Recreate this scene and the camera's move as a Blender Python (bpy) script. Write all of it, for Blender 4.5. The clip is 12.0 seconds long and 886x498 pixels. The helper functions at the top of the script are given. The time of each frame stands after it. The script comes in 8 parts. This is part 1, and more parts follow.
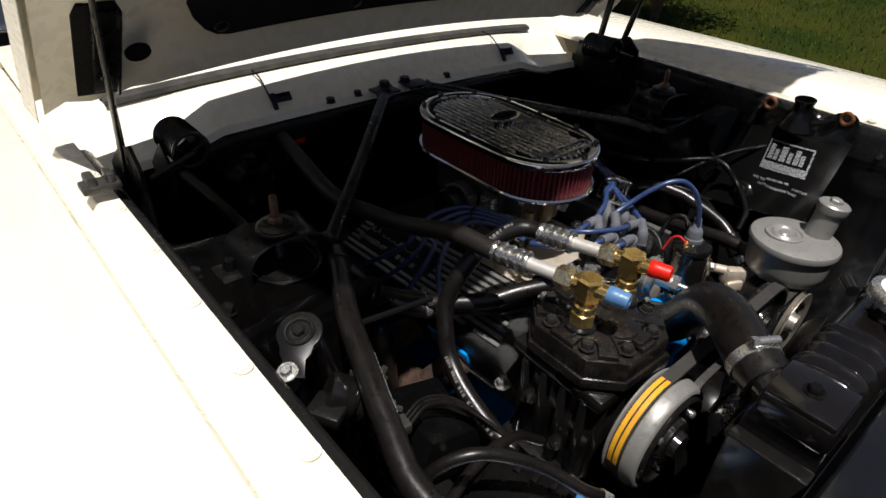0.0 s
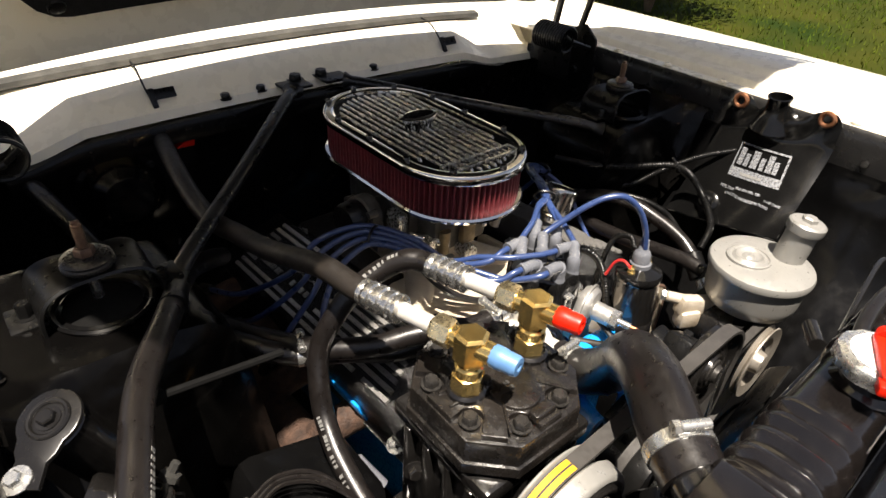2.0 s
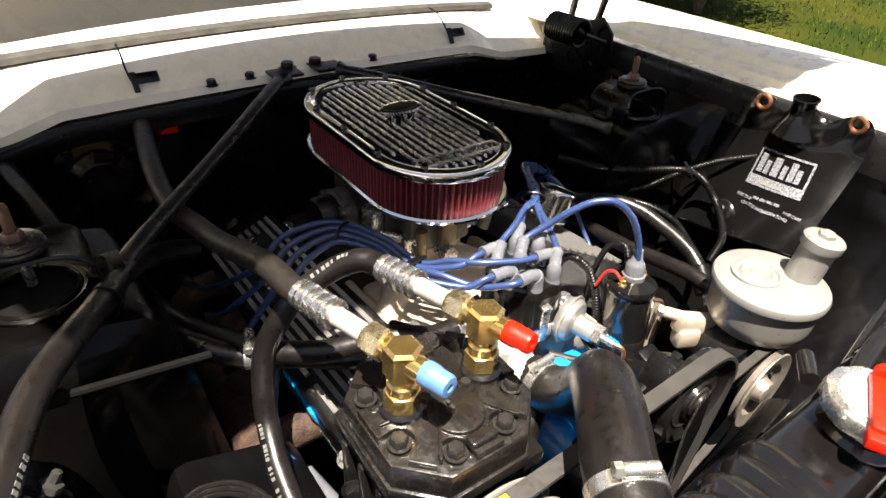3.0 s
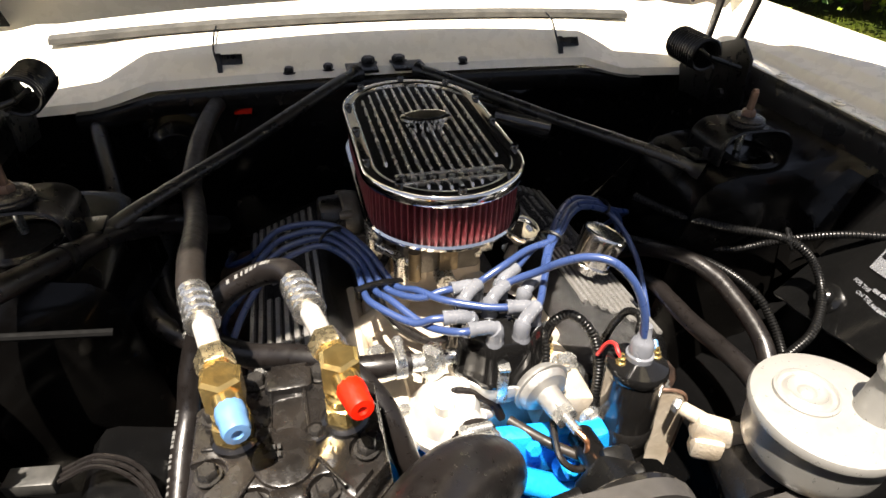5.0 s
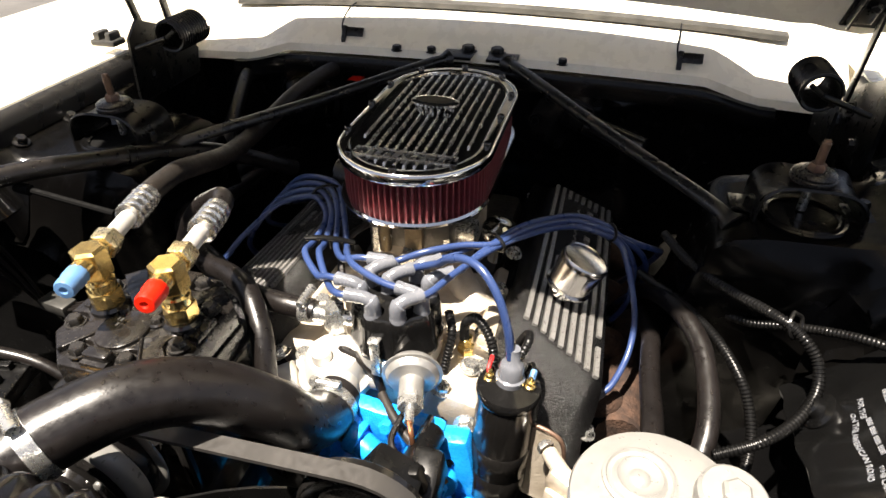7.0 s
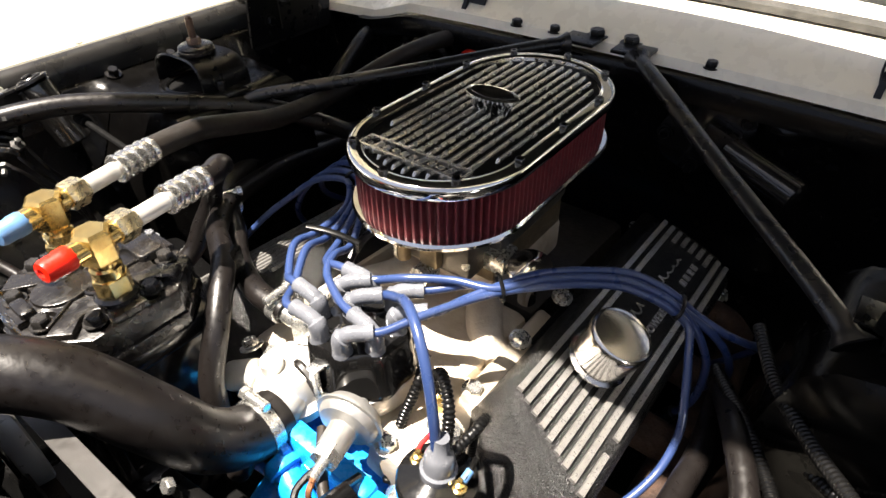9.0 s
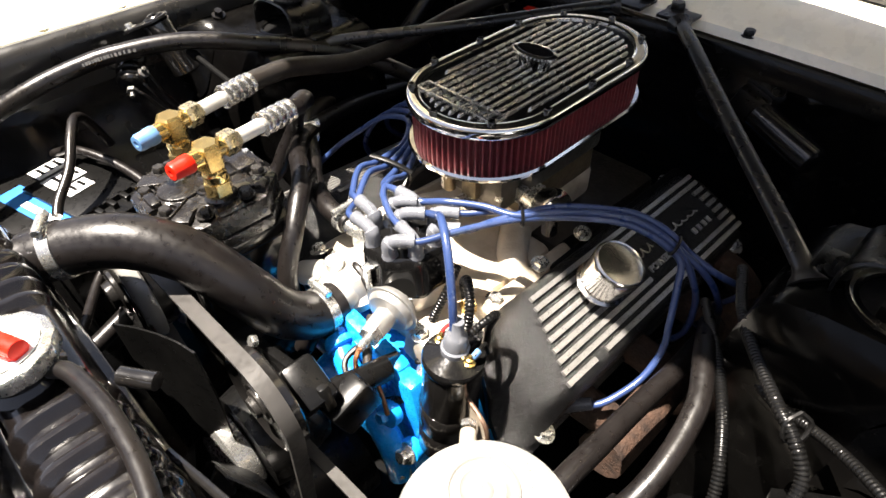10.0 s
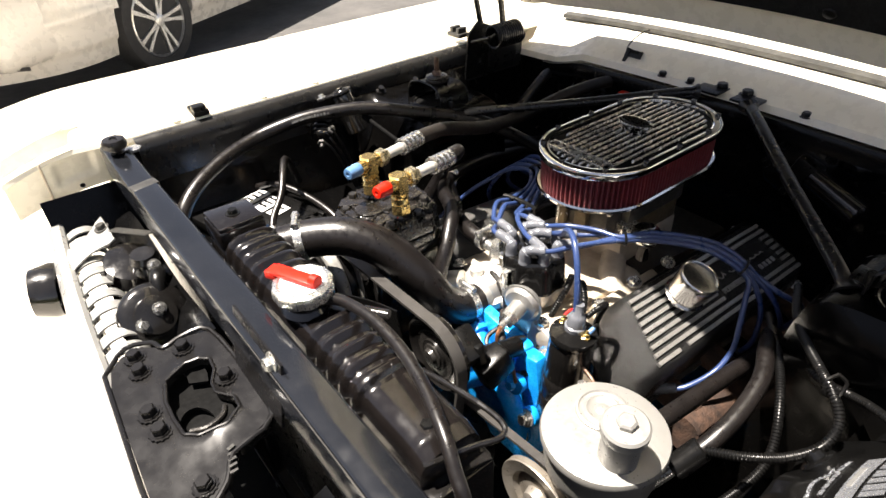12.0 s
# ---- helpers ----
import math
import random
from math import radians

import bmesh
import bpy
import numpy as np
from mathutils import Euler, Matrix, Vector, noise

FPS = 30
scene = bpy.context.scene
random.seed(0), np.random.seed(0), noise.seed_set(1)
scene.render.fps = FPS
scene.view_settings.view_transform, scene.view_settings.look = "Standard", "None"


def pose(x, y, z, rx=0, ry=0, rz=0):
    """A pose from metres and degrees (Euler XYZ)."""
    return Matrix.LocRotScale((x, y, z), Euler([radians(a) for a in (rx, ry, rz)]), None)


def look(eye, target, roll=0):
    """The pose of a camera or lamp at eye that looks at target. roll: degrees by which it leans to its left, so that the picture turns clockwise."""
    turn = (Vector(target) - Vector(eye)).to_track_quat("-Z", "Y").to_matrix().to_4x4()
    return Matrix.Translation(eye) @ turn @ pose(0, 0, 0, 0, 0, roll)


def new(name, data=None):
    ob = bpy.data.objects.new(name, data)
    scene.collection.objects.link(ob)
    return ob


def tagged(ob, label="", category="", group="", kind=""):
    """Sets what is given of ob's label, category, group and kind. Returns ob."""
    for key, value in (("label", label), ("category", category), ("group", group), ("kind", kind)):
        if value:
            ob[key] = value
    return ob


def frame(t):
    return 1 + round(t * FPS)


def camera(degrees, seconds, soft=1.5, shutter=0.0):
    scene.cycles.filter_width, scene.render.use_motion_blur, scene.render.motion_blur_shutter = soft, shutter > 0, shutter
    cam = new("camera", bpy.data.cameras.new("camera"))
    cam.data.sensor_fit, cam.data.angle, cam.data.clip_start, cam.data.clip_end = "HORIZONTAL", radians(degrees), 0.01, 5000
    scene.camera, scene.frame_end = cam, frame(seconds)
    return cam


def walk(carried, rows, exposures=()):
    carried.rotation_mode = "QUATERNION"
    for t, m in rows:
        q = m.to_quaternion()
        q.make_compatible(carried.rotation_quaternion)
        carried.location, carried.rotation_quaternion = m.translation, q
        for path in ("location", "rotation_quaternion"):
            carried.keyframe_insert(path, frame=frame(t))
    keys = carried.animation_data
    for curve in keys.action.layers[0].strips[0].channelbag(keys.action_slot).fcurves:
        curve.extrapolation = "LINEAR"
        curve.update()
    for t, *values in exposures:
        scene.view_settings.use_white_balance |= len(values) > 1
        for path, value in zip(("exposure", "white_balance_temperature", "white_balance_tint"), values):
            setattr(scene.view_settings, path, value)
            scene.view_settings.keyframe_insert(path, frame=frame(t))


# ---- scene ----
cam = camera(72.3, 12.0)
PATH = [
    (0, (-0.717, -0.611, 1.322), (0.411, 0.627, 0.228), 3.3),
    (0.5, (-0.683, -0.611, 1.319), (0.442, 0.63, 0.226), 3.3),
    (1, (-0.634, -0.612, 1.311), (0.488, 0.627, 0.213), 3.4),
    (1.5, (-0.563, -0.61, 1.296), (0.555, 0.625, 0.189), 3.4),
    (2, (-0.508, -0.584, 1.281), (0.61, 0.645, 0.167), 3.4),
    (2.5, (-0.46, -0.576, 1.259), (0.649, 0.662, 0.146), 3.5),
    (3, (-0.412, -0.6, 1.257), (0.601, 0.71, 0.135), 3.3),
    (5, (-0.155, -0.638, 1.252), (0.272, 0.946, 0.107), 1.6),
    (5.5, (-0.087, -0.624, 1.246), (0.202, 0.989, 0.099), 1.5),
    (6, (-0.016, -0.636, 1.252), (0.084, 0.997, 0.102), 1.3),
    (6.5, (0.092, -0.668, 1.256), (-0.075, 0.959, 0.106), 0.9),
    (7, (0.204, -0.666, 1.256), (-0.222, 0.906, 0.096), -0.1),
    (9, (0.323, -0.453, 1.222), (-0.647, 0.785, -0.012), -1.0),
    (9.5, (0.338, -0.463, 1.238), (-0.647, 0.692, -0.064), -1.0),
    (10, (0.419, -0.515, 1.28), (-0.644, 0.5, -0.076), -1.6),
    (10.5, (0.486, -0.579, 1.307), (-0.681, 0.319, -0.046), -2.5),
    (11, (0.508, -0.655, 1.317), (-0.693, 0.243, -0.005), -2.7),
    (11.5, (0.535, -0.733, 1.344), (-0.723, 0.205, 0.104), -2.6),
    (12, (0.532, -0.746, 1.362), (-0.777, 0.234, 0.211), -2.5),
]
walk(cam, [(t, look(eye, target, roll)) for t, eye, target, roll in PATH],
     [(t, stops, kelvin, 13) for t, stops, kelvin in ((0.0, 0.1, 6300), (0.5, 0.04, 6400), (1.0, 0.5, 6600), (1.5, 1.15, 7000), (2.0, 1.5, 7000), (2.5, 1.84, 7000), (3.2, 2.0, 7000), (7.2, 1.93, 7000), (9.0, 2.2, 6900), (9.6, 2.22, 6900), (10.4, 2.4, 6800), (11.0, 2.36, 6800), (12.0, 1.88, 6800))])

# ---- light ----
SUN_WAY = Vector((0.19, 0.245, -1.0)).normalized()
world = bpy.data.worlds.new("sky")
scene.world = world
world.use_nodes = True
wn = world.node_tree.nodes
sky = wn.new("ShaderNodeTexSky")
sky.sky_type, sky.sun_disc = "NISHITA", False
sky.air_density, sky.dust_density, sky.ozone_density = 0.5, 0.7, 0.3
sky.sun_elevation = math.asin(-SUN_WAY.z)
sky.sun_rotation = math.atan2(-SUN_WAY.x, -SUN_WAY.y)
haze = wn.new("ShaderNodeHueSaturation")
haze.inputs["Saturation"].default_value = 0.6
world.node_tree.links.new(sky.outputs[0], haze.inputs["Color"])
world.node_tree.links.new(haze.outputs[0], wn["Background"].inputs[0])
wn["Background"].inputs[1].default_value = 0.05
sun = new("sun", bpy.data.lights.new("sun", "SUN"))
sun.data.energy, sun.data.angle, sun.data.color = 5.0, radians(0.6), (1.0, 0.95, 0.87)
sun.rotation_mode = "QUATERNION"
sun.rotation_quaternion = SUN_WAY.to_track_quat("-Z", "Y")


# ---- materials ----
def material(name, colour, rough=0.5, metal=0.0, second=None, scale=20.0, mix=0.5, bump=0.0, bump_scale=200.0,
             coat=0.0, rough_span=0.12, island=0.0, spec=0.5):
    """Principled surface with broad mottling, roughness variation and fine relief, in object space."""
    m = bpy.data.materials.new(name)
    m.use_nodes = True
    t = m.node_tree
    b = t.nodes["Principled BSDF"]
    b.inputs["Metallic"].default_value = metal
    b.inputs["Coat Weight"].default_value = coat
    b.inputs["Specular IOR Level"].default_value = spec
    co = t.nodes.new("ShaderNodeTexCoord")
    n1 = t.nodes.new("ShaderNodeTexNoise")
    n1.inputs["Scale"].default_value, n1.inputs["Detail"].default_value = scale, 6.0
    t.links.new(co.outputs["Object"], n1.inputs["Vector"])
    mixer = t.nodes.new("ShaderNodeMix")
    mixer.data_type = "RGBA"
    a = (*colour, 1.0)
    c = (*(second or [v * 0.72 for v in colour]), 1.0)
    mixer.inputs[6].default_value, mixer.inputs[7].default_value = a, c
    ramp = t.nodes.new("ShaderNodeMapRange")
    ramp.inputs[1].default_value, ramp.inputs[2].default_value = 0.35, 0.75
    ramp.inputs[4].default_value = mix * 2
    t.links.new(n1.outputs["Fac"], ramp.inputs[0])
    t.links.new(ramp.outputs[0], mixer.inputs[0])
    t.links.new(mixer.outputs[2], b.inputs["Base Color"])
    n2 = t.nodes.new("ShaderNodeTexNoise")
    n2.inputs["Scale"].default_value, n2.inputs["Detail"].default_value = scale * 5, 4.0
    t.links.new(co.outputs["Object"], n2.inputs["Vector"])
    r = t.nodes.new("ShaderNodeMapRange")
    r.inputs[1].default_value, r.inputs[2].default_value = 0.3, 0.7
    r.inputs[3].default_value, r.inputs[4].default_value = max(0.02, rough - rough_span), min(1.0, rough + rough_span)
    t.links.new(n2.outputs["Fac"], r.inputs[0])
    t.links.new(r.outputs[0], b.inputs["Roughness"])
    if bump:
        n3 = t.nodes.new("ShaderNodeTexNoise")
        n3.inputs["Scale"].default_value, n3.inputs["Detail"].default_value = bump_scale, 3.0
        t.links.new(co.outputs["Object"], n3.inputs["Vector"])
        bp = t.nodes.new("ShaderNodeBump")
        bp.inputs["Strength"].default_value, bp.inputs["Distance"].default_value = bump, 0.002
        t.links.new(n3.outputs["Fac"], bp.inputs["Height"])
        t.links.new(bp.outputs["Normal"], b.inputs["Normal"])
    return m


PAINT = material("cream_paint", (0.90, 0.85, 0.71), 0.28, 0, (0.88, 0.82, 0.67), 9, 0.4, 0.03, 60, coat=0.5, rough_span=0.05)
INSUL = material("hood_insulation", (0.006, 0.00588, 0.00588), 0.95, 0, (0.012, 0.01164, 0.01152), 40, 0.5, 0.6, 500, spec=0.2)
BAY = material("bay_black", (0.0022, 0.0022, 0.0023), 0.22, 0, (0.0038, 0.0037, 0.0037), 9, 0.5, 0.04, 45, rough_span=0.08, spec=0.24)
SATIN = material("satin_black", (0.003, 0.003, 0.003), 0.3, 0, (0.006, 0.0058, 0.0056), 20, 0.4, 0.02, 120, rough_span=0.05, spec=0.32)
GLOSS = material("gloss_black", (0.0055, 0.0050, 0.0047), 0.17, 0, (0.014, 0.0132, 0.0126), 18, 0.5, 0.16, 75, rough_span=0.08, spec=0.8)
RUBBER = material("hose_rubber", (0.0056, 0.0046, 0.0043), 0.33, 0, (0.0098, 0.0080, 0.0074), 30, 0.5, 0.06, 420, rough_span=0.08, spec=0.52)
OLDRUBBER = material("weathered_rubber", (0.011, 0.0088, 0.0072), 0.5, 0, (0.026, 0.0195, 0.015), 25, 0.4, 0.1, 250, spec=0.4)
WRINKLE = material("wrinkle_black", (0.0020, 0.00196, 0.00196), 0.26, 0, (0.0042, 0.0041, 0.0040), 300, 0.5, 0.7, 900, spec=0.5)
CHROME = material("chrome", (0.82, 0.81, 0.79), 0.09, 1, (0.7, 0.69, 0.67), 60, 0.4, 0.02, 300, rough_span=0.06)
DARKCHROME = material("recess_black", (0.003, 0.003, 0.0029), 0.5, 0, (0.005, 0.0049, 0.0048), 60, 0.4, 0.03, 300, spec=0.06)
COVERFIN = material("machined_fin", (0.42, 0.41, 0.395), 0.34, 0.7, (0.33, 0.32, 0.30), 120, 0.5, 0.12, 500)
RIB = material("polished_rib", (0.66, 0.63, 0.57), 0.26, 0.85, (0.60, 0.57, 0.51), 12, 0.4, 0, 250, rough_span=0.04)
ALLOY = material("bare_alloy", (0.74, 0.72, 0.68), 0.42, 0.55, (0.62, 0.59, 0.53), 35, 0.5, 0.06, 250, rough_span=0.08)
CAST = material("cast_alloy", (0.66, 0.59, 0.49), 0.5, 0.5, (0.46, 0.38, 0.28), 30, 0.5, 0.35, 350)
ZINC = material("zinc_steel", (0.70, 0.70, 0.68), 0.28, 0.9, (0.60, 0.59, 0.55), 60, 0.5, 0.02, 250, rough_span=0.06)
BRASS = material("yellow_brass", (0.88, 0.66, 0.27), 0.2, 0.95, (0.80, 0.50, 0.15), 30, 0.4, 0.03, 300, rough_span=0.06)
BRASSPALE = material("pale_brass", (0.78, 0.66, 0.42), 0.28, 0.95, (0.66, 0.54, 0.32), 40, 0.5, 0.06, 300)
BLUE = material("engine_blue", (0.0, 0.30, 0.80), 0.3, 0, (0.0, 0.22, 0.65), 40, 0.5, 0.25, 160, coat=0.3)
BLUECAP = material("blue_plastic", (0.075, 0.18, 0.36), 0.42, 0, (0.10, 0.22, 0.41), 80, 0.5)
REDCAP = material("red_plastic", (0.70, 0.014, 0.002), 0.42, 0, (0.62, 0.011, 0.002), 80, 0.5, spec=0.35)
PLEAT = material("red_filter", (0.15, 0.012, 0.018), 0.65, 0, (0.09, 0.007, 0.011), 120, 0.5, 0.5, 900)
WIRE = material("blue_silicone", (0.022, 0.043, 0.125), 0.30, 0, (0.028, 0.052, 0.145), 14, 0.5, 0, 300, rough_span=0.04, spec=0.6)
BOOT = material("grey_silicone", (0.145, 0.152, 0.170), 0.2, 0, (0.095, 0.101, 0.115), 45, 0.5, 0.06, 160, spec=0.8)
BAKELITE = material("black_bakelite", (0.005, 0.0049, 0.0049), 0.12, 0, (0.007, 0.0068, 0.0067), 60, 0.5, 0.01, 200, rough_span=0.04, spec=0.6)
SILVER = material("silver_paint", (0.31, 0.305, 0.288), 0.38, 0.4, (0.28, 0.275, 0.26), 35, 0.5, 0.03, 200)
RUST = material("rusty_iron", (0.022, 0.012, 0.008), 0.8, 0.1, (0.085, 0.045, 0.028), 60, 0.5, 0.8, 300)
RUSTY = material("brown_stud_steel", (0.16, 0.10, 0.07), 0.45, 0.5, (0.09, 0.05, 0.035), 120, 0.5, 0.3, 400)
SHADEDCAST = material("shaded_cast_alloy", (0.012, 0.010, 0.008), 0.45, 0.2, (0.035, 0.028, 0.021), 35, 0.5, 0.4, 200)
FERRULE = material("bright_crimp", (0.66, 0.655, 0.635), 0.24, 0.95, (0.54, 0.53, 0.50), 60, 0.5, 0.05, 250, rough_span=0.06)
HEADCAST = material("oily_black_casting", (0.006, 0.0054, 0.0050), 0.25, 0, (0.018, 0.0150, 0.0128), 22, 0.5, 0.18, 160, rough_span=0.1, spec=0.75)
BOLTGREY = material("worn_bolt_black", (0.045, 0.042, 0.039), 0.3, 0.5, (0.02, 0.019, 0.018), 80, 0.5, 0.1, 300)
GOLD = material("gold_zinc", (0.24, 0.185, 0.11), 0.42, 0.6, (0.12, 0.09, 0.055), 60, 0.5, 0.4, 300)
VINYL = material("black_vinyl", (0.0030, 0.0030, 0.0030), 0.19, 0, (0.0045, 0.0044, 0.0043), 12, 0.5, 0.02, 40, rough_span=0.025, spec=0.45)
WHITEINK = material("white_print", (0.75, 0.76, 0.77), 0.55, 0, (0.65, 0.66, 0.67), 90, 0.4)
FOIL = material("silver_print", (0.56, 0.58, 0.62), 0.28, 0.8, (0.47, 0.49, 0.53), 60, 0.5, 0.02, 200)
GREYMARK = material("grey_mark", (0.055, 0.054, 0.05), 0.42, 0.3, (0.03, 0.03, 0.029), 60, 0.5, 0.15, 200)
COPPER = material("copper_tube", (0.55, 0.25, 0.13), 0.35, 0.9, (0.35, 0.15, 0.08), 80, 0.5)
REDWIRE = material("red_wire", (0.5, 0.02, 0.02), 0.4, 0, (0.4, 0.02, 0.02), 80, 0.5)
BELT = material("ribbed_belt", (0.034, 0.032, 0.030), 0.42, 0, (0.05, 0.047, 0.044), 40, 0.5, 0.03, 300, spec=0.45)
ASPHALT = material("asphalt", (0.055, 0.054, 0.052), 0.9, 0, (0.10, 0.095, 0.09), 3, 0.5, 0.9, 160)
CONCRETE = material("concrete_drive", (0.66, 0.62, 0.54), 0.85, 0, (0.54, 0.50, 0.43), 2.2, 0.5, 0.6, 120)
GRASS = material("lawn_soil", (0.011, 0.022, 0.003), 0.95, 0, (0.045, 0.043, 0.006), 0.8, 0.5, 0.9, 60, spec=0.05)
BLADE = material("grass_blade", (0.04, 0.075, 0.006), 0.8, 0, (0.085, 0.095, 0.011), 0.9, 0.5, spec=0.05)
LEAF = material("leaf", (0.05, 0.14, 0.012), 0.5, 0, (0.42, 0.40, 0.04), 4, 0.5, spec=0.3)
BARK = material("bark", (0.13, 0.09, 0.06), 0.9, 0, (0.07, 0.05, 0.035), 25, 0.5, 1.0, 90)
CARPAINT = material("silver_car_paint", (0.66, 0.63, 0.57), 0.3, 0.1, (0.62, 0.59, 0.53), 4, 0.4, 0, 1, coat=0.6)
TYRE = material("tyre_rubber", (0.02, 0.02, 0.02), 0.8, 0, (0.035, 0.034, 0.033), 30, 0.5, 0.4, 200)
GLASS = material("tinted_glass", (0.02, 0.025, 0.03), 0.06, 0, (0.02, 0.025, 0.03), 5, 0.2)
GRILLE = material("silver_grille", (0.52, 0.52, 0.50), 0.3, 0.6, (0.46, 0.46, 0.445), 12, 0.4, 0, 200, rough_span=0.05)
LABELBLUE = material("label_blue", (0.03, 0.2, 0.6), 0.4)
LATCHBLACK = material("worn_satin_black", (0.0062, 0.0058, 0.0058), 0.27, 0, (0.0088, 0.0083, 0.0083), 9, 0.5, 0.02, 60, rough_span=0.06, spec=0.42)
BARBLACK = material("bar_black", (0.006, 0.0068, 0.0086), 0.15, 0, (0.010, 0.011, 0.0135), 7, 0.5, 0.05, 40, rough_span=0.07, spec=0.8)
DUSTY = material("dusty_black_paint", (0.0013, 0.0012, 0.0012), 0.2, 0, (0.0030, 0.0028, 0.0025), 10, 0.4, 0.06, 60, rough_span=0.1, spec=0.16)
PRINT = material("grey_print", (0.16, 0.16, 0.155), 0.6, 0, (0.10, 0.10, 0.097), 90, 0.5)
YELLOWPAINT = material("yellow_belt_paint", (0.78, 0.40, 0.02), 0.5, 0, (0.66, 0.31, 0.015), 60, 0.5)
FLANGE = material("sheen_black", (0.012, 0.0117, 0.0115), 0.3, 0, (0.018, 0.0175, 0.017), 8, 0.5, 0.03, 60, rough_span=0.08, spec=0.5)
SATINCHROME = material("soft_chrome", (0.78, 0.76, 0.72), 0.2, 1, (0.70, 0.68, 0.64), 60, 0.4, 0.02, 300, rough_span=0.04)
TANK = material("tank_black", (0.0052, 0.0043, 0.0041), 0.17, 0, (0.0085, 0.0071, 0.0067), 14, 0.5, 0.05, 70, rough_span=0.07, spec=0.75)
CARB = material("dull_carburettor_alloy", (0.12, 0.112, 0.100), 0.40, 0.6, (0.06, 0.053, 0.044), 45, 0.5, 0.25, 300)
CREAMBLOCK = material("cream_phenolic", (0.55, 0.47, 0.33), 0.5, 0, (0.45, 0.36, 0.24), 60, 0.5, 0.1, 300)
# near-black: shade painted into holes and gaps, and the colour of some dark parts
DEEPBLACK = material("shade_and_deep_black", (0.003, 0.003, 0.003), 0.8, 0, (0.0045, 0.0045, 0.0045), 30, 0.5, spec=0.1)


# ---- mesh tools ----
def put(name, bm, mat, parent=None, label="", sharp=38.0, mats=()):
    """Link a bmesh as one mesh object."""
    bmesh.ops.recalc_face_normals(bm, faces=bm.faces)
    me = bpy.data.meshes.new(name)
    bm.to_mesh(me)
    bm.free()
    for m in (mat, *mats):
        me.materials.append(m)
    me.polygons.foreach_set("use_smooth", [True] * len(me.polygons))
    me.set_sharp_from_angle(angle=radians(sharp))
    ob = new(name, me)
    if parent is not None:
        ob.parent = parent
        if parent.type == "EMPTY":
            ob.matrix_parent_inverse = parent.matrix_basis.inverted()
    if label:
        ob["label"] = label
    return ob


def part(name, bm, mat, parent, label="", sharp=38.0):
    return put(name, bm, mat, parent, label, sharp)


def thing(name, at, label, category, group="", kind=""):
    e = new(name)
    e.empty_display_size = 0.02
    e.matrix_basis = Matrix.Translation(at)
    return tagged(e, label, category, group, kind)


def solo(name, bm, mat, label, category, group="", kind="", sharp=38.0):
    return tagged(put(name, bm, mat, None, "", sharp), label, category, group, kind)


def again(name, ob, m, parent, label=""):
    """One more piece on the mesh of another, at its own pose in the world."""
    o = new(name, ob.data)
    o.parent = parent
    base = parent.matrix_basis.inverted() if parent.type == "EMPTY" else Matrix.Identity(4)
    o.matrix_parent_inverse = base
    o.matrix_basis = m
    if label:
        o["label"] = label
    return o


def bmnew():
    return bmesh.new()


def box(bm, c, s, turn=None, bevel=0.0, seg=2):
    m = Matrix.Translation(c) @ (turn.to_4x4() if turn else Matrix.Identity(4)) @ Matrix.Diagonal((*s, 1))
    g = bmesh.ops.create_cube(bm, size=1.0, matrix=m)
    if bevel:
        edges = {e for v in g["verts"] for e in v.link_edges}
        bmesh.ops.bevel(bm, geom=list(edges), offset=bevel, segments=seg, profile=0.5, affect="EDGES")
    return bm


def frame_of(axis):
    a = Vector(axis).normalized()
    h = Vector((0, 0, 1)) if abs(a.z) < 0.9 else Vector((1, 0, 0))
    u = h.cross(a).normalized()
    return u, a.cross(u), a


def rings(bm, loops, closed=True, cap0=True, cap1=True):
    rows = [[bm.verts.new(p) for p in lp] for lp in loops]
    n = len(rows[0])
    for a, b in zip(rows, rows[1:]):
        for i in range(n if closed else n - 1):
            j = (i + 1) % n
            bm.faces.new((a[i], a[j], b[j], b[i]))
    if cap0:
        bm.faces.new(rows[0][::-1])
    if cap1:
        bm.faces.new(rows[-1])
    return bm


def lathe(bm, prof, at, axis=(0, 0, 1), n=32, flute=0, depth=0.0):
    """prof: (radius, height) along the axis; radii of 0 are drawn as tiny."""
    u, v, a = frame_of(axis)
    at = Vector(at)
    loops = []
    for r, h in prof:
        r = max(r, 1e-5)
        loops.append([at + a * h + (u * math.cos(k) + v * math.sin(k)) * (r * (1 - depth * (0.5 + 0.5 * math.cos(flute * k))))
                      for k in (2 * math.pi * i / n for i in range(n))])
    return rings(bm, loops)


def rod(bm, a, b, r, r2=None, n=16, bevel=0.0):
    a, b = Vector(a), Vector(b)
    d = (b - a).length
    r2 = r if r2 is None else r2
    if bevel:
        prof = [(r - bevel, 0), (r, bevel), (r2, d - bevel), (r2 - bevel, d)]
    else:
        prof = [(r, 0), (r2, d)]
    return lathe(bm, prof, a, b - a, n)


def spline(pts, steps=8):
    p = [Vector(q) for q in pts]
    p = [p[0] * 2 - p[1], *p, p[-1] * 2 - p[-2]]
    out = []
    for i in range(1, len(p) - 2):
        a, b, c, d = p[i - 1:i + 3]
        for k in range(steps):
            t = k / steps
            out.append(0.5 * (2 * b + (c - a) * t + (2 * a - 5 * b + 4 * c - d) * t * t + (3 * b - a - 3 * c + d) * t ** 3))
    return out + [p[-2]]


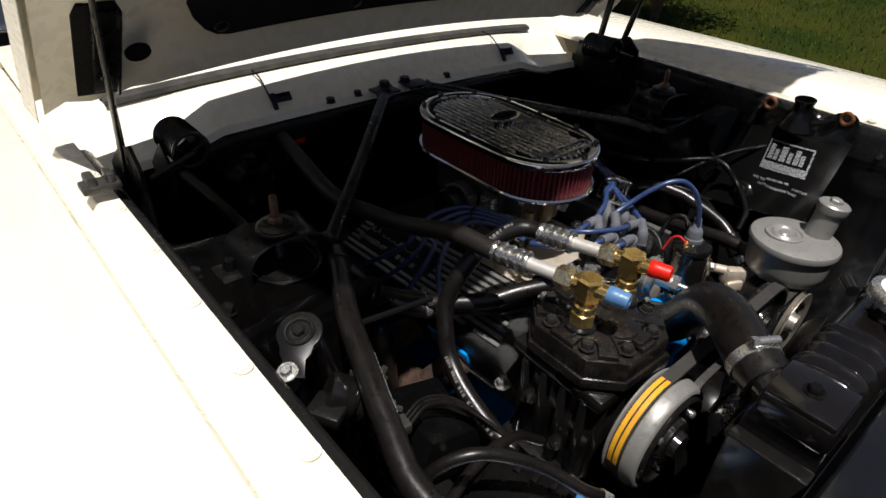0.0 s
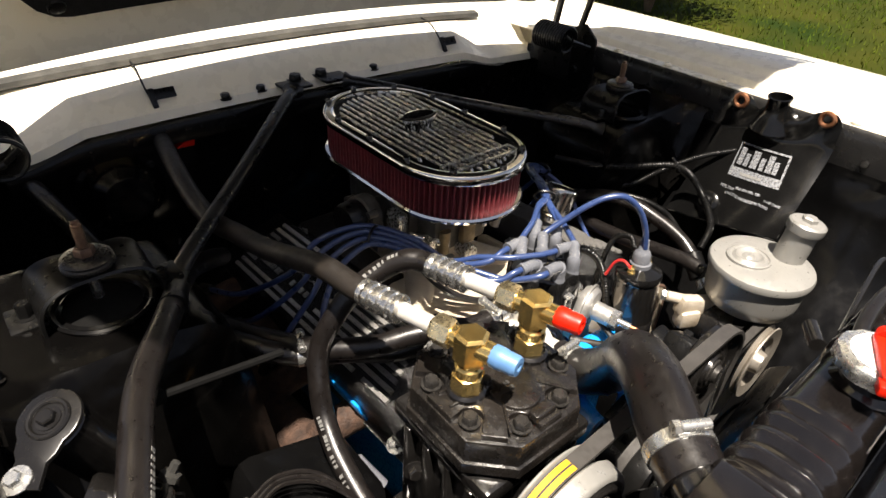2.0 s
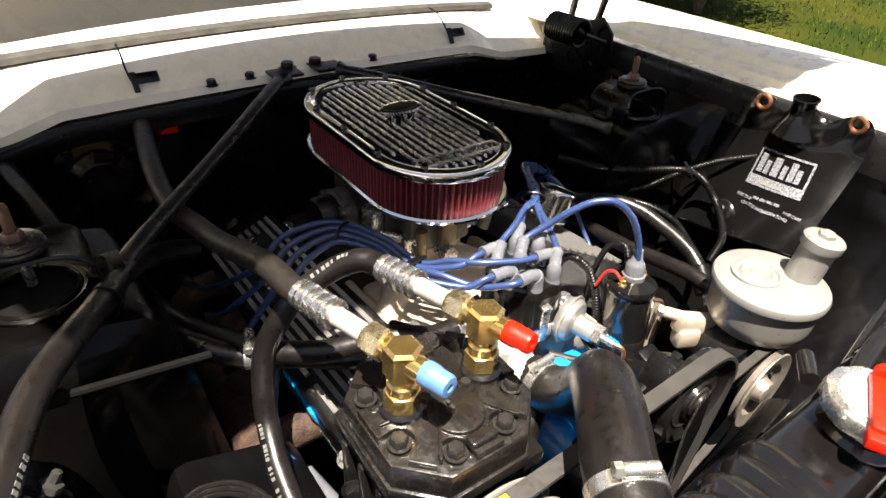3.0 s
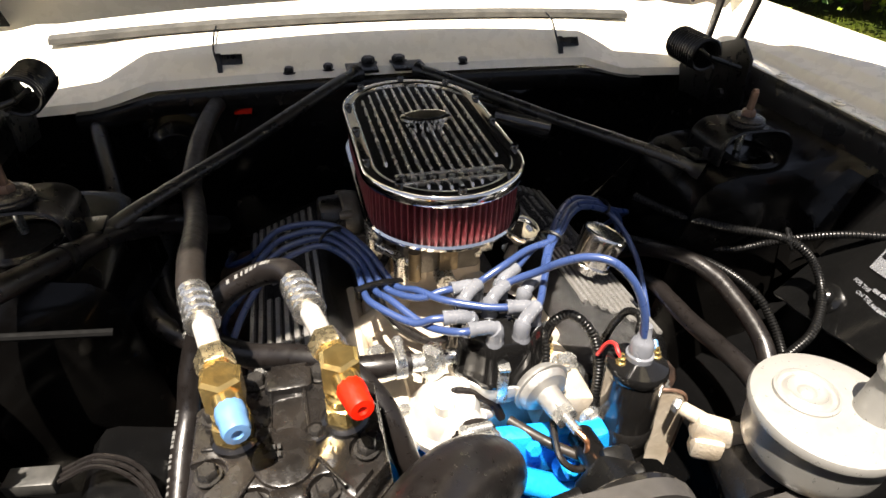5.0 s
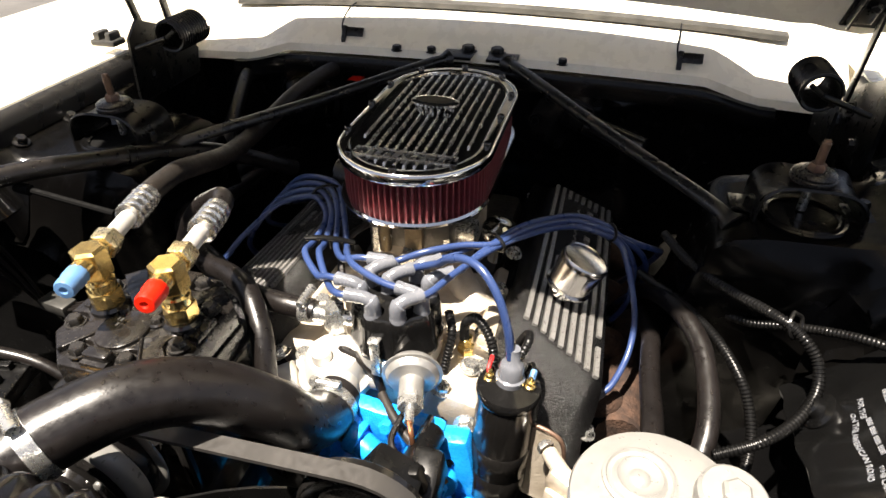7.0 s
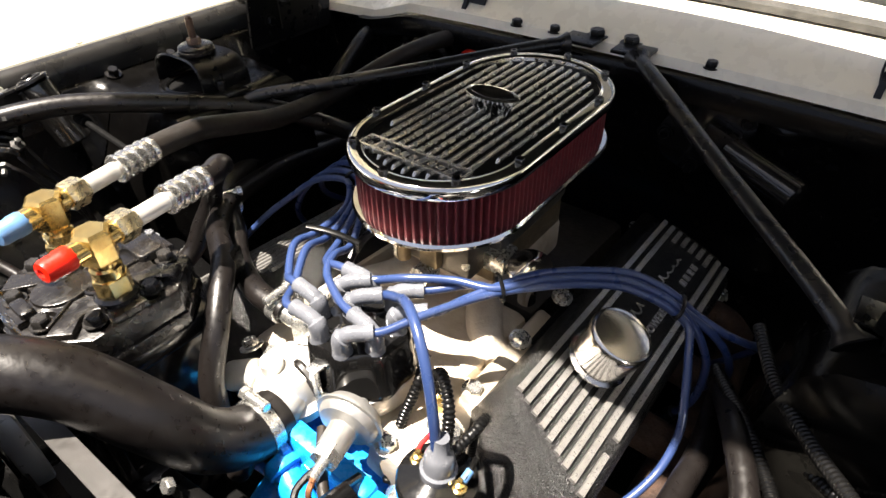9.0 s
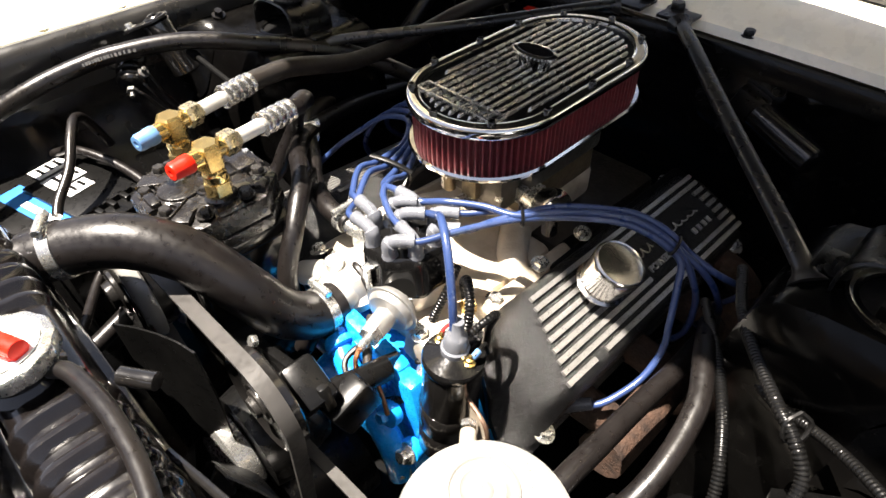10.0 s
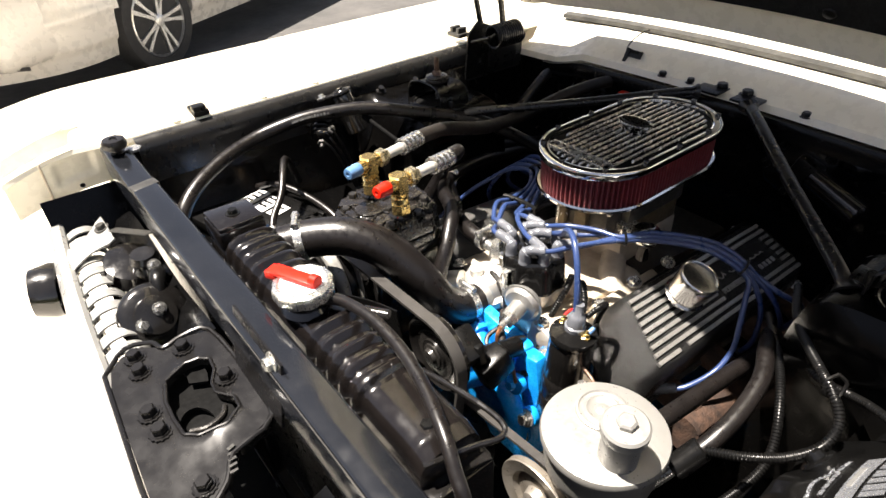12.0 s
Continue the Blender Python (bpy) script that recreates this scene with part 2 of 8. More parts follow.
def tube(bm, pts, r, n=12, steps=8, squash=1.0, convolute=0.0):
    """A round hose along a smooth line. convolute: pitch of the rings of split loom."""
    line = spline(pts, steps)
    if convolute:
        dist = [0.0]
        for a, b in zip(line, line[1:]):
            dist.append(dist[-1] + (b - a).length)
        m = max(4, int(dist[-1] / convolute * 4))
        fine, j = [], 0
        for k in range(m + 1):
            s = dist[-1] * k / m
            while j < len(line) - 2 and dist[j + 1] < s:
                j += 1
            w = (s - dist[j]) / max(1e-9, dist[j + 1] - dist[j])
            fine.append(line[j].lerp(line[j + 1], min(1.0, w)))
        line = fine
    u = None
    loops = []
    for i, p in enumerate(line):
        d = (line[min(i + 1, len(line) - 1)] - line[max(i - 1, 0)]).normalized()
        u = frame_of(d)[0] if u is None else (u - d * u.dot(d)).normalized()
        v = d.cross(u)
        rr = r(i / (len(line) - 1)) if callable(r) else r
        if convolute:
            rr *= (1.0, 1.0, 0.84, 0.84)[i % 4]
        loops.append([p + (u * math.cos(k) + v * math.sin(k) * squash) * rr for k in (2 * math.pi * q / n for q in range(n))])
    return rings(bm, loops)


def prism(bm, outline, m, h, bevel=0.0, seg=2):
    """Outline in the xy of m, raised by h along its z, its top edge rounded."""
    if bevel:
        c = sum((Vector(p) for p in outline), Vector((0, 0))) / len(outline)

        def shrink(p, d):
            q = Vector(p) - c
            return c + q * (1 - d / max(q.length, 1e-6))
        levels = [(0, 0.0), (0, h - bevel), (bevel * 0.3, h - bevel * 0.3), (bevel, h)]
    else:
        levels = [(0, 0.0), (0, h)]

        def shrink(p, d):
            return Vector(p)
    loops = [[m @ Vector((*shrink(p, d), z)) for p in outline] for d, z in levels]
    return rings(bm, loops)


def stadium(r, y0, y1, n=20):
    out = [(r * math.cos(a), y1 + r * math.sin(a)) for a in (math.pi * i / n for i in range(n + 1))]
    return out + [(-r * math.cos(a), y0 - r * math.sin(a)) for a in (math.pi * i / n for i in range(n + 1))]


def sheet(bm, rows, thick=0.0):
    """A pressed panel through rows of points, given a thickness."""
    grid = [[bm.verts.new(p) for p in row] for row in rows]
    faces = []
    for a, b in zip(grid, grid[1:]):
        for i in range(len(a) - 1):
            faces.append(bm.faces.new((a[i], a[i + 1], b[i + 1], b[i])))
    if thick:
        bm.normal_update()
        bmesh.ops.solidify(bm, geom=faces, thickness=thick)
    return bm


def hexhead(r=0.007, h=0.006, washer=0.0):
    bm = bmnew()
    z = 0.0
    if washer:
        lathe(bm, [(washer, 0), (washer, 0.0015)], (0, 0, 0), n=16)
        z = 0.0015
    lathe(bm, [(r, z), (r, z + h * 0.75), (r * 0.82, z + h)], (0, 0, 0), n=6)
    return bm


def at_axis(p, axis, spin=0.0):
    u, v, a = frame_of(axis)
    m = Matrix((u, v, a)).transposed().to_4x4()
    return Matrix.Translation(p) @ m @ Matrix.Rotation(spin, 4, "Z")


def bolts(parent, where, axis, r=0.007, h=0.006, mat=None, washer=0.0, name="bolt"):
    first = None
    for k, p in enumerate(where):
        m = at_axis(p, axis, 0.7 * k)
        if first is None:
            first = part(name, hexhead(r, h, washer), mat or GLOSS, parent)
            inv = parent.matrix_basis.inverted() if parent.type == "EMPTY" else Matrix.Identity(4)
            first.matrix_parent_inverse = inv
            first.matrix_basis = m
        else:
            again(name, first, m, parent)


# ---- ground and distance ----
def flat(name, x0, x1, y0, y1, z, mat, label, category, n=24):
    bm = bmnew()
    rows = [[Vector((x0 + (x1 - x0) * i / n, y0 + (y1 - y0) * j / n, z)) for i in range(n + 1)] for j in range(n + 1)]
    sheet(bm, rows)
    return solo(name, bm, mat, label, category, "", "structure")


flat("ground", -150, 150, -150, 150, -0.012, GRASS, "patchy green lawn beside the driveway", "ground", 30)
flat("driveway", -3.0, 1.7, -14, 14, -0.004, CONCRETE, "pale sunlit concrete driveway under the car", "driveway")
flat("road", -14.0, -3.0, -40, 40, -0.006, ASPHALT, "dark grey asphalt parking lane", "road")


WALLTAN = material("unseen_wall_tan", (0.30, 0.24, 0.18), 0.9, 0, (0.24, 0.19, 0.14), 2.5, 0.5, 0.5, 60)
# out-of-view wall, added to cut the sky light reaching the bay from ahead
bm = bmnew()
box(bm, (-1.0, -13.6, 2.4), (26.0, 0.25, 4.84), None, 0.02)
solo("wall_south", bm, WALLTAN, "plain tan unseen wall added to block low sky light", "wall", "", "structure")


# ---- the old car's body ----
car = thing("classic_car", (0, 0, 0), "cream white classic car with its front end open", "car")

FENDER = [(0.574, 0.944), (0.576, 0.951), (0.598, 0.952), (0.601, 0.950), (0.606, 0.942), (0.609, 0.940), (0.632, 0.940), (0.635, 0.942),
          (0.641, 0.952), (0.645, 0.954), (0.668, 0.955), (0.672, 0.957), (0.678, 0.964), (0.684, 0.966), (0.72, 0.968), (0.80, 0.966), (0.87, 0.958), (0.915, 0.944), (0.938, 0.92), (0.947, 0.87),
          (0.95, 0.75), (0.94, 0.6), (0.92, 0.35)]
STEPPED = [(0.574, 0.930), (0.576, 0.937), (0.598, 0.938), (0.601, 0.936), (0.606, 0.928), (0.609, 0.926), (0.626, 0.926), (0.630, 0.929), (0.6345, 0.949), (0.638, 0.953),
           (0.668, 0.957), (0.684, 0.960)] + FENDER[14:]


def fender(side):
    bm = bmnew()
    rows = []
    for k in range(41):
        y = -0.79 + 1.59 * k / 40
        nose = max(0.0, (-0.60 - y) / 0.14)
        row = []
        for x, z in STEPPED if side < 0 else FENDER:
            dz = -0.020 * nose ** 2 - 0.006 * max(0.0, -y)
            dz -= (0.0 if side < 0 else 0.005) * min(1.0, max(0.0, (0.70 - x) / 0.05))
            xx = x
            if y < -0.6 and x < 0.64:
                xx = x + 0.04 * min(1.0, nose * 1.6)
            row.append(Vector((side * xx, y - 0.03 * nose * (x > 0.8), max(z + dz, 0.86 - 0.5 * max(0.0, (y + 0.66) / 0.2)))))
        rows.append(row)
    sheet(bm, rows, 0.0012)
    return part("fender", bm, PAINT, car, "cream painted front fender")


fenders = {s: fender(s) for s in (-1, 1)}
# rounded black flange where the apron meets the fender
for s in (-1, 1):
    bm = bmnew()
    rows = []
    for k in range(33):
        y = -0.58 + 0.92 * k / 32
        dz = -0.006 * max(0.0, -y) - (0.0135 if s < 0 else 0.0045)
        wide = 0.018 if s < 0 else 0.008
        rows.append([Vector((s * (0.5735 - wide * a), y, z + dz)) for a, z in ((0.0, 0.949), (0.35, 0.9475), (0.75, 0.941), (0.95, 0.930), (1.0, 0.915), (1.0, 0.890), (0.9, 0.866))])
    sheet(bm, rows, 0.0012)
    part("apron_flange", bm, FLANGE, car, "rounded black flange along the fender")
# inner side of the fender's nose: a cream panel with a pressed U and a hole
for s in (-1, 1):
    def nose_at(u, v, out=0.0):
        y = -0.628 - 0.160 * u
        top = 0.938 - 0.020 * max(0.0, (-0.60 - y) / 0.14) ** 2 - 0.003
        inset = 0.007 * min(1, max(0, (u - 0.08) / 0.05)) * min(1, max(0, (0.52 - u) / 0.05)) * min(1, max(0, (v - 0.10) / 0.12)) * min(1, max(0, (0.74 - v) / 0.12))
        return Vector((s * (0.604 + 0.012 * u + 0.034 * v + inset - out), y, top - (0.092 - 0.006 * u) * v))
    bm = bmnew()
    sheet(bm, [[nose_at(i / 30, k / 20) for i in range(31)] for k in range(21)], 0.0015)
    part("fender_nose", bm, PAINT, car, "cream inner side of the fender nose with a pressed panel")
    bm = bmnew()
    tube(bm, [nose_at(0.62, v, 0.0008) for v in (0.02, 0.3, 0.6, 0.98)], 0.0018, 6, 4)
    part("nose_seam", bm, CAST, car, "seam between fender and lamp housing")
    # panel stays uncut; a near-black disc paints the hole's shade
    bm = bmnew()
    lathe(bm, [(0.0045, 0), (0.0045, 0.002), (0.0, 0.002)], nose_at(0.30, 0.88, 0.0005), (-s, 0, 0.35), 14)
    part("nose_hole", bm, DEEPBLACK, car, "near-black disc painted as the shade of a hole in the fender nose")
    bm = bmnew()
    sheet(bm, [[Vector((s * (0.632 - 0.05 * v), -0.60 - 0.15 * u, 0.842 - 0.10 * v)) for u in (0, 0.25, 0.5, 0.75, 1)] for v in (0, 0.3, 0.6, 1)], 0.002)
    part("lamp_bulkhead", bm, BAY, car, "black bulkhead below the fender nose")

# cowl in front of the windscreen
def cowl_row(x):
    a = abs(x)
    e = min(1.0, max(0.0, (a - 0.36) / 0.08))
    arch = -0.05 * (a / 0.6) ** 2
    lip = 0.926 - 0.022 * e + arch * 0.3
    front = [(0.338, lip - 0.012), (0.343, lip), (0.352, lip + 0.004)]
    face = [(0.372 + 0.02 * e, 0.948 - 0.022 * e), (0.386 + 0.025 * e, 0.961 - 0.012 * e), (0.405 + 0.02 * e, 0.968 - 0.006 * e)]
    top = [(0.44, 0.972), (0.47, 0.978), (0.50, 0.988), (0.56, 0.996), (0.64, 1.0), (0.75, 1.0)]
    return [Vector((x, y + (0.05 * (a / 0.6) ** 2 if y > 0.5 else 0), z + (arch * 0.5 if y > 0.37 else 0))) for y, z in front + face + top]


bm = bmnew()
sheet(bm, [cowl_row(-0.60 + 1.2 * k / 60) for k in range(61)], 0.0015)
part("cowl_panel", bm, PAINT, car, "cream cowl panel below the windscreen")
bm = bmnew()
rows = []
for k in range(45):
    x = -0.508 + 0.99 * k / 44
    arch = -0.025 * (x / 0.6) ** 2
    rows.append([Vector((x, 0.446 + dy, 0.974 + arch + dz)) for dy, dz in ((-0.013, 0.002), (-0.011, 0.009), (0.0, 0.012), (0.011, 0.010), (0.013, 0.004))])
sheet(bm, rows, 0.002)
part("hood_seal", bm, material("grey_seal", (0.035, 0.034, 0.030), 0.5, 0, (0.075, 0.072, 0.063), 40, 0.5, 0.3, 200), car, "grey rubber hood seal strip on the cowl")

# firewall, aprons, towers
bm = bmnew()
rows = []
for k in range(31):
    z = 0.22 + 0.67 * k / 30
    rows.append([Vector((-0.575 + 1.15 * i / 46, 0.352 + 0.03 * (z < 0.62) + 0.006 * math.sin(9 * z + 5 * math.sin(8 * i / 46)) * (abs(i - 23) < 18), z)) for i in range(47)])
sheet(bm, rows, 0.002)
part("firewall", bm, BAY, car, "gloss black firewall")
bm = bmnew()
rows = []
for dy, dz in ((0.0, 0.018), (-0.018, 0.016), (-0.022, 0.008), (-0.022, -0.012)):
    rows.append([Vector((x, 0.345 + dy, 0.905 - 0.018 * min(1, max(0, (abs(x) - 0.36) / 0.08)) - 0.015 * (x / 0.6) ** 2 + dz - 0.012)) for x in (-0.47 + 0.94 * i / 40 for i in range(41))])
sheet(bm, rows, 0.002)
part("firewall_flange", bm, BAY, car, "black flange along the top of the firewall")


def apron(side):
    prof = [(0.567, 0.912), (0.566, 0.86), (0.556, 0.80), (0.53, 0.74), (0.46, 0.66), (0.37, 0.55), (0.32, 0.40), (0.31, 0.22)]
    bm = bmnew()
    rows = []
    for k in range(49):
        y = -0.60 + 0.95 * k / 48
        rows.append([Vector((side * (x - 0.012 * math.exp(-((y + 0.40) / 0.05) ** 2) * (z < 0.85)), y, z + 0.004 * math.sin(12 * y) * (0.5 < z < 0.85))) for x, z in
                     (((a[0] * (1 - w) + b[0] * w), (a[1] * (1 - w) + b[1] * w)) for a, b in zip(prof, prof[1:]) for w in (0, 0.34, 0.67))])
    sheet(bm, rows, 0.002)
    return part("inner_apron", bm, BAY, car, "black painted inner fender apron")


for s in (-1, 1):
    apron(s)
    # shelf and spring tower
    bm = bmnew()
    rows = []
    for k in range(25):
        w = k / 24
        y = (-0.165 + 0.315 * w) if s < 0 else (-0.105 + 0.255 * w)
        edge = min(1.0, min(w, 1 - w) / 0.22)
        edge = edge * edge * (3 - 2 * edge)
        row = [Vector((s * 0.566, y, 0.902))]
        for x, z in ((0.55, 0.893), (0.52, 0.888), (0.48, 0.885), (0.44, 0.884), (0.40, 0.882), (0.37, 0.876), (0.352, 0.86), (0.342, 0.82), (0.33, 0.72), (0.31, 0.55), (0.30, 0.4)):
            row.append(Vector((s * (x + 0.12 * (1 - edge) * (x < 0.5)), y, z - 0.10 * (1 - edge) * (x < 0.55))))
        rows.append(row)
    sheet(bm, rows, 0.002)
    part("shock_tower", bm, DUSTY, car, "black shock tower with dusty top")
    # tower cap: lipped opening, arched yoke with upturned sides, stud and nut
    TX, TY = s * 0.446, -0.010 if s < 0 else 0.016
    bm = bmnew()
    lathe(bm, [(0.040, 0.004), (0.047, 0.005), (0.048, 0.008), (0.045, 0.0095), (0.0415, 0.008), (0.038, 0.0095), (0.036, 0.007), (0.036, 0.003)], (TX, TY - 0.014, 0.8805), n=40)
    part("tower_ring", bm, BAY, car, "double black lip of the shock tower opening")
    # no real hole here: a dark disc carries the opening's shade
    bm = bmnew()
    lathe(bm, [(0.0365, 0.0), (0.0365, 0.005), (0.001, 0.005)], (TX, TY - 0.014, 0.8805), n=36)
    part("tower_opening", bm, DEEPBLACK, car, "near-black disc painted as the shade in the shock tower opening")
    bm = bmnew()
    rows = []
    for k in range(25):
        a = math.pi * k / 24
        cx = math.copysign(abs(math.cos(a)) ** 0.62, math.cos(a))
        cz = math.sin(a) ** 0.62
        px, pz = TX + 0.056 * cx, 0.884 + 0.041 * cz
        ox, oz = math.cos(a), math.sin(a)
        lip = 0.010 * math.sin(a) ** 2 * (0.35 + 0.65 * abs(math.cos(a)))
        hw = 0.020 + 0.006 * abs(math.cos(a))
        rows.append([Vector((px + ox * up, TY + side * hw, pz + oz * up)) for side, up in ((-1.42, lip), (-1.30, lip * 0.55), (-1.0, 0.001), (-0.6, 0.0), (0.0, 0.0), (0.6, 0.0), (1.0, 0.001), (1.30, lip * 0.55), (1.42, lip))])
    sheet(bm, rows, 0.003)
    for q in (-1, 1):
        box(bm, (TX + q * 0.064, TY, 0.8875), (0.030, 0.034, 0.004), None, 0.001)
    part("shock_bracket", bm, SATIN, car, "arched black upper shock mount with flanged sides")
    bm = bmnew()
    rod(bm, (TX, TY, 0.888), (TX, TY, 0.927), 0.0052, n=14)
    part("damper_rod", bm, ZINC, car, "bare steel damper rod below the mount")
    bm = bmnew()
    lathe(bm, [(0.022, 0), (0.0245, 0.003), (0.0245, 0.006), (0.0225, 0.0075), (0.0235, 0.010), (0.0215, 0.012), (0.012, 0.0135)], (TX, TY, 0.925), n=28)
    part("stud_washer", bm, BOLTGREY, car, "worn dished washer and rubber of the shock mount")
    bm = bmnew()
    rod(bm, (TX, TY, 0.93), (TX, TY, 0.972), 0.0050, n=12, bevel=0.001)
    box(bm, (TX, TY, 0.970), (0.0075, 0.005, 0.010), None, 0.001)
    part("shock_stud", bm, RUSTY, car, "rusty threaded stud")
    bolts(car, [(TX, TY, 0.938)], (0, 0, 1), 0.0095, 0.009, RUSTY, name="stud_nut")
    bolts(car, [(s * 0.389, TY - 0.012, 0.888), (s * 0.508, TY + 0.006, 0.889)], (0, 0, 1), 0.0075, 0.014, SATIN, 0.012, name="tower_nut")
    # round boss pressed into the shelf, and its dusty foot
    bm = bmnew()
    box(bm, (s * 0.508, TY + 0.004, 0.8875), (0.034, 0.040, 0.005), None, 0.002)
    part("bracket_foot", bm, SATIN, car, "flat foot of the shock mount")
    if s < 0:
        bolts(car, [(-0.548, 0.005, 0.8935), (-0.548, -0.085, 0.8965)], (0.45, 0, 1), 0.0075, 0.008, GLOSS, 0.011, name="shelf_nut")
    # front bulkhead gusset and fender-lip screws
    bolts(car, [(s * 0.585, y, 0.9385 if s < 0 else 0.9475) for y in (0.238, 0.124, 0.011, -0.103, -0.217, -0.33, -0.50)], (0, 0, 1), 0.006, 0.0025, PAINT, 0.009, name="lip_bolt")
    bolts(car, [(s * 0.566, y, 0.885 + 0.012 * (k % 2)) for k, y in enumerate((0.10, -0.09, -0.24, -0.37, -0.49))], (-s, 0, 0), 0.007, 0.006, GLOSS, 0.010, name="apron_bolt")

# braces from the towers to the cowl
for s in (-1, 1):
    bm = bmnew()
    a, b = Vector((s * 0.375, -0.01, 0.871)), Vector((s * 0.05, 0.31, 0.928))
    d = b - a

    def wide(t):
        return 0.0105 + 0.010 * max(0.0, 1 - t / 0.10) + 0.008 * max(0.0, (t - 0.9) / 0.1)
    tube(bm, [a, a + d * 0.1 + Vector((0, 0, 0.006)), a + d * 0.5 + Vector((0, 0, 0.002)), a + d * 0.9 + Vector((0, 0, 0.003)), b], wide, 14, 6, 0.75)
    brace = thing("tower_brace", a, "black tubular brace from shock tower to cowl", "brace", "tower braces")
    part("tube", bm, FLANGE, brace)
    bm = bmnew()
    box(bm, b + Vector((-s * 0.012, 0.018, 0.002)), (0.05, 0.04, 0.005), None, 0.001)
    part("end_plate", bm, SATIN, brace)
    bolts(brace, [(s * 0.025, 0.347, 0.931), ], (0, 0, 1), 0.011, 0.009, SATIN, 0.015, name="brace_bolt")
bolts(car, [(-0.09, 0.345, 0.925), (0.135, 0.345, 0.923), (-0.152, 0.342, 0.924)], (0, 0, 1), 0.008, 0.008, SATIN, 0.010, name="cowl_bolt")

# washer-hose clips on the cowl
for x in (-0.25, 0.323):
    clip = thing("hose_clip", (x, 0.364, 0.935), "small black metal hose clip on the cowl", "clip", "cowl clips")
    bm = bmnew()
    box(bm, (x + 0.012, 0.362, 0.944), (0.034, 0.004, 0.016), Matrix.Rotation(radians(-38), 3, "X"), 0.001)
    box(bm, (x - 0.006, 0.358, 0.940), (0.008, 0.006, 0.03), Matrix.Rotation(radians(-30), 3, "X"), 0.001)
    part("plate", bm, SATIN, clip)
    bm = bmnew()
    tube(bm, [(x - 0.006, 0.356, 0.930), (x - 0.012, 0.368, 0.955), (x - 0.010, 0.398, 0.973), (x - 0.008, 0.43, 0.977)], 0.0016, 6, 5)
    part("wire_loop", bm, SATIN, clip)

# radiator support: long top bar and panel
def bar(x0, x1, z0, z1, n=20):
    bm = bmnew()
    rows = []
    for k in range(n + 1):
        x = x0 + (x1 - x0) * k / n
        z = z0 + (z1 - z0) * k / n
        rows.append([Vector((x, -0.613 + dy, z + dz)) for dy, dz in ((-0.019, -0.05), (-0.019, -0.005), (-0.0175, -0.0015), (-0.015, 0.0), (0.015, 0.0), (0.0175, -0.0015), (0.019, -0.005), (0.019, -0.03), (0.028, -0.034))])
    sheet(bm, rows, 0.002)
    return bm


part("support_bar", bar(-0.405, 0.585, 0.924, 0.924), BARBLACK, car, "gloss black radiator support top bar")
part("bar_end", bar(-0.585, -0.395, 0.928, 0.919, 8), BARBLACK, car, "gloss black end piece of the top bar")
bm = bmnew()
for (x, z, w, h) in ((-0.43, 0.60, 0.33, 0.60), (0.43, 0.60, 0.33, 0.60), (0.0, 0.36, 0.56, 0.12)):
    box(bm, (x, -0.607, z), (w, 0.006, h), None, 0.002)
part("support_panel", bm, BAY, car, "black radiator support panel")
for s in (-1, 1):
    bm = bmnew()
    lathe(bm, [(0.012, 0), (0.009, 0.003), (0.009, 0.006), (0.018, 0.009), (0.0195, 0.012), (0.0195, 0.020), (0.017, 0.024), (0.006, 0.025), (0.005, 0.022), (0.0, 0.022)], (s * 0.539, -0.615, 0.930), n=28)
    part("rubber_bumper", bm, RUBBER, car, "black rubber hood bumper")
    bm = bmnew()
    lathe(bm, [(0.014, 0), (0.014, 0.004), (0.008, 0.006)], (s * 0.539, -0.590, 0.926), n=6)
    part("bumper_nut", bm, ZINC, car)
bm = bmnew()
box(bm, (-0.400, -0.613, 0.9235), (0.022, 0.040, 0.006), Matrix.Rotation(radians(10), 3, "Z"), 0.0015)
part("bar_joint", bm, GREYMARK, car, "bare worn edge of the bar joint")
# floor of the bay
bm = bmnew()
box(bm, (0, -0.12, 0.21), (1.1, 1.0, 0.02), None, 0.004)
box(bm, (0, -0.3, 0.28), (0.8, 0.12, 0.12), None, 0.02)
part("crossmember", bm, DEEPBLACK, car, "dark crossmember low in the bay")
# bump stop and bracket on the fender
for s in (-1, 1):
    bm = bmnew()
    box(bm, (s * 0.590, -0.455, 0.944), (0.036, 0.030, 0.010), Matrix.Rotation(radians(8), 3, "Y"), 0.003)
    box(bm, (s * 0.580, -0.457, 0.952), (0.020, 0.024, 0.012), None, 0.003)
    part("fender_bumper", bm, SATIN, car, "small black rubber stop on the fender")
    if s > 0:
        continue
    bm = bmnew()
    box(bm, (s * 0.59, 0.165, 0.957), (0.045, 0.03, 0.010), None, 0.003)
    box(bm, (s * 0.60, 0.165, 0.965), (0.012, 0.026, 0.018), None, 0.003)
    box(bm, (s * 0.578, 0.165, 0.965), (0.010, 0.026, 0.018), None, 0.003)
    part("hinge_stop", bm, GREYMARK, car, "grey stop block on the fender")

# road wheels
for s in (-1, 1):
    bm = bmnew()
    lathe(bm, [(0.18, -0.09), (0.30, -0.088), (0.325, -0.07), (0.328, 0.0), (0.325, 0.07), (0.30, 0.088), (0.18, 0.09), (0.02, 0.06)], (s * 0.84, 0.0, 0.318), (1, 0, 0), 40)
    part("wheel", bm, TYRE, car, "black tyre on a steel wheel")
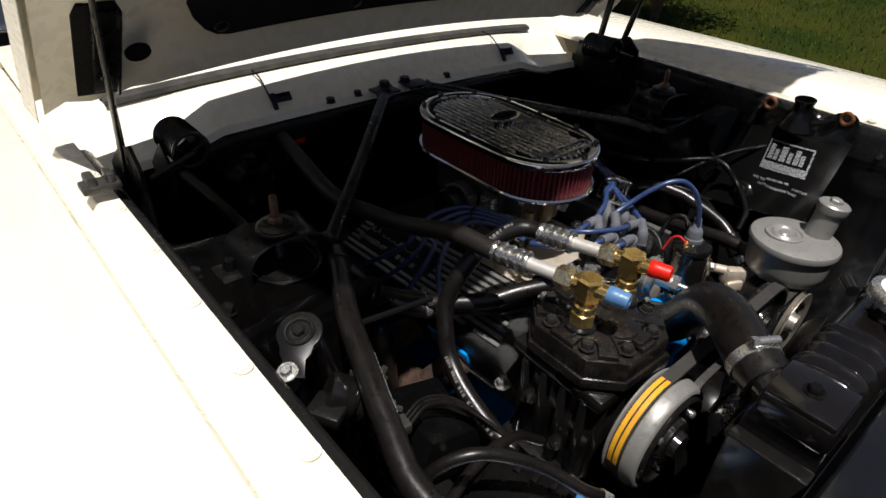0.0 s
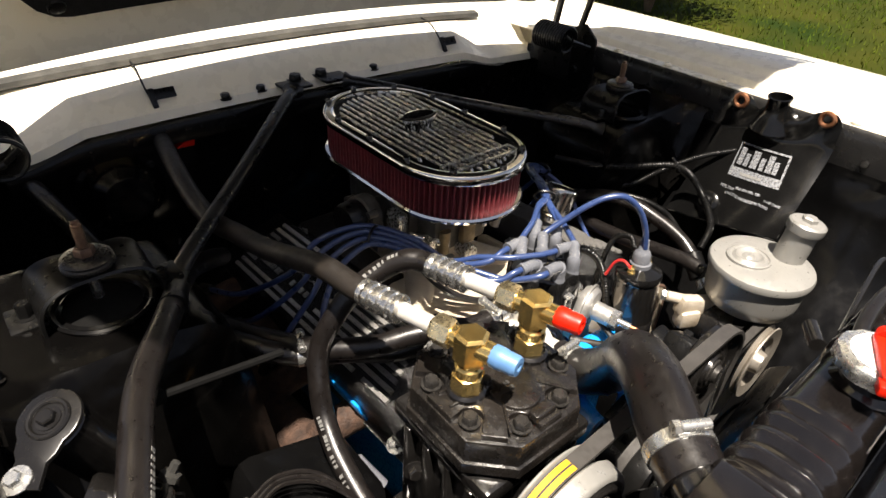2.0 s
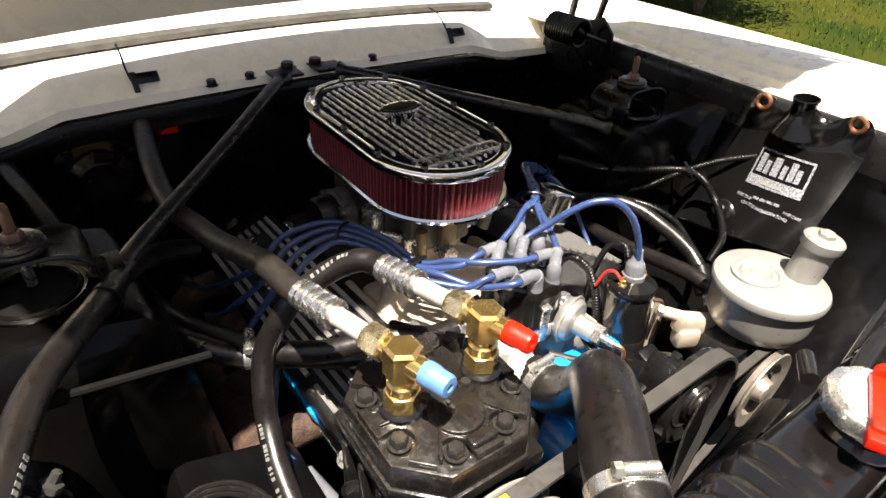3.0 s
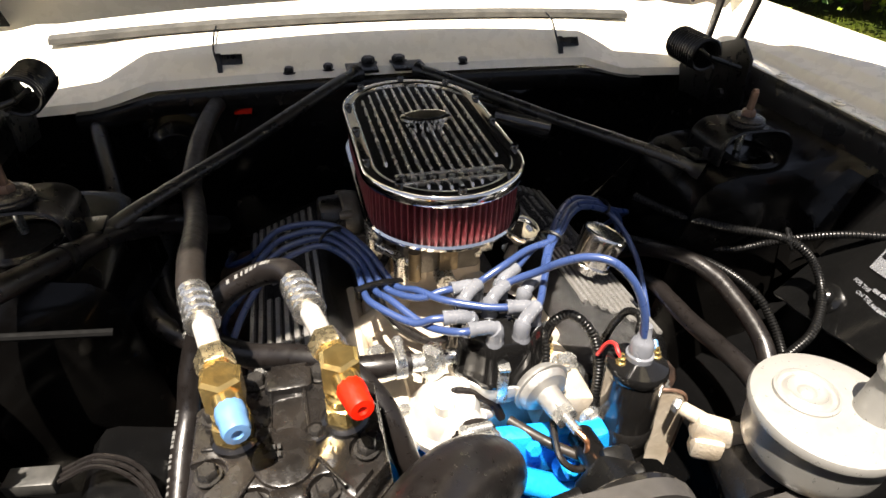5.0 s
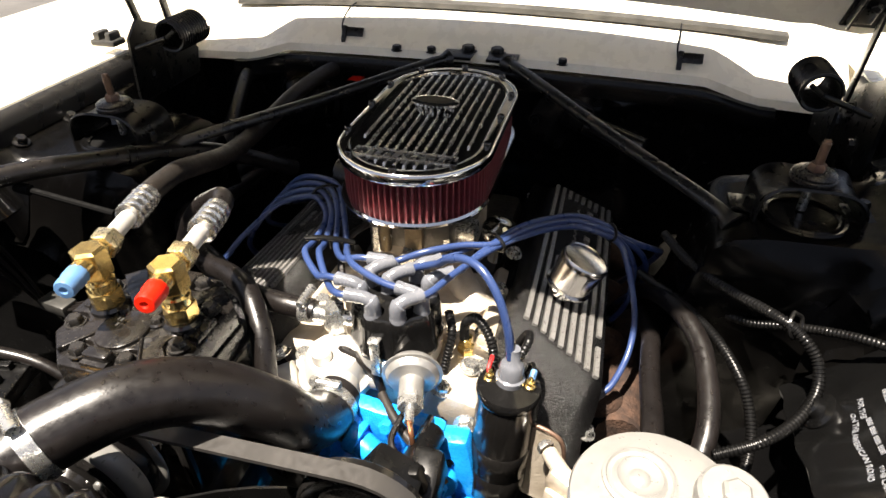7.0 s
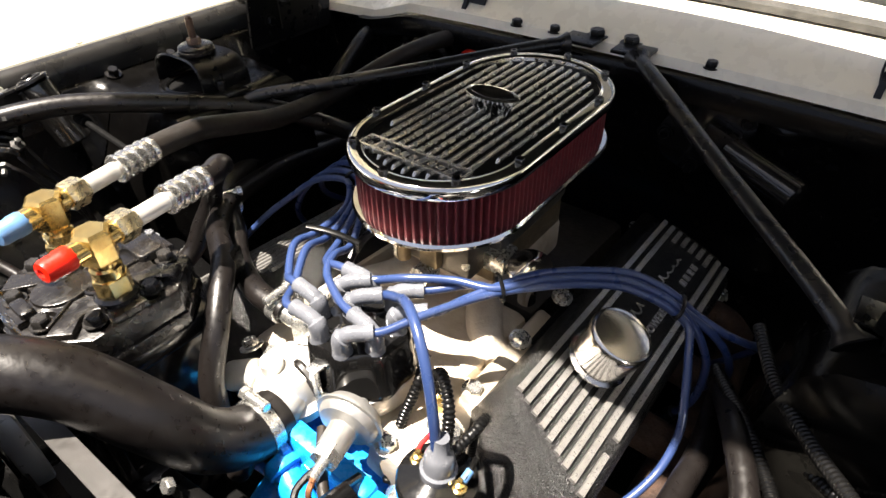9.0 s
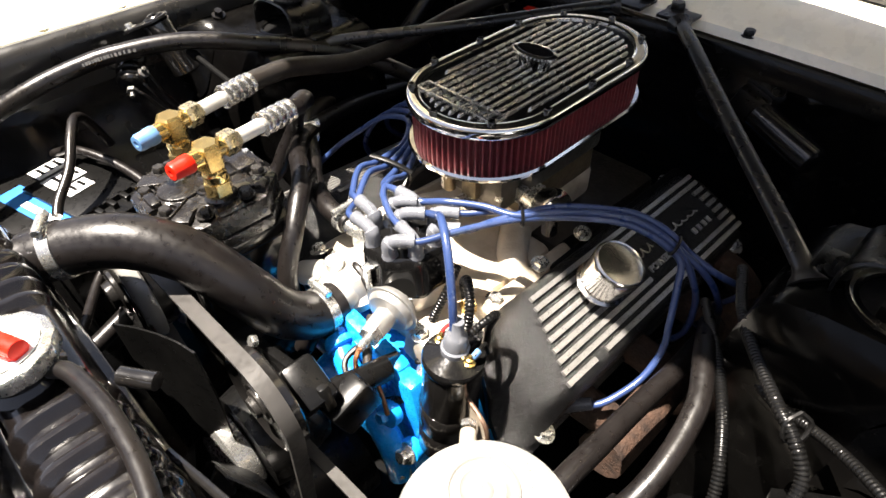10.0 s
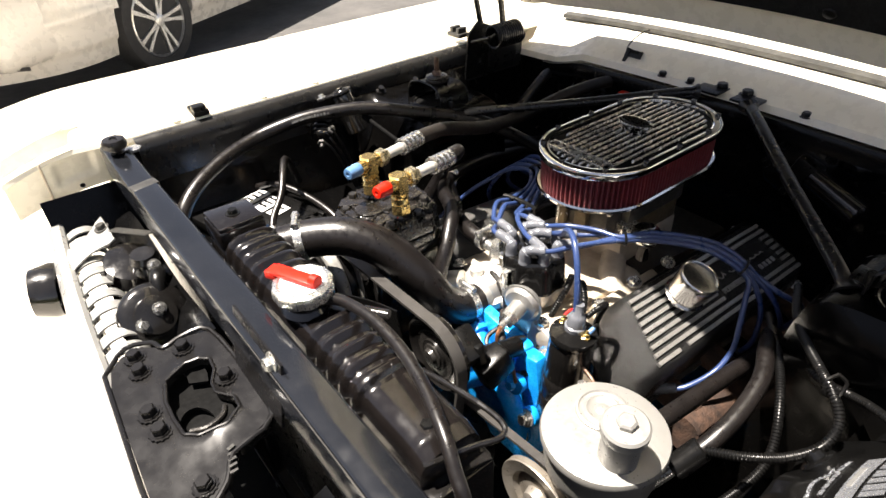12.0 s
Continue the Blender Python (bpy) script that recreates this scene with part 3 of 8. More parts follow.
# windscreen, pillars and roof
bm = bmnew()
rows = []
for k in range(13):
    v = k / 12
    rows.append([Vector((0.62 * u * (1 - 0.12 * v), 0.72 + 0.12 * u * u + 0.50 * v, 1.0 + 0.36 * v)) for u in (-1 + 2 * i / 20 for i in range(21))])
sheet(bm, rows, 0.005)
part("windscreen", bm, GLASS, car, "tinted windscreen glass")
for s in (-1, 1):
    bm = bmnew()
    tube(bm, [(s * 0.66, 0.82, 0.975), (s * 0.635, 0.96, 1.10), (s * 0.60, 1.16, 1.26), (s * 0.565, 1.36, 1.375)], 0.022, 10, 5, 0.7)
    part("pillar", bm, PAINT, car, "cream windscreen pillar")
bm = bmnew()
tube(bm, [(0.68 * u, 0.74 + 0.13 * u * u, 1.003) for u in (-1 + 0.1 * i for i in range(21))], 0.008, 8, 2)
part("windscreen_trim", bm, CHROME, car, "chrome windscreen trim")
BODY = [(0.0, 0.97), (0.45, 0.965), (0.70, 0.955), (0.86, 0.935), (0.93, 0.90), (0.948, 0.82), (0.95, 0.65), (0.935, 0.45), (0.90, 0.30), (0.60, 0.22), (0.0, 0.22)]
bm = bmnew()
loops = []
for y, k, h in ((0.79, 1.0, 1.0), (1.2, 1.0, 1.0), (1.9, 1.0, 0.995), (2.6, 1.0, 1.0), (3.2, 0.985, 0.985), (3.6, 0.96, 0.95), (3.78, 0.90, 0.90)):
    half = [(x * k, 0.22 + (z - 0.22) * h) for x, z in BODY]
    loops.append([Vector((x, y, z)) for x, z in half] + [Vector((-x, y, z)) for x, z in half[-2:0:-1]])
rings(bm, loops)
part("rear_body", bm, PAINT, car, "cream body behind the cowl", 30)
bm = bmnew()
loops = []
for z, yf, yb, w in ((0.955, 0.86, 3.05, 0.70), (1.10, 1.03, 2.92, 0.66), (1.26, 1.22, 2.70, 0.61), (1.365, 1.36, 2.50, 0.56)):
    loops.append([Vector((-w, yf, z)), Vector((w, yf, z)), Vector((w, yb, z)), Vector((-w, yb, z))])
rings(bm, loops)
part("cabin_glass", bm, GLASS, car, "dark cabin windows")
bm = bmnew()
sheet(bm, [[Vector((0.58 * u, 1.30 + 1.26 * v, 1.375 + 0.035 * (1 - u * u) * math.sin(math.pi * (0.15 + 0.7 * v)))) for u in (-1 + 0.2 * i for i in range(11))] for v in (j / 8 for j in range(9))], 0.02)
part("roof", bm, PAINT, car, "cream roof")
for s in (-1, 1):
    bm = bmnew()
    tube(bm, [(s * 0.715, 3.06, 0.955), (s * 0.675, 2.92, 1.10), (s * 0.62, 2.70, 1.26), (s * 0.57, 2.48, 1.375)], 0.04, 10, 5, 0.7)
    part("rear_pillar", bm, PAINT, car, "cream rear roof pillar")
    bm = bmnew()
    lathe(bm, [(0.18, -0.09), (0.30, -0.088), (0.325, -0.07), (0.328, 0.0), (0.325, 0.07), (0.30, 0.088), (0.18, 0.09), (0.02, 0.06)], (s * 0.86, 2.75, 0.318), (1, 0, 0), 40)
    part("wheel", bm, TYRE, car, "black tyre on a steel wheel")

# ---- open hood ----
hood = thing("hood", (0, 0.38, 1.03), "cream hood standing open with black insulation underneath", "hood")
HOOD_UP = radians(52)


def hood_place(x, along, out):
    """A place on the raised hood: across, from the hinge end to the front, and above its underside."""
    arch = 0.05 * (1 - (x / 0.62) ** 2)
    y = 0.338 - along * math.cos(HOOD_UP) + (out + arch) * math.sin(HOOD_UP)
    z = 1.012 + along * math.sin(HOOD_UP) + (out + arch) * math.cos(HOOD_UP)
    return Vector((x, y, z))


bm = bmnew()
rows = []
for k in range(25):
    s = 1.20 * k / 24
    row = [hood_place(-0.615, s, -0.03), hood_place(-0.622, s, 0.0)]
    row += [hood_place(-0.60 + 1.2 * i / 24, s, 0.03 * min(1.0, 0.1 + s / 0.1)) for i in range(25)]
    row += [hood_place(0.622, s, 0.0), hood_place(0.615, s, -0.03)]
    rows.append(row)
sheet(bm, rows, 0.0015)
part("hood_skin", bm, PAINT, hood, "cream outer hood panel")
bm = bmnew()
rows = []
for k in range(33):
    s = 1.19 * k / 32
    row = []
    for i in range(41):
        x = -0.605 + 1.21 * i / 40
        a = abs(x)
        rim = min(1.0, max(0.0, (a - 0.46) / 0.05))
        low = max(rim, 1 - min(1.0, s / 0.11), 1 - min(1.0, (1.19 - s) / 0.1))
        low = low * low * (3 - 2 * low)
        ridge = 0.010 * math.exp(-((a - 0.575) / 0.012) ** 2) + 0.006 * math.exp(-((a - 0.49) / 0.010) ** 2)
        row.append(hood_place(x, s, 0.018 - 0.04 * low + ridge))
    rows.append(row)
sheet(bm, rows, 0.0015)
part("inner_frame", bm, PAINT, hood, "cream pressed inner hood frame")
bm = bmnew()
rows = []
for k in range(29):
    v = 0.5 - 0.5 * math.cos(math.pi * k / 28)
    away = min(v, 1 - v) * 0.95
    hw = 0.412 - 0.03 * min(1.0, v / 0.3) - (0.07 - math.sqrt(max(0.0, 0.07 ** 2 - (0.07 - min(away, 0.07)) ** 2)))
    rows.append([hood_place(-hw + 2 * hw * i / 24, 0.075 + 1.00 * v, -0.022 + 0.022 * min(1.0, away / 0.04) + 0.003 * math.sin(3 * i) * math.sin(2.1 * k)) for i in range(25)])
sheet(bm, rows, 0.004)
part("insulation_pad", bm, INSUL, hood, "black felt hood insulation pad")
bm = bmnew()
for x in (-0.36, -0.12, 0.14, 0.38):
    bm = bmnew()
    lathe(bm, [(0.011, 0), (0.010, 0.003), (0.003, 0.005)], hood_place(x, 0.10, -0.024), hood_place(0, 0, -1) - hood_place(0, 0, 0), 14)
    part("pad_fastener", bm, SATIN, hood, "black push-in pad fastener")

for s in (-1, 1):
    # disc laid on the frame, its near-black standing in for a shaded hole
    bm = bmnew()
    lathe(bm, [(0.017, 0), (0.017, 0.004), (0.001, 0.004)], hood_place(s * 0.482, 0.088, -0.0245), hood_place(0, 0, -1) - hood_place(0, 0, 0), 24)
    part("frame_hole", bm, DEEPBLACK, hood, "near-black disc painted as the shade of a hole in the hood frame")

# ---- hood hinges ----
for s in (-1, 1):
    bm = bmnew()
    prism(bm, [(-0.07, -0.05), (0.08, -0.05), (0.085, 0.01), (0.03, 0.05), (-0.03, 0.075), (-0.06, 0.05)],
          Matrix.Translation((s * 0.545, 0.215, 0.915)) @ Matrix(((0, 0, 1), (1, 0, 0), (0, 1, 0))).to_4x4(), 0.005)
    hinge = part("hood_hinge", bm, SATIN, car, "black spring-loaded hood hinge")
    sx, sz = s * 0.472, 0.972
    bm = bmnew()
    tube(bm, [(sx + 0.0235 * math.cos(math.pi * i / 6), 0.166 + 0.075 * i / 144, sz + 0.0235 * math.sin(math.pi * i / 6)) for i in range(145)], 0.0029, 6, 2)
    part("coil_spring", bm, SATIN, hinge, "heavy black coil spring")
    bm = bmnew()
    box(bm, (sx, 0.160, sz), (0.044, 0.004, 0.006), Matrix.Rotation(radians(35 * s), 3, "Y"), 0.001)
    rod(bm, (sx, 0.158, sz), (sx + s * 0.06, 0.158, sz - 0.02), 0.004, n=10)
    part("spring_end", bm, SATIN, hinge)
    bm = bmnew()
    box(bm, (s * 0.535, 0.245, 1.05), (0.005, 0.016, 0.24), Matrix.Rotation(radians(8), 3, "X"), 0.002)
    part("rear_arm", bm, SATIN, hinge)
    bm = bmnew()
    box(bm, (s * 0.55, 0.178, 1.07), (0.005, 0.014, 0.30), Matrix.Rotation(radians(14), 3, "X"), 0.002)
    part("front_arm", bm, SATIN, hinge)
    bm = bmnew()
    prism(bm, [(-0.02, -0.05), (0.05, -0.06), (0.065, -0.02), (0.01, 0.03), (-0.02, 0.0)],
          Matrix.Translation((s * 0.50, 0.2, 0.945)) @ Matrix(((0, 0, 1), (1, 0, 0), (0, 1, 0))).to_4x4(), 0.004)
    part("spring_hook", bm, SATIN, hinge)
    # hinge pocket isn't sunk: this flat plate paints its shade
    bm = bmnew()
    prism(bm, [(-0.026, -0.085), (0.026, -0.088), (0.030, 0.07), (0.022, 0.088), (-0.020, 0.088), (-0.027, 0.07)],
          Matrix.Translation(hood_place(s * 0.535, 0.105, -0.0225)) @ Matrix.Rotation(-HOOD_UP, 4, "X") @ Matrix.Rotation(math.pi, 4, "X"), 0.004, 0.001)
    part("hood_plate", bm, DEEPBLACK, hinge, "near-black plate painted as the shade in the hinge pocket")
    bm = bmnew()
    box(bm, hood_place(s * 0.528, 0.11, -0.034), (0.030, 0.15, 0.005), Matrix.Rotation(-HOOD_UP, 3, "X"), 0.002)
    box(bm, hood_place(s * 0.514, 0.11, -0.040), (0.004, 0.15, 0.016), Matrix.Rotation(-HOOD_UP, 3, "X"), 0.001)
    part("hood_strap", bm, SATIN, hinge)
    bolts(hinge, [hood_place(s * 0.530, 0.075, -0.037), hood_place(s * 0.530, 0.15, -0.037)], hood_place(0, 0, -1) - hood_place(0, 0, 0), 0.008, 0.006, SATIN, 0.012, name="strap_bolt")
    bolts(hinge, [(s * 0.54, 0.24, 0.93), (s * 0.54, 0.19, 0.90), (s * 0.54, 0.27, 0.90)], (-s, 0, 0), 0.008, 0.007, SATIN, 0.011)


# ---- wiper motor on the firewall ----
wiper = thing("wiper_motor", (0.16, 0.34, 0.83), "black wiper motor on a stamped plate on the firewall", "motor")
bm = bmnew()
prism(bm, [(0.085, 0.825), (0.10, 0.79), (0.145, 0.772), (0.165, 0.80), (0.21, 0.85), (0.213, 0.872), (0.19, 0.885), (0.135, 0.883), (0.105, 0.862)],
      Matrix.Translation((0, 0.345, 0)) @ Matrix(((1, 0, 0), (0, 0, -1), (0, 1, 0))).to_4x4(), 0.006, 0.002)
part("plate", bm, GLOSS, wiper)
bm = bmnew()
rod(bm, (0.185, 0.322, 0.834), (0.286, 0.29, 0.812), 0.0205, 0.0205, 24, 0.004)
part("motor_can", bm, GLOSS, wiper)
bm = bmnew()
box(bm, (0.172, 0.325, 0.842), (0.045, 0.03, 0.04), Matrix.Rotation(radians(20), 3, "Y"), 0.006)
part("gear_case", bm, SATIN, wiper)
bolts(wiper, [(0.10, 0.337, 0.825), (0.142, 0.337, 0.785), (0.20, 0.337, 0.868), (0.12, 0.337, 0.868)], (0, -1, 0), 0.007, 0.007, SATIN, 0.010)
bm = bmnew()
sheet(bm, [[Vector((0.242 + 0.035 * math.cos(a) * r, 0.349 - 0.012 * (1 - r * r), 0.862 + 0.022 * math.sin(a) * r)) for a in (2 * math.pi * i / 20 for i in range(21))] for r in (1.0, 0.8, 0.5, 0.05)], 0.0)
part("firewall_dimple", bm, BAY, car, "round dimple pressed in the firewall")


# ---- air cleaner ----
ac = thing("air_cleaner", (0, 0.045, 0.88), "oval chrome finned air cleaner with a red pleated filter", "air cleaner")
Y0, Y1 = -0.037, 0.125


def stadium_rings(bm, prof, n=28):
    """prof: (half width, z) round the oval."""
    return rings(bm, [[Vector((x, y, z)) for x, y in stadium(r, Y0, Y1, n)] for r, z in prof])


bm = bmnew()
stadium_rings(bm, [(0.065, 0.885), (0.086, 0.886), (0.0925, 0.889), (0.0938, 0.893), (0.0920, 0.896), (0.083, 0.897)])
part("base_pan", bm, CHROME, ac, "chrome base pan")
bm = bmnew()
line = []
pts = [Vector((x, y)) for x, y in stadium(0.0855, Y0, Y1, 40)]
acc = [0.0]
for a, b in zip(pts, pts[1:] + pts[:1]):
    acc.append(acc[-1] + (b - a).length)
PLEATS = 112
ring2 = []
for k in range(PLEATS * 4):
    s = acc[-1] * k / (PLEATS * 4)
    j = max(i for i in range(len(pts)) if acc[i] <= s)
    a, b = pts[j], pts[(j + 1) % len(pts)]
    p = a.lerp(b, (s - acc[j]) / max(1e-9, acc[j + 1] - acc[j]))
    nrm = Vector((b.y - a.y, a.x - b.x)).normalized()
    ring2.append(p + nrm * (0.0018, 0.0018, -0.0052, -0.0056)[k % 4])
rings(bm, [[Vector((p.x, p.y, z)) for p in ring2] for z in (0.894, 0.917, 0.9455)])
part("filter_element", bm, PLEAT, ac, "oiled red pleated filter element", 25)
bm = bmnew()
stadium_rings(bm, [(0.080, 0.942), (0.0905, 0.942), (0.0926, 0.9435), (0.0936, 0.948), (0.0932, 0.9530), (0.0918, 0.9555), (0.0895, 0.9570), (0.0800, 0.9572), (0.0778, 0.9557), (0.0768, 0.9505), (0.05, 0.9500)])
lid = part("lid", bm, CHROME, ac, "chrome finned lid")
bm = bmnew()
rings(bm, [[Vector((x, y, z)) for x, y in stadium(0.0764, Y0, Y1, 28)] for z in (0.9495, 0.9509)])
part("recess", bm, DARKCHROME, lid, "black painted recess")


def lid_reach(x):
    return math.sqrt(max(0.0, 0.071 ** 2 - x * x))


def rib(x, y0, y1, w=0.0043, h=0.9562):
    bm = bmnew()
    rows = [(y0, 0.951, 0.6), (y0 + 0.003, h - 0.001, 1), (y1 - 0.003, h - 0.001, 1), (y1, 0.951, 0.6)]
    loops = [[Vector((x + dx * w * k / 2, y, 0.951 + (z - 0.951) * f)) for dx, f in ((-1, 0), (-0.8, 0.75), (-0.4, 1), (0.4, 1), (0.8, 0.75), (1, 0))] for y, z, k in rows]
    rings(bm, loops)
    return part("fin", bm, RIB, lid)


for k in range(12):
    x = -0.0638 + 0.0116 * k
    r = lid_reach(x)
    y_top = Y1 + r - 0.004
    if k in (0, 11):
        rib(x, Y0 - 0.004, y_top)
        continue
    rib(x, -0.070, y_top)
    if 0 < k < 11:
        rib(x, max(Y0 - r + 0.002, -0.109), -0.0925)
bm = bmnew()
for y in (-0.0725, -0.0905):
    box(bm, (0.0, y, 0.954), (0.120, 0.0032, 0.006), None, 0.0008)
for x in (-0.059, 0.059):
    box(bm, (x, -0.0815, 0.954), (0.003, 0.02, 0.006), None, 0.0008)
part("nameplate_frame", bm, RIB, lid)
for k in range(9):
    bm = bmnew()
    box(bm, (-0.042 + 0.0105 * k, -0.0815, 0.9535), (0.0070, 0.0075 + 0.004 * (k in (0, 5, 8)), 0.004), Matrix.Rotation(radians(-14), 3, "Z"), 0.001)
    part("nameplate_bar", bm, RIB, lid)
for k, (x, y) in enumerate([(0.0857, Y1 - 0.005), (0.0857, 0.044), (0.0857, Y0), (-0.0857, Y1 - 0.005), (-0.0857, 0.044), (-0.0857, Y0),
                            (0.0606, Y1 + 0.0606), (0, Y1 + 0.0857), (-0.0606, Y1 + 0.0606), (0.0606, Y0 - 0.0606), (0, Y0 - 0.0857), (-0.0606, Y0 - 0.0606)]):
    if k == 0:
        bm = bmnew()
        lathe(bm, [(0.0046, 0), (0.0046, 0.0048), (0.0040, 0.0056), (0.0024, 0.0056), (0.0022, 0.003), (0.0002, 0.003)], (0, 0, 0), n=14)
        screw = part("socket_screw", bm, GLOSS, lid)
        screw.matrix_basis = Matrix.Translation((x, y, 0.957))
    else:
        again("socket_screw", screw, Matrix.Translation((x, y, 0.957)), lid)
# oval centre nut
bm = bmnew()
rings(bm, [[Vector((0.0 + a * math.cos(t), 0.047 + b * math.sin(t), z)) for t in (2 * math.pi * i / 36 for i in range(36))]
           for a, b, z in ((0.018, 0.010, 0.951), (0.020, 0.011, 0.960), (0.0285, 0.0150, 0.966), (0.0315, 0.0172, 0.9675), (0.0315, 0.0172, 0.9705), (0.0292, 0.0155, 0.9715))])
emb = part("centre_nut", bm, CHROME, lid, "oval chrome centre nut")
bm = bmnew()
rings(bm, [[Vector((a * math.cos(t), 0.047 + b * math.sin(t), z)) for t in (2 * math.pi * i / 36 for i in range(36))] for a, b, z in ((0.0255, 0.0125, 0.971), (0.0255, 0.0125, 0.9722))])
part("badge", bm, BAKELITE, lid, "black oval badge")
for k in range(9):
    a = math.pi * (1.05 + 0.9 * k / 8)
    bm = bmnew()
    rod(bm, (0.02 * math.cos(a), 0.047 + 0.012 * math.sin(a), 0.951), (0.0265 * math.cos(a), 0.047 + 0.0145 * math.sin(a), 0.967), 0.0016, n=6)
    part("nut_flute", bm, CHROME, lid)

ac.location += Vector((0.002, -0.003, -0.0085))

# ---- carburettor ----
carb = thing("carburettor", (0, 0.04, 0.79), "dull zinc carburettor below the air cleaner", "carburettor")
bm = bmnew()
box(bm, (0, 0.045, 0.845), (0.13, 0.14, 0.05), None, 0.008)
lathe(bm, [(0.064, 0.0), (0.066, 0.02), (0.065, 0.03)], (0, 0.045, 0.858), n=32)
box(bm, (0.0, -0.04, 0.83), (0.10, 0.045, 0.06), None, 0.008)
box(bm, (0.0, 0.13, 0.83), (0.10, 0.045, 0.06), None, 0.008)
part("body", bm, CARB, carb)
bm = bmnew()
box(bm, (0, 0.045, 0.80), (0.12, 0.15, 0.04), None, 0.006)
part("throttle_plate", bm, GOLD, carb, "gold zinc throttle body")
bm = bmnew()
lathe(bm, [(0.018, -0.045), (0.020, -0.02), (0.029, -0.014), (0.0305, -0.010), (0.0305, 0.006), (0.027, 0.008)], (-0.104, 0.030, 0.842), (-1, -0.08, 0.02), 32)
for a in (0.5, 2.6, 4.7):
    c = Vector((-0.108, 0.030 + 0.031 * math.cos(a), 0.842 + 0.031 * math.sin(a)))
    rod(bm, c + Vector((0.008, 0, 0)), c - Vector((0.006, 0, 0)), 0.0055, n=12)
box(bm, (-0.092, 0.006, 0.812), (0.022, 0.018, 0.034), None, 0.004)
choke = part("choke_housing", bm, CARB, carb, "dull alloy choke housing")
bm = bmnew()
lathe(bm, [(0.027, 0.006), (0.0275, 0.012), (0.0268, 0.030), (0.024, 0.034), (0.006, 0.035)], (-0.104, 0.030, 0.842), (-1, -0.08, 0.02), 32)
part("choke_cap", bm, SATIN, choke, "round black choke cap")
bm = bmnew()
box(bm, (0.012, -0.066, 0.868), (0.034, 0.016, 0.020), None, 0.002)
part("vent_block", bm, CREAMBLOCK, carb, "cream coloured block below the air cleaner")
bm = bmnew()
box(bm, (-0.076, -0.012, 0.835), (0.018, 0.03, 0.05), None, 0.004)
rod(bm, (-0.075, -0.03, 0.83), (-0.03, -0.07, 0.82), 0.006)
part("linkage", bm, ZINC, carb)
bm = bmnew()
rod(bm, (0.0, -0.062, 0.80), (0.0, -0.085, 0.80), 0.012)
part("fuel_inlet", bm, ZINC, carb)
bm = bmnew()
box(bm, (0.06, -0.02, 0.815), (0.03, 0.03, 0.025), None, 0.004)
part("pump_arm", bm, ZINC, carb)
bm = bmnew()
rod(bm, (-0.05, -0.055, 0.79), (-0.05, -0.055, 0.83), 0.009)
part("vacuum_port", bm, ZINC, carb)
bm = bmnew()
box(bm, (0.005, -0.068, 0.835), (0.024, 0.012, 0.05), None, 0.003)
rod(bm, (-0.035, -0.066, 0.80), (-0.035, -0.066, 0.84), 0.008, n=12)
part("fuel_fitting", bm, GOLD, carb, "brassy fuel fitting")
bolts(carb, [(0.05, -0.058, 0.852), (-0.05, -0.058, 0.858), (0.045, -0.06, 0.82)], (0, -0.6, 1), 0.005, 0.005, ZINC)
pcv = thing("oil_filler_grommet", (0.103, -0.03, 0.79), "small chrome mushroom-shaped valve beside the carburettor", "valve")
bm = bmnew()
lathe(bm, [(0.010, 0), (0.010, 0.03), (0.013, 0.034), (0.021, 0.045), (0.0235, 0.053), (0.022, 0.057), (0.013, 0.058), (0.006, 0.062), (0.0, 0.063)], (0.102, -0.030, 0.785), (0.12, -0.2, 1), 28)
part("cap", bm, CHROME, pcv)

# ---- engine ----
engine = thing("engine", (0, 0, 0.35), "blue V8 engine block with cast alloy intake manifold", "engine")
bm = bmnew()
box(bm, (0, 0.04, 0.52), (0.30, 0.50, 0.30), None, 0.02)
box(bm, (0.02, -0.235, 0.565), (0.24, 0.06, 0.25), None, 0.015)
box(bm, (0.105, -0.240, 0.63), (0.07, 0.04, 0.10), Matrix.Rotation(radians(20), 3, "Y"), 0.01)
box(bm, (-0.10, -0.235, 0.67), (0.06, 0.04, 0.09), Matrix.Rotation(radians(-25), 3, "Y"), 0.01)
part("block", bm, BLUE, engine, "bright blue painted block")
TILT = Matrix.Rotation(radians(-4.5), 3, "X")
for s in (-1, 1):
    bm = bmnew()
    box(bm, (s * 0.165, -0.105, 0.688), (0.13, 0.10, 0.08), Matrix.Rotation(radians(s * 22), 3, "Y") @ TILT, 0.008)
    part("cylinder_head", bm, BLUE, engine, "blue front of the cylinder head")
    # rear of the same head, shade painted in place of the blue
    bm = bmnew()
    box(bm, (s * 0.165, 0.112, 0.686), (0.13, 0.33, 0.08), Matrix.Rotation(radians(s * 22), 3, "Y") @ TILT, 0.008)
    part("head_rear", bm, DEEPBLACK, engine, "rear of the cylinder head, painted near black as shade")
    bm = bmnew()
    for k in range(4):
        y = -0.13 + 0.11 * k
        bm = bmnew()
        tube(bm, [(s * 0.215, y, 0.67), (s * 0.262, y + 0.01, 0.655), (s * 0.285, y + 0.03, 0.62)], 0.022, 12, 5)
        part("exhaust_port", bm, RUST, engine, "rusty exhaust port")
    bm = bmnew()
    tube(bm, [(s * 0.288, -0.15, 0.63), (s * 0.29, 0.05, 0.61), (s * 0.28, 0.26, 0.57)], 0.03, 12, 6)
    part("exhaust_manifold", bm, RUST, engine, "rusty cast iron exhaust manifold")
bm = bmnew()
box(bm, (0, -0.085, 0.716), (0.20, 0.15, 0.07), TILT, 0.015)
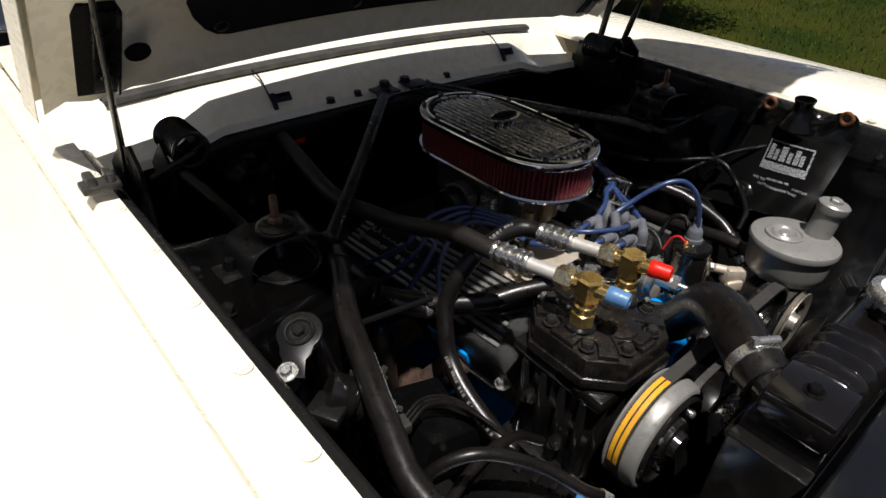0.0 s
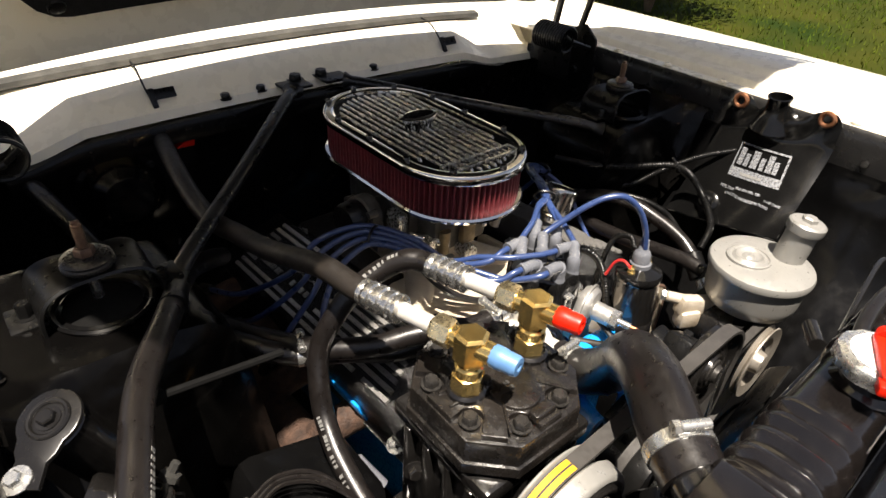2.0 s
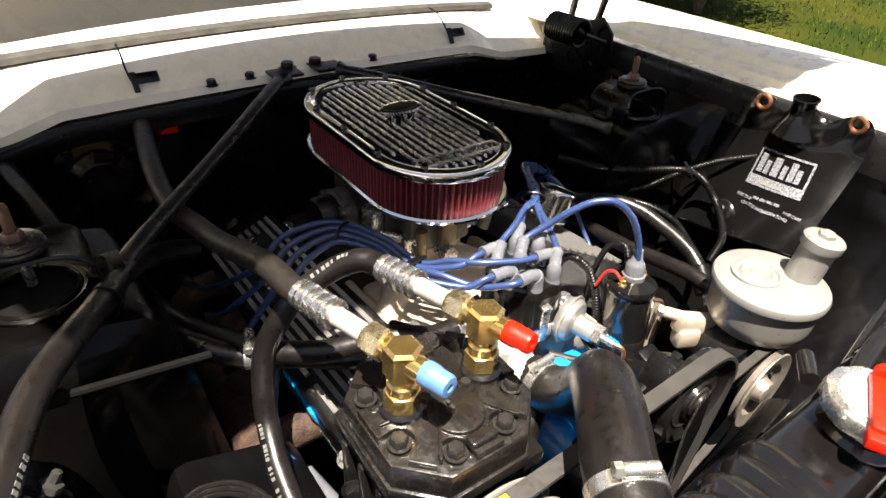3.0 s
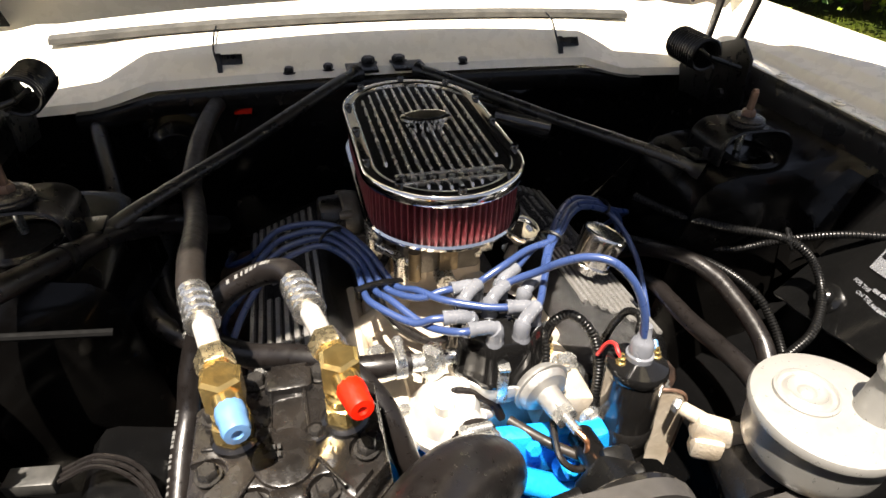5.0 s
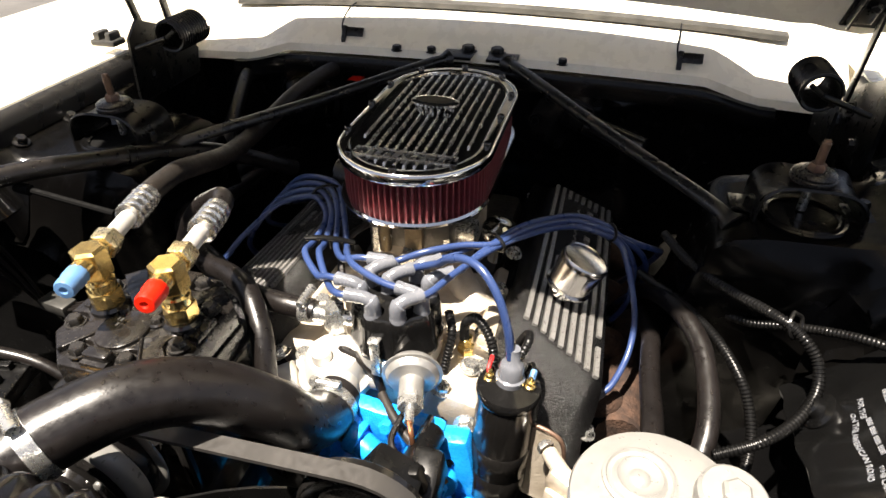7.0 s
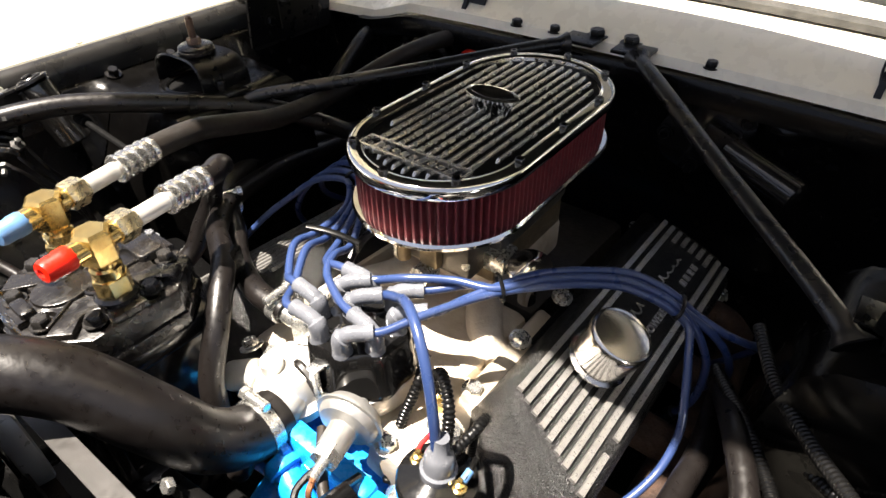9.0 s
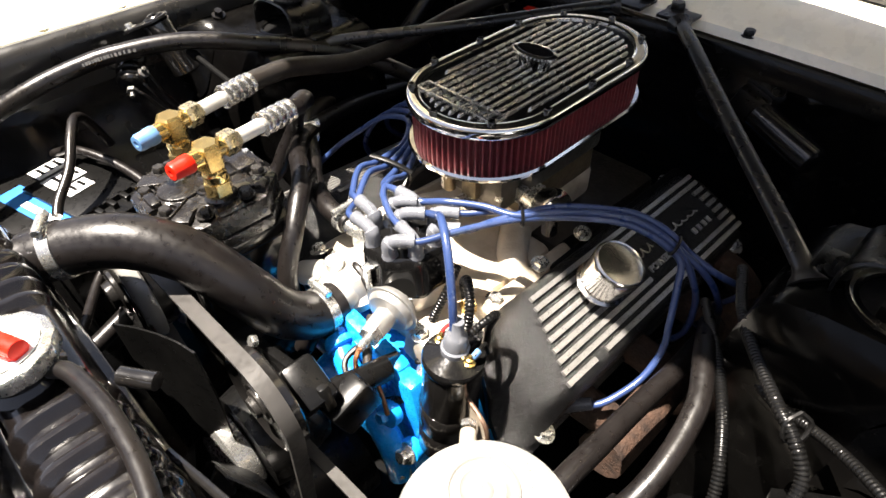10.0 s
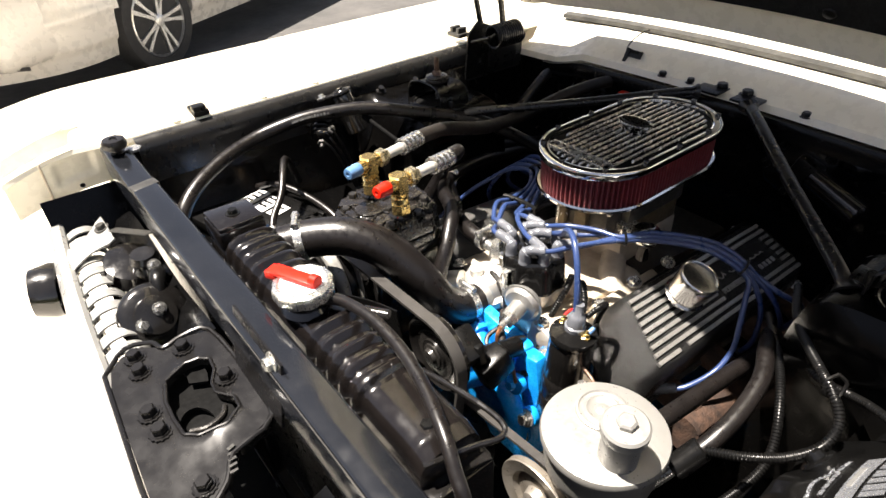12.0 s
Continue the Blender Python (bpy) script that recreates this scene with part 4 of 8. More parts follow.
manifold = part("intake_manifold", bm, CAST, engine, "rough cast alloy intake manifold")
# darker copy of the cast alloy: hood shade put into the rear half's colour
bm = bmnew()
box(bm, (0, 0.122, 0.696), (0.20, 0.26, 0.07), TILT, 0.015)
part("manifold_rear", bm, SHADEDCAST, manifold, "rear half of the manifold, cast alloy darkened for shade")
bm = bmnew()
box(bm, (0, 0.045, 0.765), (0.125, 0.155, 0.05), None, 0.01)
part("carburettor_pad", bm, CAST, manifold)
for s in (-1, 1):
    for k in range(1):
        y = -0.075
        bm = bmnew()
        tube(bm, [(s * 0.04, y * 0.6 + 0.03, 0.752), (s * 0.085, y, 0.742), (s * 0.135, y, 0.715)], 0.021, 12, 5)
        part("runner", bm, CAST, manifold)
for at, size, turned in (((-0.01, -0.175, 0.715), (0.17, 0.09, 0.06), None),
                         ((0.095, -0.185, 0.725), (0.06, 0.12, 0.05), Matrix.Rotation(radians(14), 3, "Y")),
                         ((-0.09, -0.17, 0.73), (0.05, 0.10, 0.05), Matrix.Rotation(radians(-14), 3, "Y")),
                         ((0.122, -0.075, 0.736), (0.044, 0.16, 0.022), Matrix.Rotation(radians(24), 3, "Y") @ TILT),
                         ((-0.122, -0.075, 0.736), (0.044, 0.16, 0.022), Matrix.Rotation(radians(-24), 3, "Y") @ TILT)):
    bm = bmnew()
    box(bm, at, size, turned, 0.006)
    part("flange", bm, CAST, manifold)
bolts(engine, [(0.108, -0.196, 0.752), (0.112, -0.14, 0.752), (-0.095, -0.14, 0.757), (0.115, -0.06, 0.757), (0.12, 0.02, 0.76), (0.085, -0.235, 0.751)], (0.25, -0.1, 1), 0.009, 0.008, ZINC, 0.012, name="intake_bolt")
# timing cover and water pump
bm = bmnew()
lathe(bm, [(0.05, 0), (0.05, 0.02), (0.04, 0.03), (0.032, 0.06), (0.03, 0.075)], (0, -0.265, 0.645), (0, -1, 0), 28)
tube(bm, [(-0.02, -0.275, 0.66), (-0.06, -0.285, 0.68), (-0.078, -0.290, 0.715)], 0.018, 12, 5)
box(bm, (0.045, -0.272, 0.715), (0.105, 0.022, 0.065), Matrix.Rotation(radians(8), 3, "Y"), 0.008)
box(bm, (0.118, -0.276, 0.672), (0.040, 0.026, 0.13), Matrix.Rotation(radians(-10), 3, "Y"), 0.007)
pump = part("water_pump", bm, BLUE, engine, "bright blue water pump")
bm = bmnew()
tube(bm, [(0.004, -0.292, 0.718), (0.030, -0.302, 0.708), (0.062, -0.308, 0.692), (0.095, -0.312, 0.668), (0.118, -0.313, 0.635), (0.126, -0.312, 0.595)], lambda t: 0.0135 + 0.004 * t, 14, 6, 0.85)
lathe(bm, [(0.012, -0.006), (0.0185, -0.004), (0.0195, 0.004), (0.0175, 0.010), (0.011, 0.012)], (0.008, -0.293, 0.717), (-0.85, 0.15, 0.3), 20)
part("pump_neck", bm, BLUE, pump, "blue cast neck running across the pump")
bm = bmnew()
tube(bm, [(0.000, -0.292, 0.720), (-0.018, -0.292, 0.722), (-0.040, -0.300, 0.705), (-0.052, -0.312, 0.675)], 0.0125, 14, 6)
part("neck_hose", bm, RUBBER, pump, "short black hose on the pump neck")
for c, a in (((0.075, -0.300, 0.715), 25), ((0.105, -0.304, 0.690), 40), ((0.132, -0.300, 0.640), 70)):
    bm = bmnew()
    lathe(bm, [(0.015, -0.006), (0.016, 0.0), (0.015, 0.006), (0.010, 0.008)], c, (0.1, -1, 0.25), 20)
    part("bolt_lug", bm, BLUE, pump)
bolts(engine, [(0.075, -0.308, 0.718), (0.105, -0.312, 0.693), (0.040, -0.286, 0.738), (0.004, -0.286, 0.735), (0.020, -0.286, 0.690)], (0, -1, 0.3), 0.008, 0.008, BLUE, name="pump_bolt")
bolts(engine, [(0.132, -0.308, 0.642), (0.118, -0.258, 0.728), (0.128, -0.312, 0.605)], (0.1, -1, 0.35), 0.010, 0.010, ZINC, 0.014, name="zinc_bolt")
# thermostat housing
bm = bmnew()
lathe(bm, [(0.042, 0), (0.043, 0.012), (0.036, 0.018), (0.034, 0.032), (0.028, 0.042), (0.015, 0.046)], (-0.038, -0.232, 0.735), (0, -0.15, 1), 28)
rod(bm, (-0.035, -0.235, 0.752), (-0.020, -0.292, 0.752), 0.026, 0.0235, 24)
box(bm, (-0.075, -0.225, 0.742), (0.03, 0.035, 0.018), None, 0.005)
box(bm, (0.0, -0.225, 0.742), (0.03, 0.035, 0.018), None, 0.005)
lathe(bm, [(0.011, 0), (0.011, 0.012), (0.006, 0.016)], (-0.045, -0.25, 0.777), n=16)
rod(bm, (-0.08, -0.25, 0.745), (-0.105, -0.262, 0.735), 0.016)
part("thermostat_housing", bm, ALLOY, engine, "bare alloy thermostat housing")
bolts(engine, [(-0.08, -0.226, 0.751), (0.004, -0.226, 0.751)], (0, 0, 1), 0.008, 0.008, ZINC, 0.011, name="housing_bolt")
bm = bmnew()
lathe(bm, [(0.014, 0), (0.014, 0.02), (0.011, 0.024), (0.011, 0.032)], (-0.046, -0.205, 0.785), n=6)
rod(bm, (-0.046, -0.205, 0.74), (-0.046, -0.205, 0.80), 0.011)
rod(bm, (-0.05, -0.205, 0.800), (-0.092, -0.207, 0.803), 0.0095)
rod(bm, (-0.045, -0.205, 0.800), (-0.008, -0.20, 0.798), 0.0085)
part("heater_fitting", bm, ZINC, engine, "zinc heater hose fitting")

# ---- valve covers ----
def lettering(text, size, depth):
    """Words in the built-in font as a mesh, from the origin along x."""
    curve = bpy.data.curves.new("words", "FONT")
    curve.body, curve.size, curve.extrude, curve.resolution_u = text, size, depth, 2
    curve.offset = 0.00018
    ob = bpy.data.objects.new("words", curve)
    bm = bmnew()
    me = bpy.data.meshes.new_from_object(ob)
    bm.from_mesh(me)
    bpy.data.objects.remove(ob)
    bpy.data.meshes.remove(me)
    bpy.data.curves.remove(curve)
    return bm


def valve_cover(s):
    cov = thing("valve_cover", (s * 0.198, 0.05, 0.74), "black wrinkle valve cover with polished fins", "valve cover", "valve covers")
    m = Matrix.Translation((0.202 if s > 0 else -0.190, 0.048 if s > 0 else 0.020, 0.757)) @ Matrix.Rotation(radians(-3.2 if s > 0 else -4.5), 4, "X") @ Matrix.Rotation(radians(s * 22), 4, "Y")

    def outline(w, y0, y1, z, c):
        p = [(-w + c, y0), (w - c, y0), (w, y0 + c), (w, y1 - c), (w - c, y1), (-w + c, y1), (-w, y1 - c), (-w, y0 + c)]
        return [m @ Vector((x, y - 0.42 * s * x * (y < 0), z)) for x, y in p]
    bm = bmnew()
    rings(bm, [outline(0.075, -0.268, 0.205, -0.088, 0.02), outline(0.075, -0.268, 0.205, -0.078, 0.02), outline(0.068, -0.262, 0.199, -0.074, 0.022),
               outline(0.065, -0.248, 0.193, -0.036, 0.024), outline(0.060, -0.228, 0.187, -0.010, 0.024), outline(0.055, -0.214, 0.181, -0.001, 0.022), outline(0.05, -0.208, 0.176, 0.0, 0.02)])
    part("cover_shell", bm, WRINKLE, cov, "black wrinkle-finish shell", 50)
    fins = 9
    for k in range(fins):
        x = -0.046 + 0.0115 * k
        begin = -0.205 - 0.42 * s * x
        outer = k if s > 0 else fins - 1 - k
        runs = [(begin, 0.170)]
        if 2 <= k <= 6:
            runs = [(begin, -0.035), (0.150, 0.170)] if k in (3, 4, 5) else [(begin, -0.03), (0.146, 0.170)]
        if outer == 8:
            runs = [(begin, -0.175), (-0.155, 0.170)]
        for a, b in runs:
            bm = bmnew()
            rings(bm, [[m @ Vector((x + dx, y, z)) for dx, z in ((-0.0031, -0.001), (-0.0028, 0.0035), (0.0028, 0.0035), (0.0031, -0.001))] for y in (a, b)])
            part("fin", bm, COVERFIN, cov)
    # raised script, as plain strokes and bars
    flip = 1 if s > 0 else -1
    # handwriting-like loops, taller at the start and past the middle
    for a, b in ((0, 15), (18, 68)):
        path = []
        for k in range(a, b):
            turn_ = 2 * math.pi * k / 7.5
            tall = 0.0042 + (0.0060 if k < 15 else 0.0) + (0.0050 if 39 < k < 46 else 0.0)
            path.append(m @ Vector((-flip * (0.003 + tall * (1 - math.cos(turn_)) * 0.5), flip * (-0.082 + 0.0021 * k + 0.0026 * math.sin(turn_)) + 0.068, 0.0015)))
        bm = bmnew()
        tube(bm, path, 0.0011, 6, 2)
        part("script_stroke", bm, COVERFIN, cov)
    words = lettering("POWERED BY", 0.0125, 0.0016)
    turn = Matrix.Rotation(radians(90 * flip), 4, "Z")
    words.transform(m @ Matrix.Translation((flip * 0.0190, 0.068 - flip * 0.088, 0.001)) @ turn)
    part("lettering", words, COVERFIN, cov, "raised machined lettering")
    for k in range(4):
        bm = bmnew()
        p = m @ Vector((flip * 0.0146, flip * (0.024 + 0.0125 * k) + 0.068, 0.001))
        box(bm, p, (0.0090, 0.0075, 0.003), m.to_3x3(), 0.0008)
        part("letter_bar", bm, COVERFIN, cov)
    bolts(cov, [m @ Vector((x, y, -0.055)) for x, y in ((-0.066, -0.235), (0.066, -0.250), (-0.068, 0.2), (0.068, 0.2))], m.to_3x3() @ Vector((0, 0, 1)), 0.009, 0.008, ZINC, 0.013, name="cover_bolt")
    return cov, m


cover_right, mR = valve_cover(1)
cover_left, mL = valve_cover(-1)
# chrome breather on the cover
br = thing("breather_cap", (0.205, -0.055, 0.78), "round chrome push-in breather cap on the valve cover", "breather cap")
ax = mR.to_3x3() @ Vector((0, 0, 1))
bm = bmnew()
base = Vector((0.217, -0.061, 0.829)) - ax * 0.060
lathe(bm, [(0.016, 0), (0.016, 0.012), (0.029, 0.013), (0.030, 0.016), (0.0265, 0.018), (0.0275, 0.03), (0.0295, 0.050), (0.0300, 0.056), (0.0292, 0.059), (0.0278, 0.0602), (0.0262, 0.0592), (0.020, 0.0602), (0.01, 0.0608), (0.0, 0.061)], base, ax, 40)
part("cap_shell", bm, SATINCHROME, br)
bm = bmnew()
lathe(bm, [(0.022, 0), (0.022, 0.004)], base + ax * 0.0105, ax, 24)
part("grommet", bm, RUBBER, br, "black rubber grommet")


# ---- distributor ----
dist = thing("distributor", (0.03, -0.20, 0.70), "black distributor cap with grey boots and blue leads", "distributor")
DC = Vector((0.024, -0.196, 0.0))
bm = bmnew()
lathe(bm, [(0.024, 0.69), (0.024, 0.735), (0.034, 0.745), (0.047, 0.760), (0.0505, 0.772), (0.0505, 0.785), (0.044, 0.789)], DC, n=36)
part("housing", bm, ALLOY, dist, "alloy distributor housing")
bm = bmnew()
lathe(bm, [(0.0515, 0.784), (0.053, 0.787), (0.0520, 0.793), (0.0500, 0.796), (0.0490, 0.824), (0.047, 0.834), (0.044, 0.838), (0.024, 0.8385), (0.018, 0.842), (0.012, 0.843)], DC, n=64, flute=8, depth=0.08)
part("cap", bm, BAKELITE, dist, "glossy black cap")
for a in (-1.72, 1.35):
    bm = bmnew()
    c = DC + Vector((0.0515 * math.cos(a), 0.0515 * math.sin(a), 0))
    box(bm, c + Vector((0, 0, 0.792)), (0.011, 0.004, 0.05), Matrix.Rotation(a + math.pi / 2, 3, "Z"), 0.001)
    box(bm, c + Vector((0, 0, 0.816)) - Vector((math.cos(a), math.sin(a), 0)) * 0.002, (0.012, 0.012, 0.004), Matrix.Rotation(a + math.pi / 2, 3, "Z"), 0.001)
    part("spring_clip", bm, ZINC, dist, "zinc spring clip")
# vacuum advance can
bm = bmnew()
va = Vector((0.24, -0.96, -0.06)).normalized()
vc = Vector((0.058, -0.250, 0.783))
lathe(bm, [(0.006, -0.03), (0.01, -0.014), (0.025, -0.010), (0.0275, -0.006), (0.0285, -0.0015), (0.0318, -0.0012), (0.0320, 0.0012), (0.0285, 0.0016), (0.0275, 0.005), (0.0245, 0.0085), (0.0150, 0.0095), (0.0130, 0.011), (0.0125, 0.034)], vc, va, 36)
vacuum = part("vacuum_can", bm, material("dull_zinc", (0.46, 0.455, 0.44), 0.42, 0.75, (0.38, 0.37, 0.35), 40, 0.5, 0.04, 250), dist, "dull alloy vacuum advance can")
bm = bmnew()
lathe(bm, [(0.013, 0), (0.013, 0.014)], vc + va * 0.030, va, 6)
rod(bm, vc + va * 0.04, vc + va * 0.06, 0.005, n=10)
part("nozzle", bm, ZINC, vacuum)
vtip = vc + va * 0.058
bm = bmnew()
tube(bm, [vtip, vtip + Vector((0.006, -0.012, -0.004)), vtip + Vector((0.008, -0.012, -0.025)), vtip + Vector((0.02, 0.0, -0.045)), (0.11, -0.31, 0.70)], 0.0028, 8, 6)
solo("vacuum_pipe", bm, COPPER, "thin copper vacuum pipe", "pipe")
bm = bmnew()
tube(bm, [vc + va * 0.02 + Vector((0, 0, -0.014)), (0.055, -0.315, 0.755), (0.075, -0.325, 0.745), (0.085, -0.30, 0.76), (0.083, -0.27, 0.745)], 0.0035, 8, 6)
solo("vacuum_hose", bm, RUBBER, "thin black rubber vacuum hose", "hose")
bm = bmnew()
tube(bm, [(0.024, -0.256, 0.748), (0.040, -0.274, 0.746), (0.062, -0.294, 0.742), (0.084, -0.309, 0.738), (0.100, -0.318, 0.728)], 0.0055, 10, 6)
solo("vacuum_hose", bm, OLDRUBBER, "short dull grey rubber hose below the vacuum can", "hose")

# ---- leads ----
LEFT_GATE = Vector((-0.086, -0.119, 0.839))
GATE_ALONG = Vector((0.043, 0.018, -0.010))
RIGHT_GATE = Vector((0.115, -0.110, 0.863))


def boot(at, way, name="lead_boot"):
    """A right-angled boot on a cap tower."""
    at, way = Vector(at), Vector(way).normalized()
    bm = bmnew()
    up = Vector((0, 0, 1))
    tube(bm, [at - up * 0.004, at + up * 0.010, at + up * 0.0155 + way * 0.002, at + up * 0.0185 + way * 0.008, at + up * 0.019 + way * 0.016, at + up * 0.019 + way * 0.028],
         lambda t: 0.0098 if t < 0.05 else (0.0088 if t < 0.42 else (0.0072 if t < 0.93 else 0.0078)), 14, 6)
    return bm, at + up * 0.019 + way * 0.026


towers = [(DC.x + 0.036 * math.cos(a), DC.y + 0.036 * math.sin(a), 0.839) for a in (math.radians(22.5 + 45 * k) for k in range(8))]
# tower: side, seat in the gate, direction of the boot, points on the way to the gate
ROUTES = {
    5: ("L", 1, (-1, -0.02), [(-0.053, -0.200, 0.846), (-0.080, -0.160, 0.850)]),
    4: ("L", 0, (-1, 0.08), [(-0.066, -0.196, 0.848), (-0.098, -0.160, 0.848)]),
    2: ("L", 2, (-1, -0.10), [(-0.052, -0.160, 0.848)]),
    7: ("L", 3, (-1, 0.16), [(0.001, -0.197, 0.858), (-0.030, -0.179, 0.857), (-0.050, -0.150, 0.850)]),
    6: ("R", 0, (0.75, 0.66), [(0.083, -0.172, 0.862)]),
    3: ("R", 1, (0.75, 0.66), [(0.045, -0.150, 0.868), (0.080, -0.128, 0.868)]),
    1: ("R", 2, (0.78, 0.62), [(0.092, -0.118, 0.862)]),
    0: ("R", 3, (0.80, 0.60), [(0.098, -0.138, 0.862)]),
}
for k, (side, j, way, near) in ROUTES.items():
    tw = towers[k]
    way = Vector((*way, 0)).normalized()
    lead = thing("spark_plug_lead", tw, "blue silicone spark plug lead with a grey boot", "ignition lead", "spark plug leads")
    bm, end = boot(tw, way)
    part("boot", bm, BOOT, lead, "translucent grey rubber boot")
    near = [Vector(p) for p in near]
    if side == "L":
        gate = LEFT_GATE + GATE_ALONG * (-0.42 + 0.28 * j) + Vector((0, 0, -0.004))
        pts = [end - way * 0.01, end + way * 0.012, *near, gate, Vector((-0.108 + 0.006 * j, -0.080 + 0.005 * j, 0.842 + 0.002 * j)), Vector((-0.130 + 0.004 * j, -0.048 + 0.011 * j, 0.846 + 0.002 * j)),
               Vector((-0.152, -0.040 + 0.014 * j, 0.846 + 0.002 * j)), Vector((-0.192, -0.046 + 0.020 * j, 0.832 + 0.002 * j)), Vector((-0.226, -0.065 + 0.028 * j, 0.803)), Vector((-0.268, -0.085 + 0.06 * j, 0.740)), Vector((-0.275, -0.09 + 0.10 * j, 0.68))]
        if j == 0:
            pts[-2:] = [Vector((-0.250, -0.10, 0.775)), Vector((-0.285, -0.16, 0.71)), Vector((-0.265, -0.20, 0.668))]
    else:
        gate = RIGHT_GATE + Vector((-0.004 + 0.003 * j, -0.012 + 0.007 * j, 0.004 * (j % 2)))
        u, w = 0.005 * (j - 1.5), 0.004 * (j % 2)
        pts = [end - way * 0.01, end + way * 0.010, *near, gate, Vector((0.140, -0.080 + 1.2 * u, 0.864 + w)), Vector((0.166, -0.043 + 1.2 * u, 0.855 + w)), Vector((0.194, -0.014 + 1.2 * u, 0.846 + w)),
               Vector((0.218, -0.001 + 1.1 * u, 0.836 + w)), Vector((0.238, 0.004 + u, 0.827 + w)), Vector((0.257, 0.009 + 1.4 * u, 0.814))]
        pts += [[Vector((0.268, -0.022, 0.800)), Vector((0.280, -0.046, 0.772)), Vector((0.287, -0.062, 0.742)), Vector((0.284, -0.092, 0.715)), Vector((0.268, -0.132, 0.698)), Vector((0.250, -0.146, 0.690))],
                [Vector((0.272, 0.006, 0.795)), Vector((0.282, 0.012, 0.760)), Vector((0.280, 0.022, 0.70)), Vector((0.262, 0.028, 0.655))],
                [Vector((0.280, 0.018, 0.798)), Vector((0.296, 0.030, 0.768)), Vector((0.298, 0.060, 0.71)), Vector((0.270, 0.085, 0.645))],
                [Vector((0.284, 0.024, 0.802)), Vector((0.306, 0.036, 0.790)), Vector((0.314, 0.062, 0.768)), Vector((0.302, 0.105, 0.71)), Vector((0.270, 0.14, 0.640))]][j]
    bm = bmnew()
    tube(bm, pts, 0.0040, 10, 7)
    part("lead", bm, WIRE, lead)
    e, d = Vector(pts[-1]), (Vector(pts[-1]) - Vector(pts[-2])).normalized()
    bm = bmnew()
    rod(bm, e - d * 0.012, e + d * 0.035, 0.0075, 0.009, 12, 0.001)
    part("plug_boot", bm, BOOT if (side, j) in (("L", 0), ("R", 0)) else SATIN, lead)
# coil lead
lead = thing("coil_lead", (0.03, -0.2, 0.81), "blue silicone coil lead looping over to the coil", "ignition lead", "spark plug leads")
bm, end = boot((DC.x - 0.008, DC.y + 0.002, 0.843), (0.75, 0.66, 0))
part("boot", bm, BOOT, lead, "translucent grey rubber boot")
bm = bmnew()
tube(bm, [end - Vector((0.008, 0.007, 0)), end + Vector((0.006, 0.002, 0.002)), (0.067, -0.185, 0.881), (0.084, -0.200, 0.901), (0.104, -0.215, 0.915), (0.124, -0.230, 0.916), (0.142, -0.243, 0.898), (0.154, -0.252, 0.868), (0.159, -0.256, 0.838)], 0.0042, 10, 8)
part("lead", bm, WIRE, lead)
# separators
sep = thing("lead_separator", LEFT_GATE, "black plastic spark plug lead separator", "separator")
bm = bmnew()
tube(bm, [LEFT_GATE - GATE_ALONG * 0.62, LEFT_GATE - GATE_ALONG * 0.2 + Vector((0, 0, 0.003)), LEFT_GATE + GATE_ALONG * 0.2 + Vector((0, 0, 0.003)), LEFT_GATE + GATE_ALONG * 0.62], 0.0042, 10, 6, 0.7)
for k in range(5):
    q = LEFT_GATE + GATE_ALONG * (-0.56 + 0.28 * k)
    rod(bm, q, q - Vector((0, 0, 0.012)), 0.0022, n=8)
part("comb", bm, SATIN, sep)
for p, r, d in (((0.116, -0.108, 0.865), 0.012, (0.7, 0.7, 0)), ((0.242, 0.006, 0.827), 0.0125, (0.85, 0.3, -0.5)), ((-0.128, -0.030, 0.849), 0.015, (-0.5, 0.7, -0.1))):
    bm = bmnew()
    u, v, a = frame_of(d)
    tube(bm, [Vector(p) + (u * math.cos(t) * r * 1.25 + v * math.sin(t) * r * 0.7) for t in (2 * math.pi * i / 12 for i in range(13))], 0.002, 6, 2)
    solo("cable_tie", bm, SATIN, "black cable tie round the blue leads", "cable tie", "cable ties")

# ---- coil ----
coil = thing("ignition_coil", (0.135, -0.235, 0.66), "black cylindrical ignition coil with a grey boot", "ignition coil")
c0, c1 = Vector((0.155, -0.268, 0.650)), Vector((0.160, -0.256, 0.803))
ca = (c1 - c0).normalized()
L = (c1 - c0).length
bm = bmnew()
lathe(bm, [(0.028, 0), (0.0308, 0.004), (0.0308, 0.038), (0.0301, 0.040), (0.0308, 0.042), (0.0308, L - 0.012)], c0, ca, 40)
part("can", bm, GLOSS, coil)
bm = bmnew()
lathe(bm, [(0.0311, L - 0.013), (0.0324, L - 0.011), (0.0324, L - 0.004), (0.031, L - 0.001), (0.02, L + 0.003), (0.013, L + 0.006), (0.012, L + 0.016)], c0, ca, 40)
part("cap", bm, BAKELITE, coil)
bm = bmnew()
lathe(bm, [(0.0140, L + 0.002), (0.0146, L + 0.005), (0.0146, L + 0.011), (0.0124, L + 0.0125), (0.0120, L + 0.024), (0.0100, L + 0.029), (0.0072, L + 0.032), (0.0060, L + 0.046)], c0, ca, 24)
part("boot", bm, BOOT, coil, "translucent grey boot")
u, v, a = frame_of(ca)
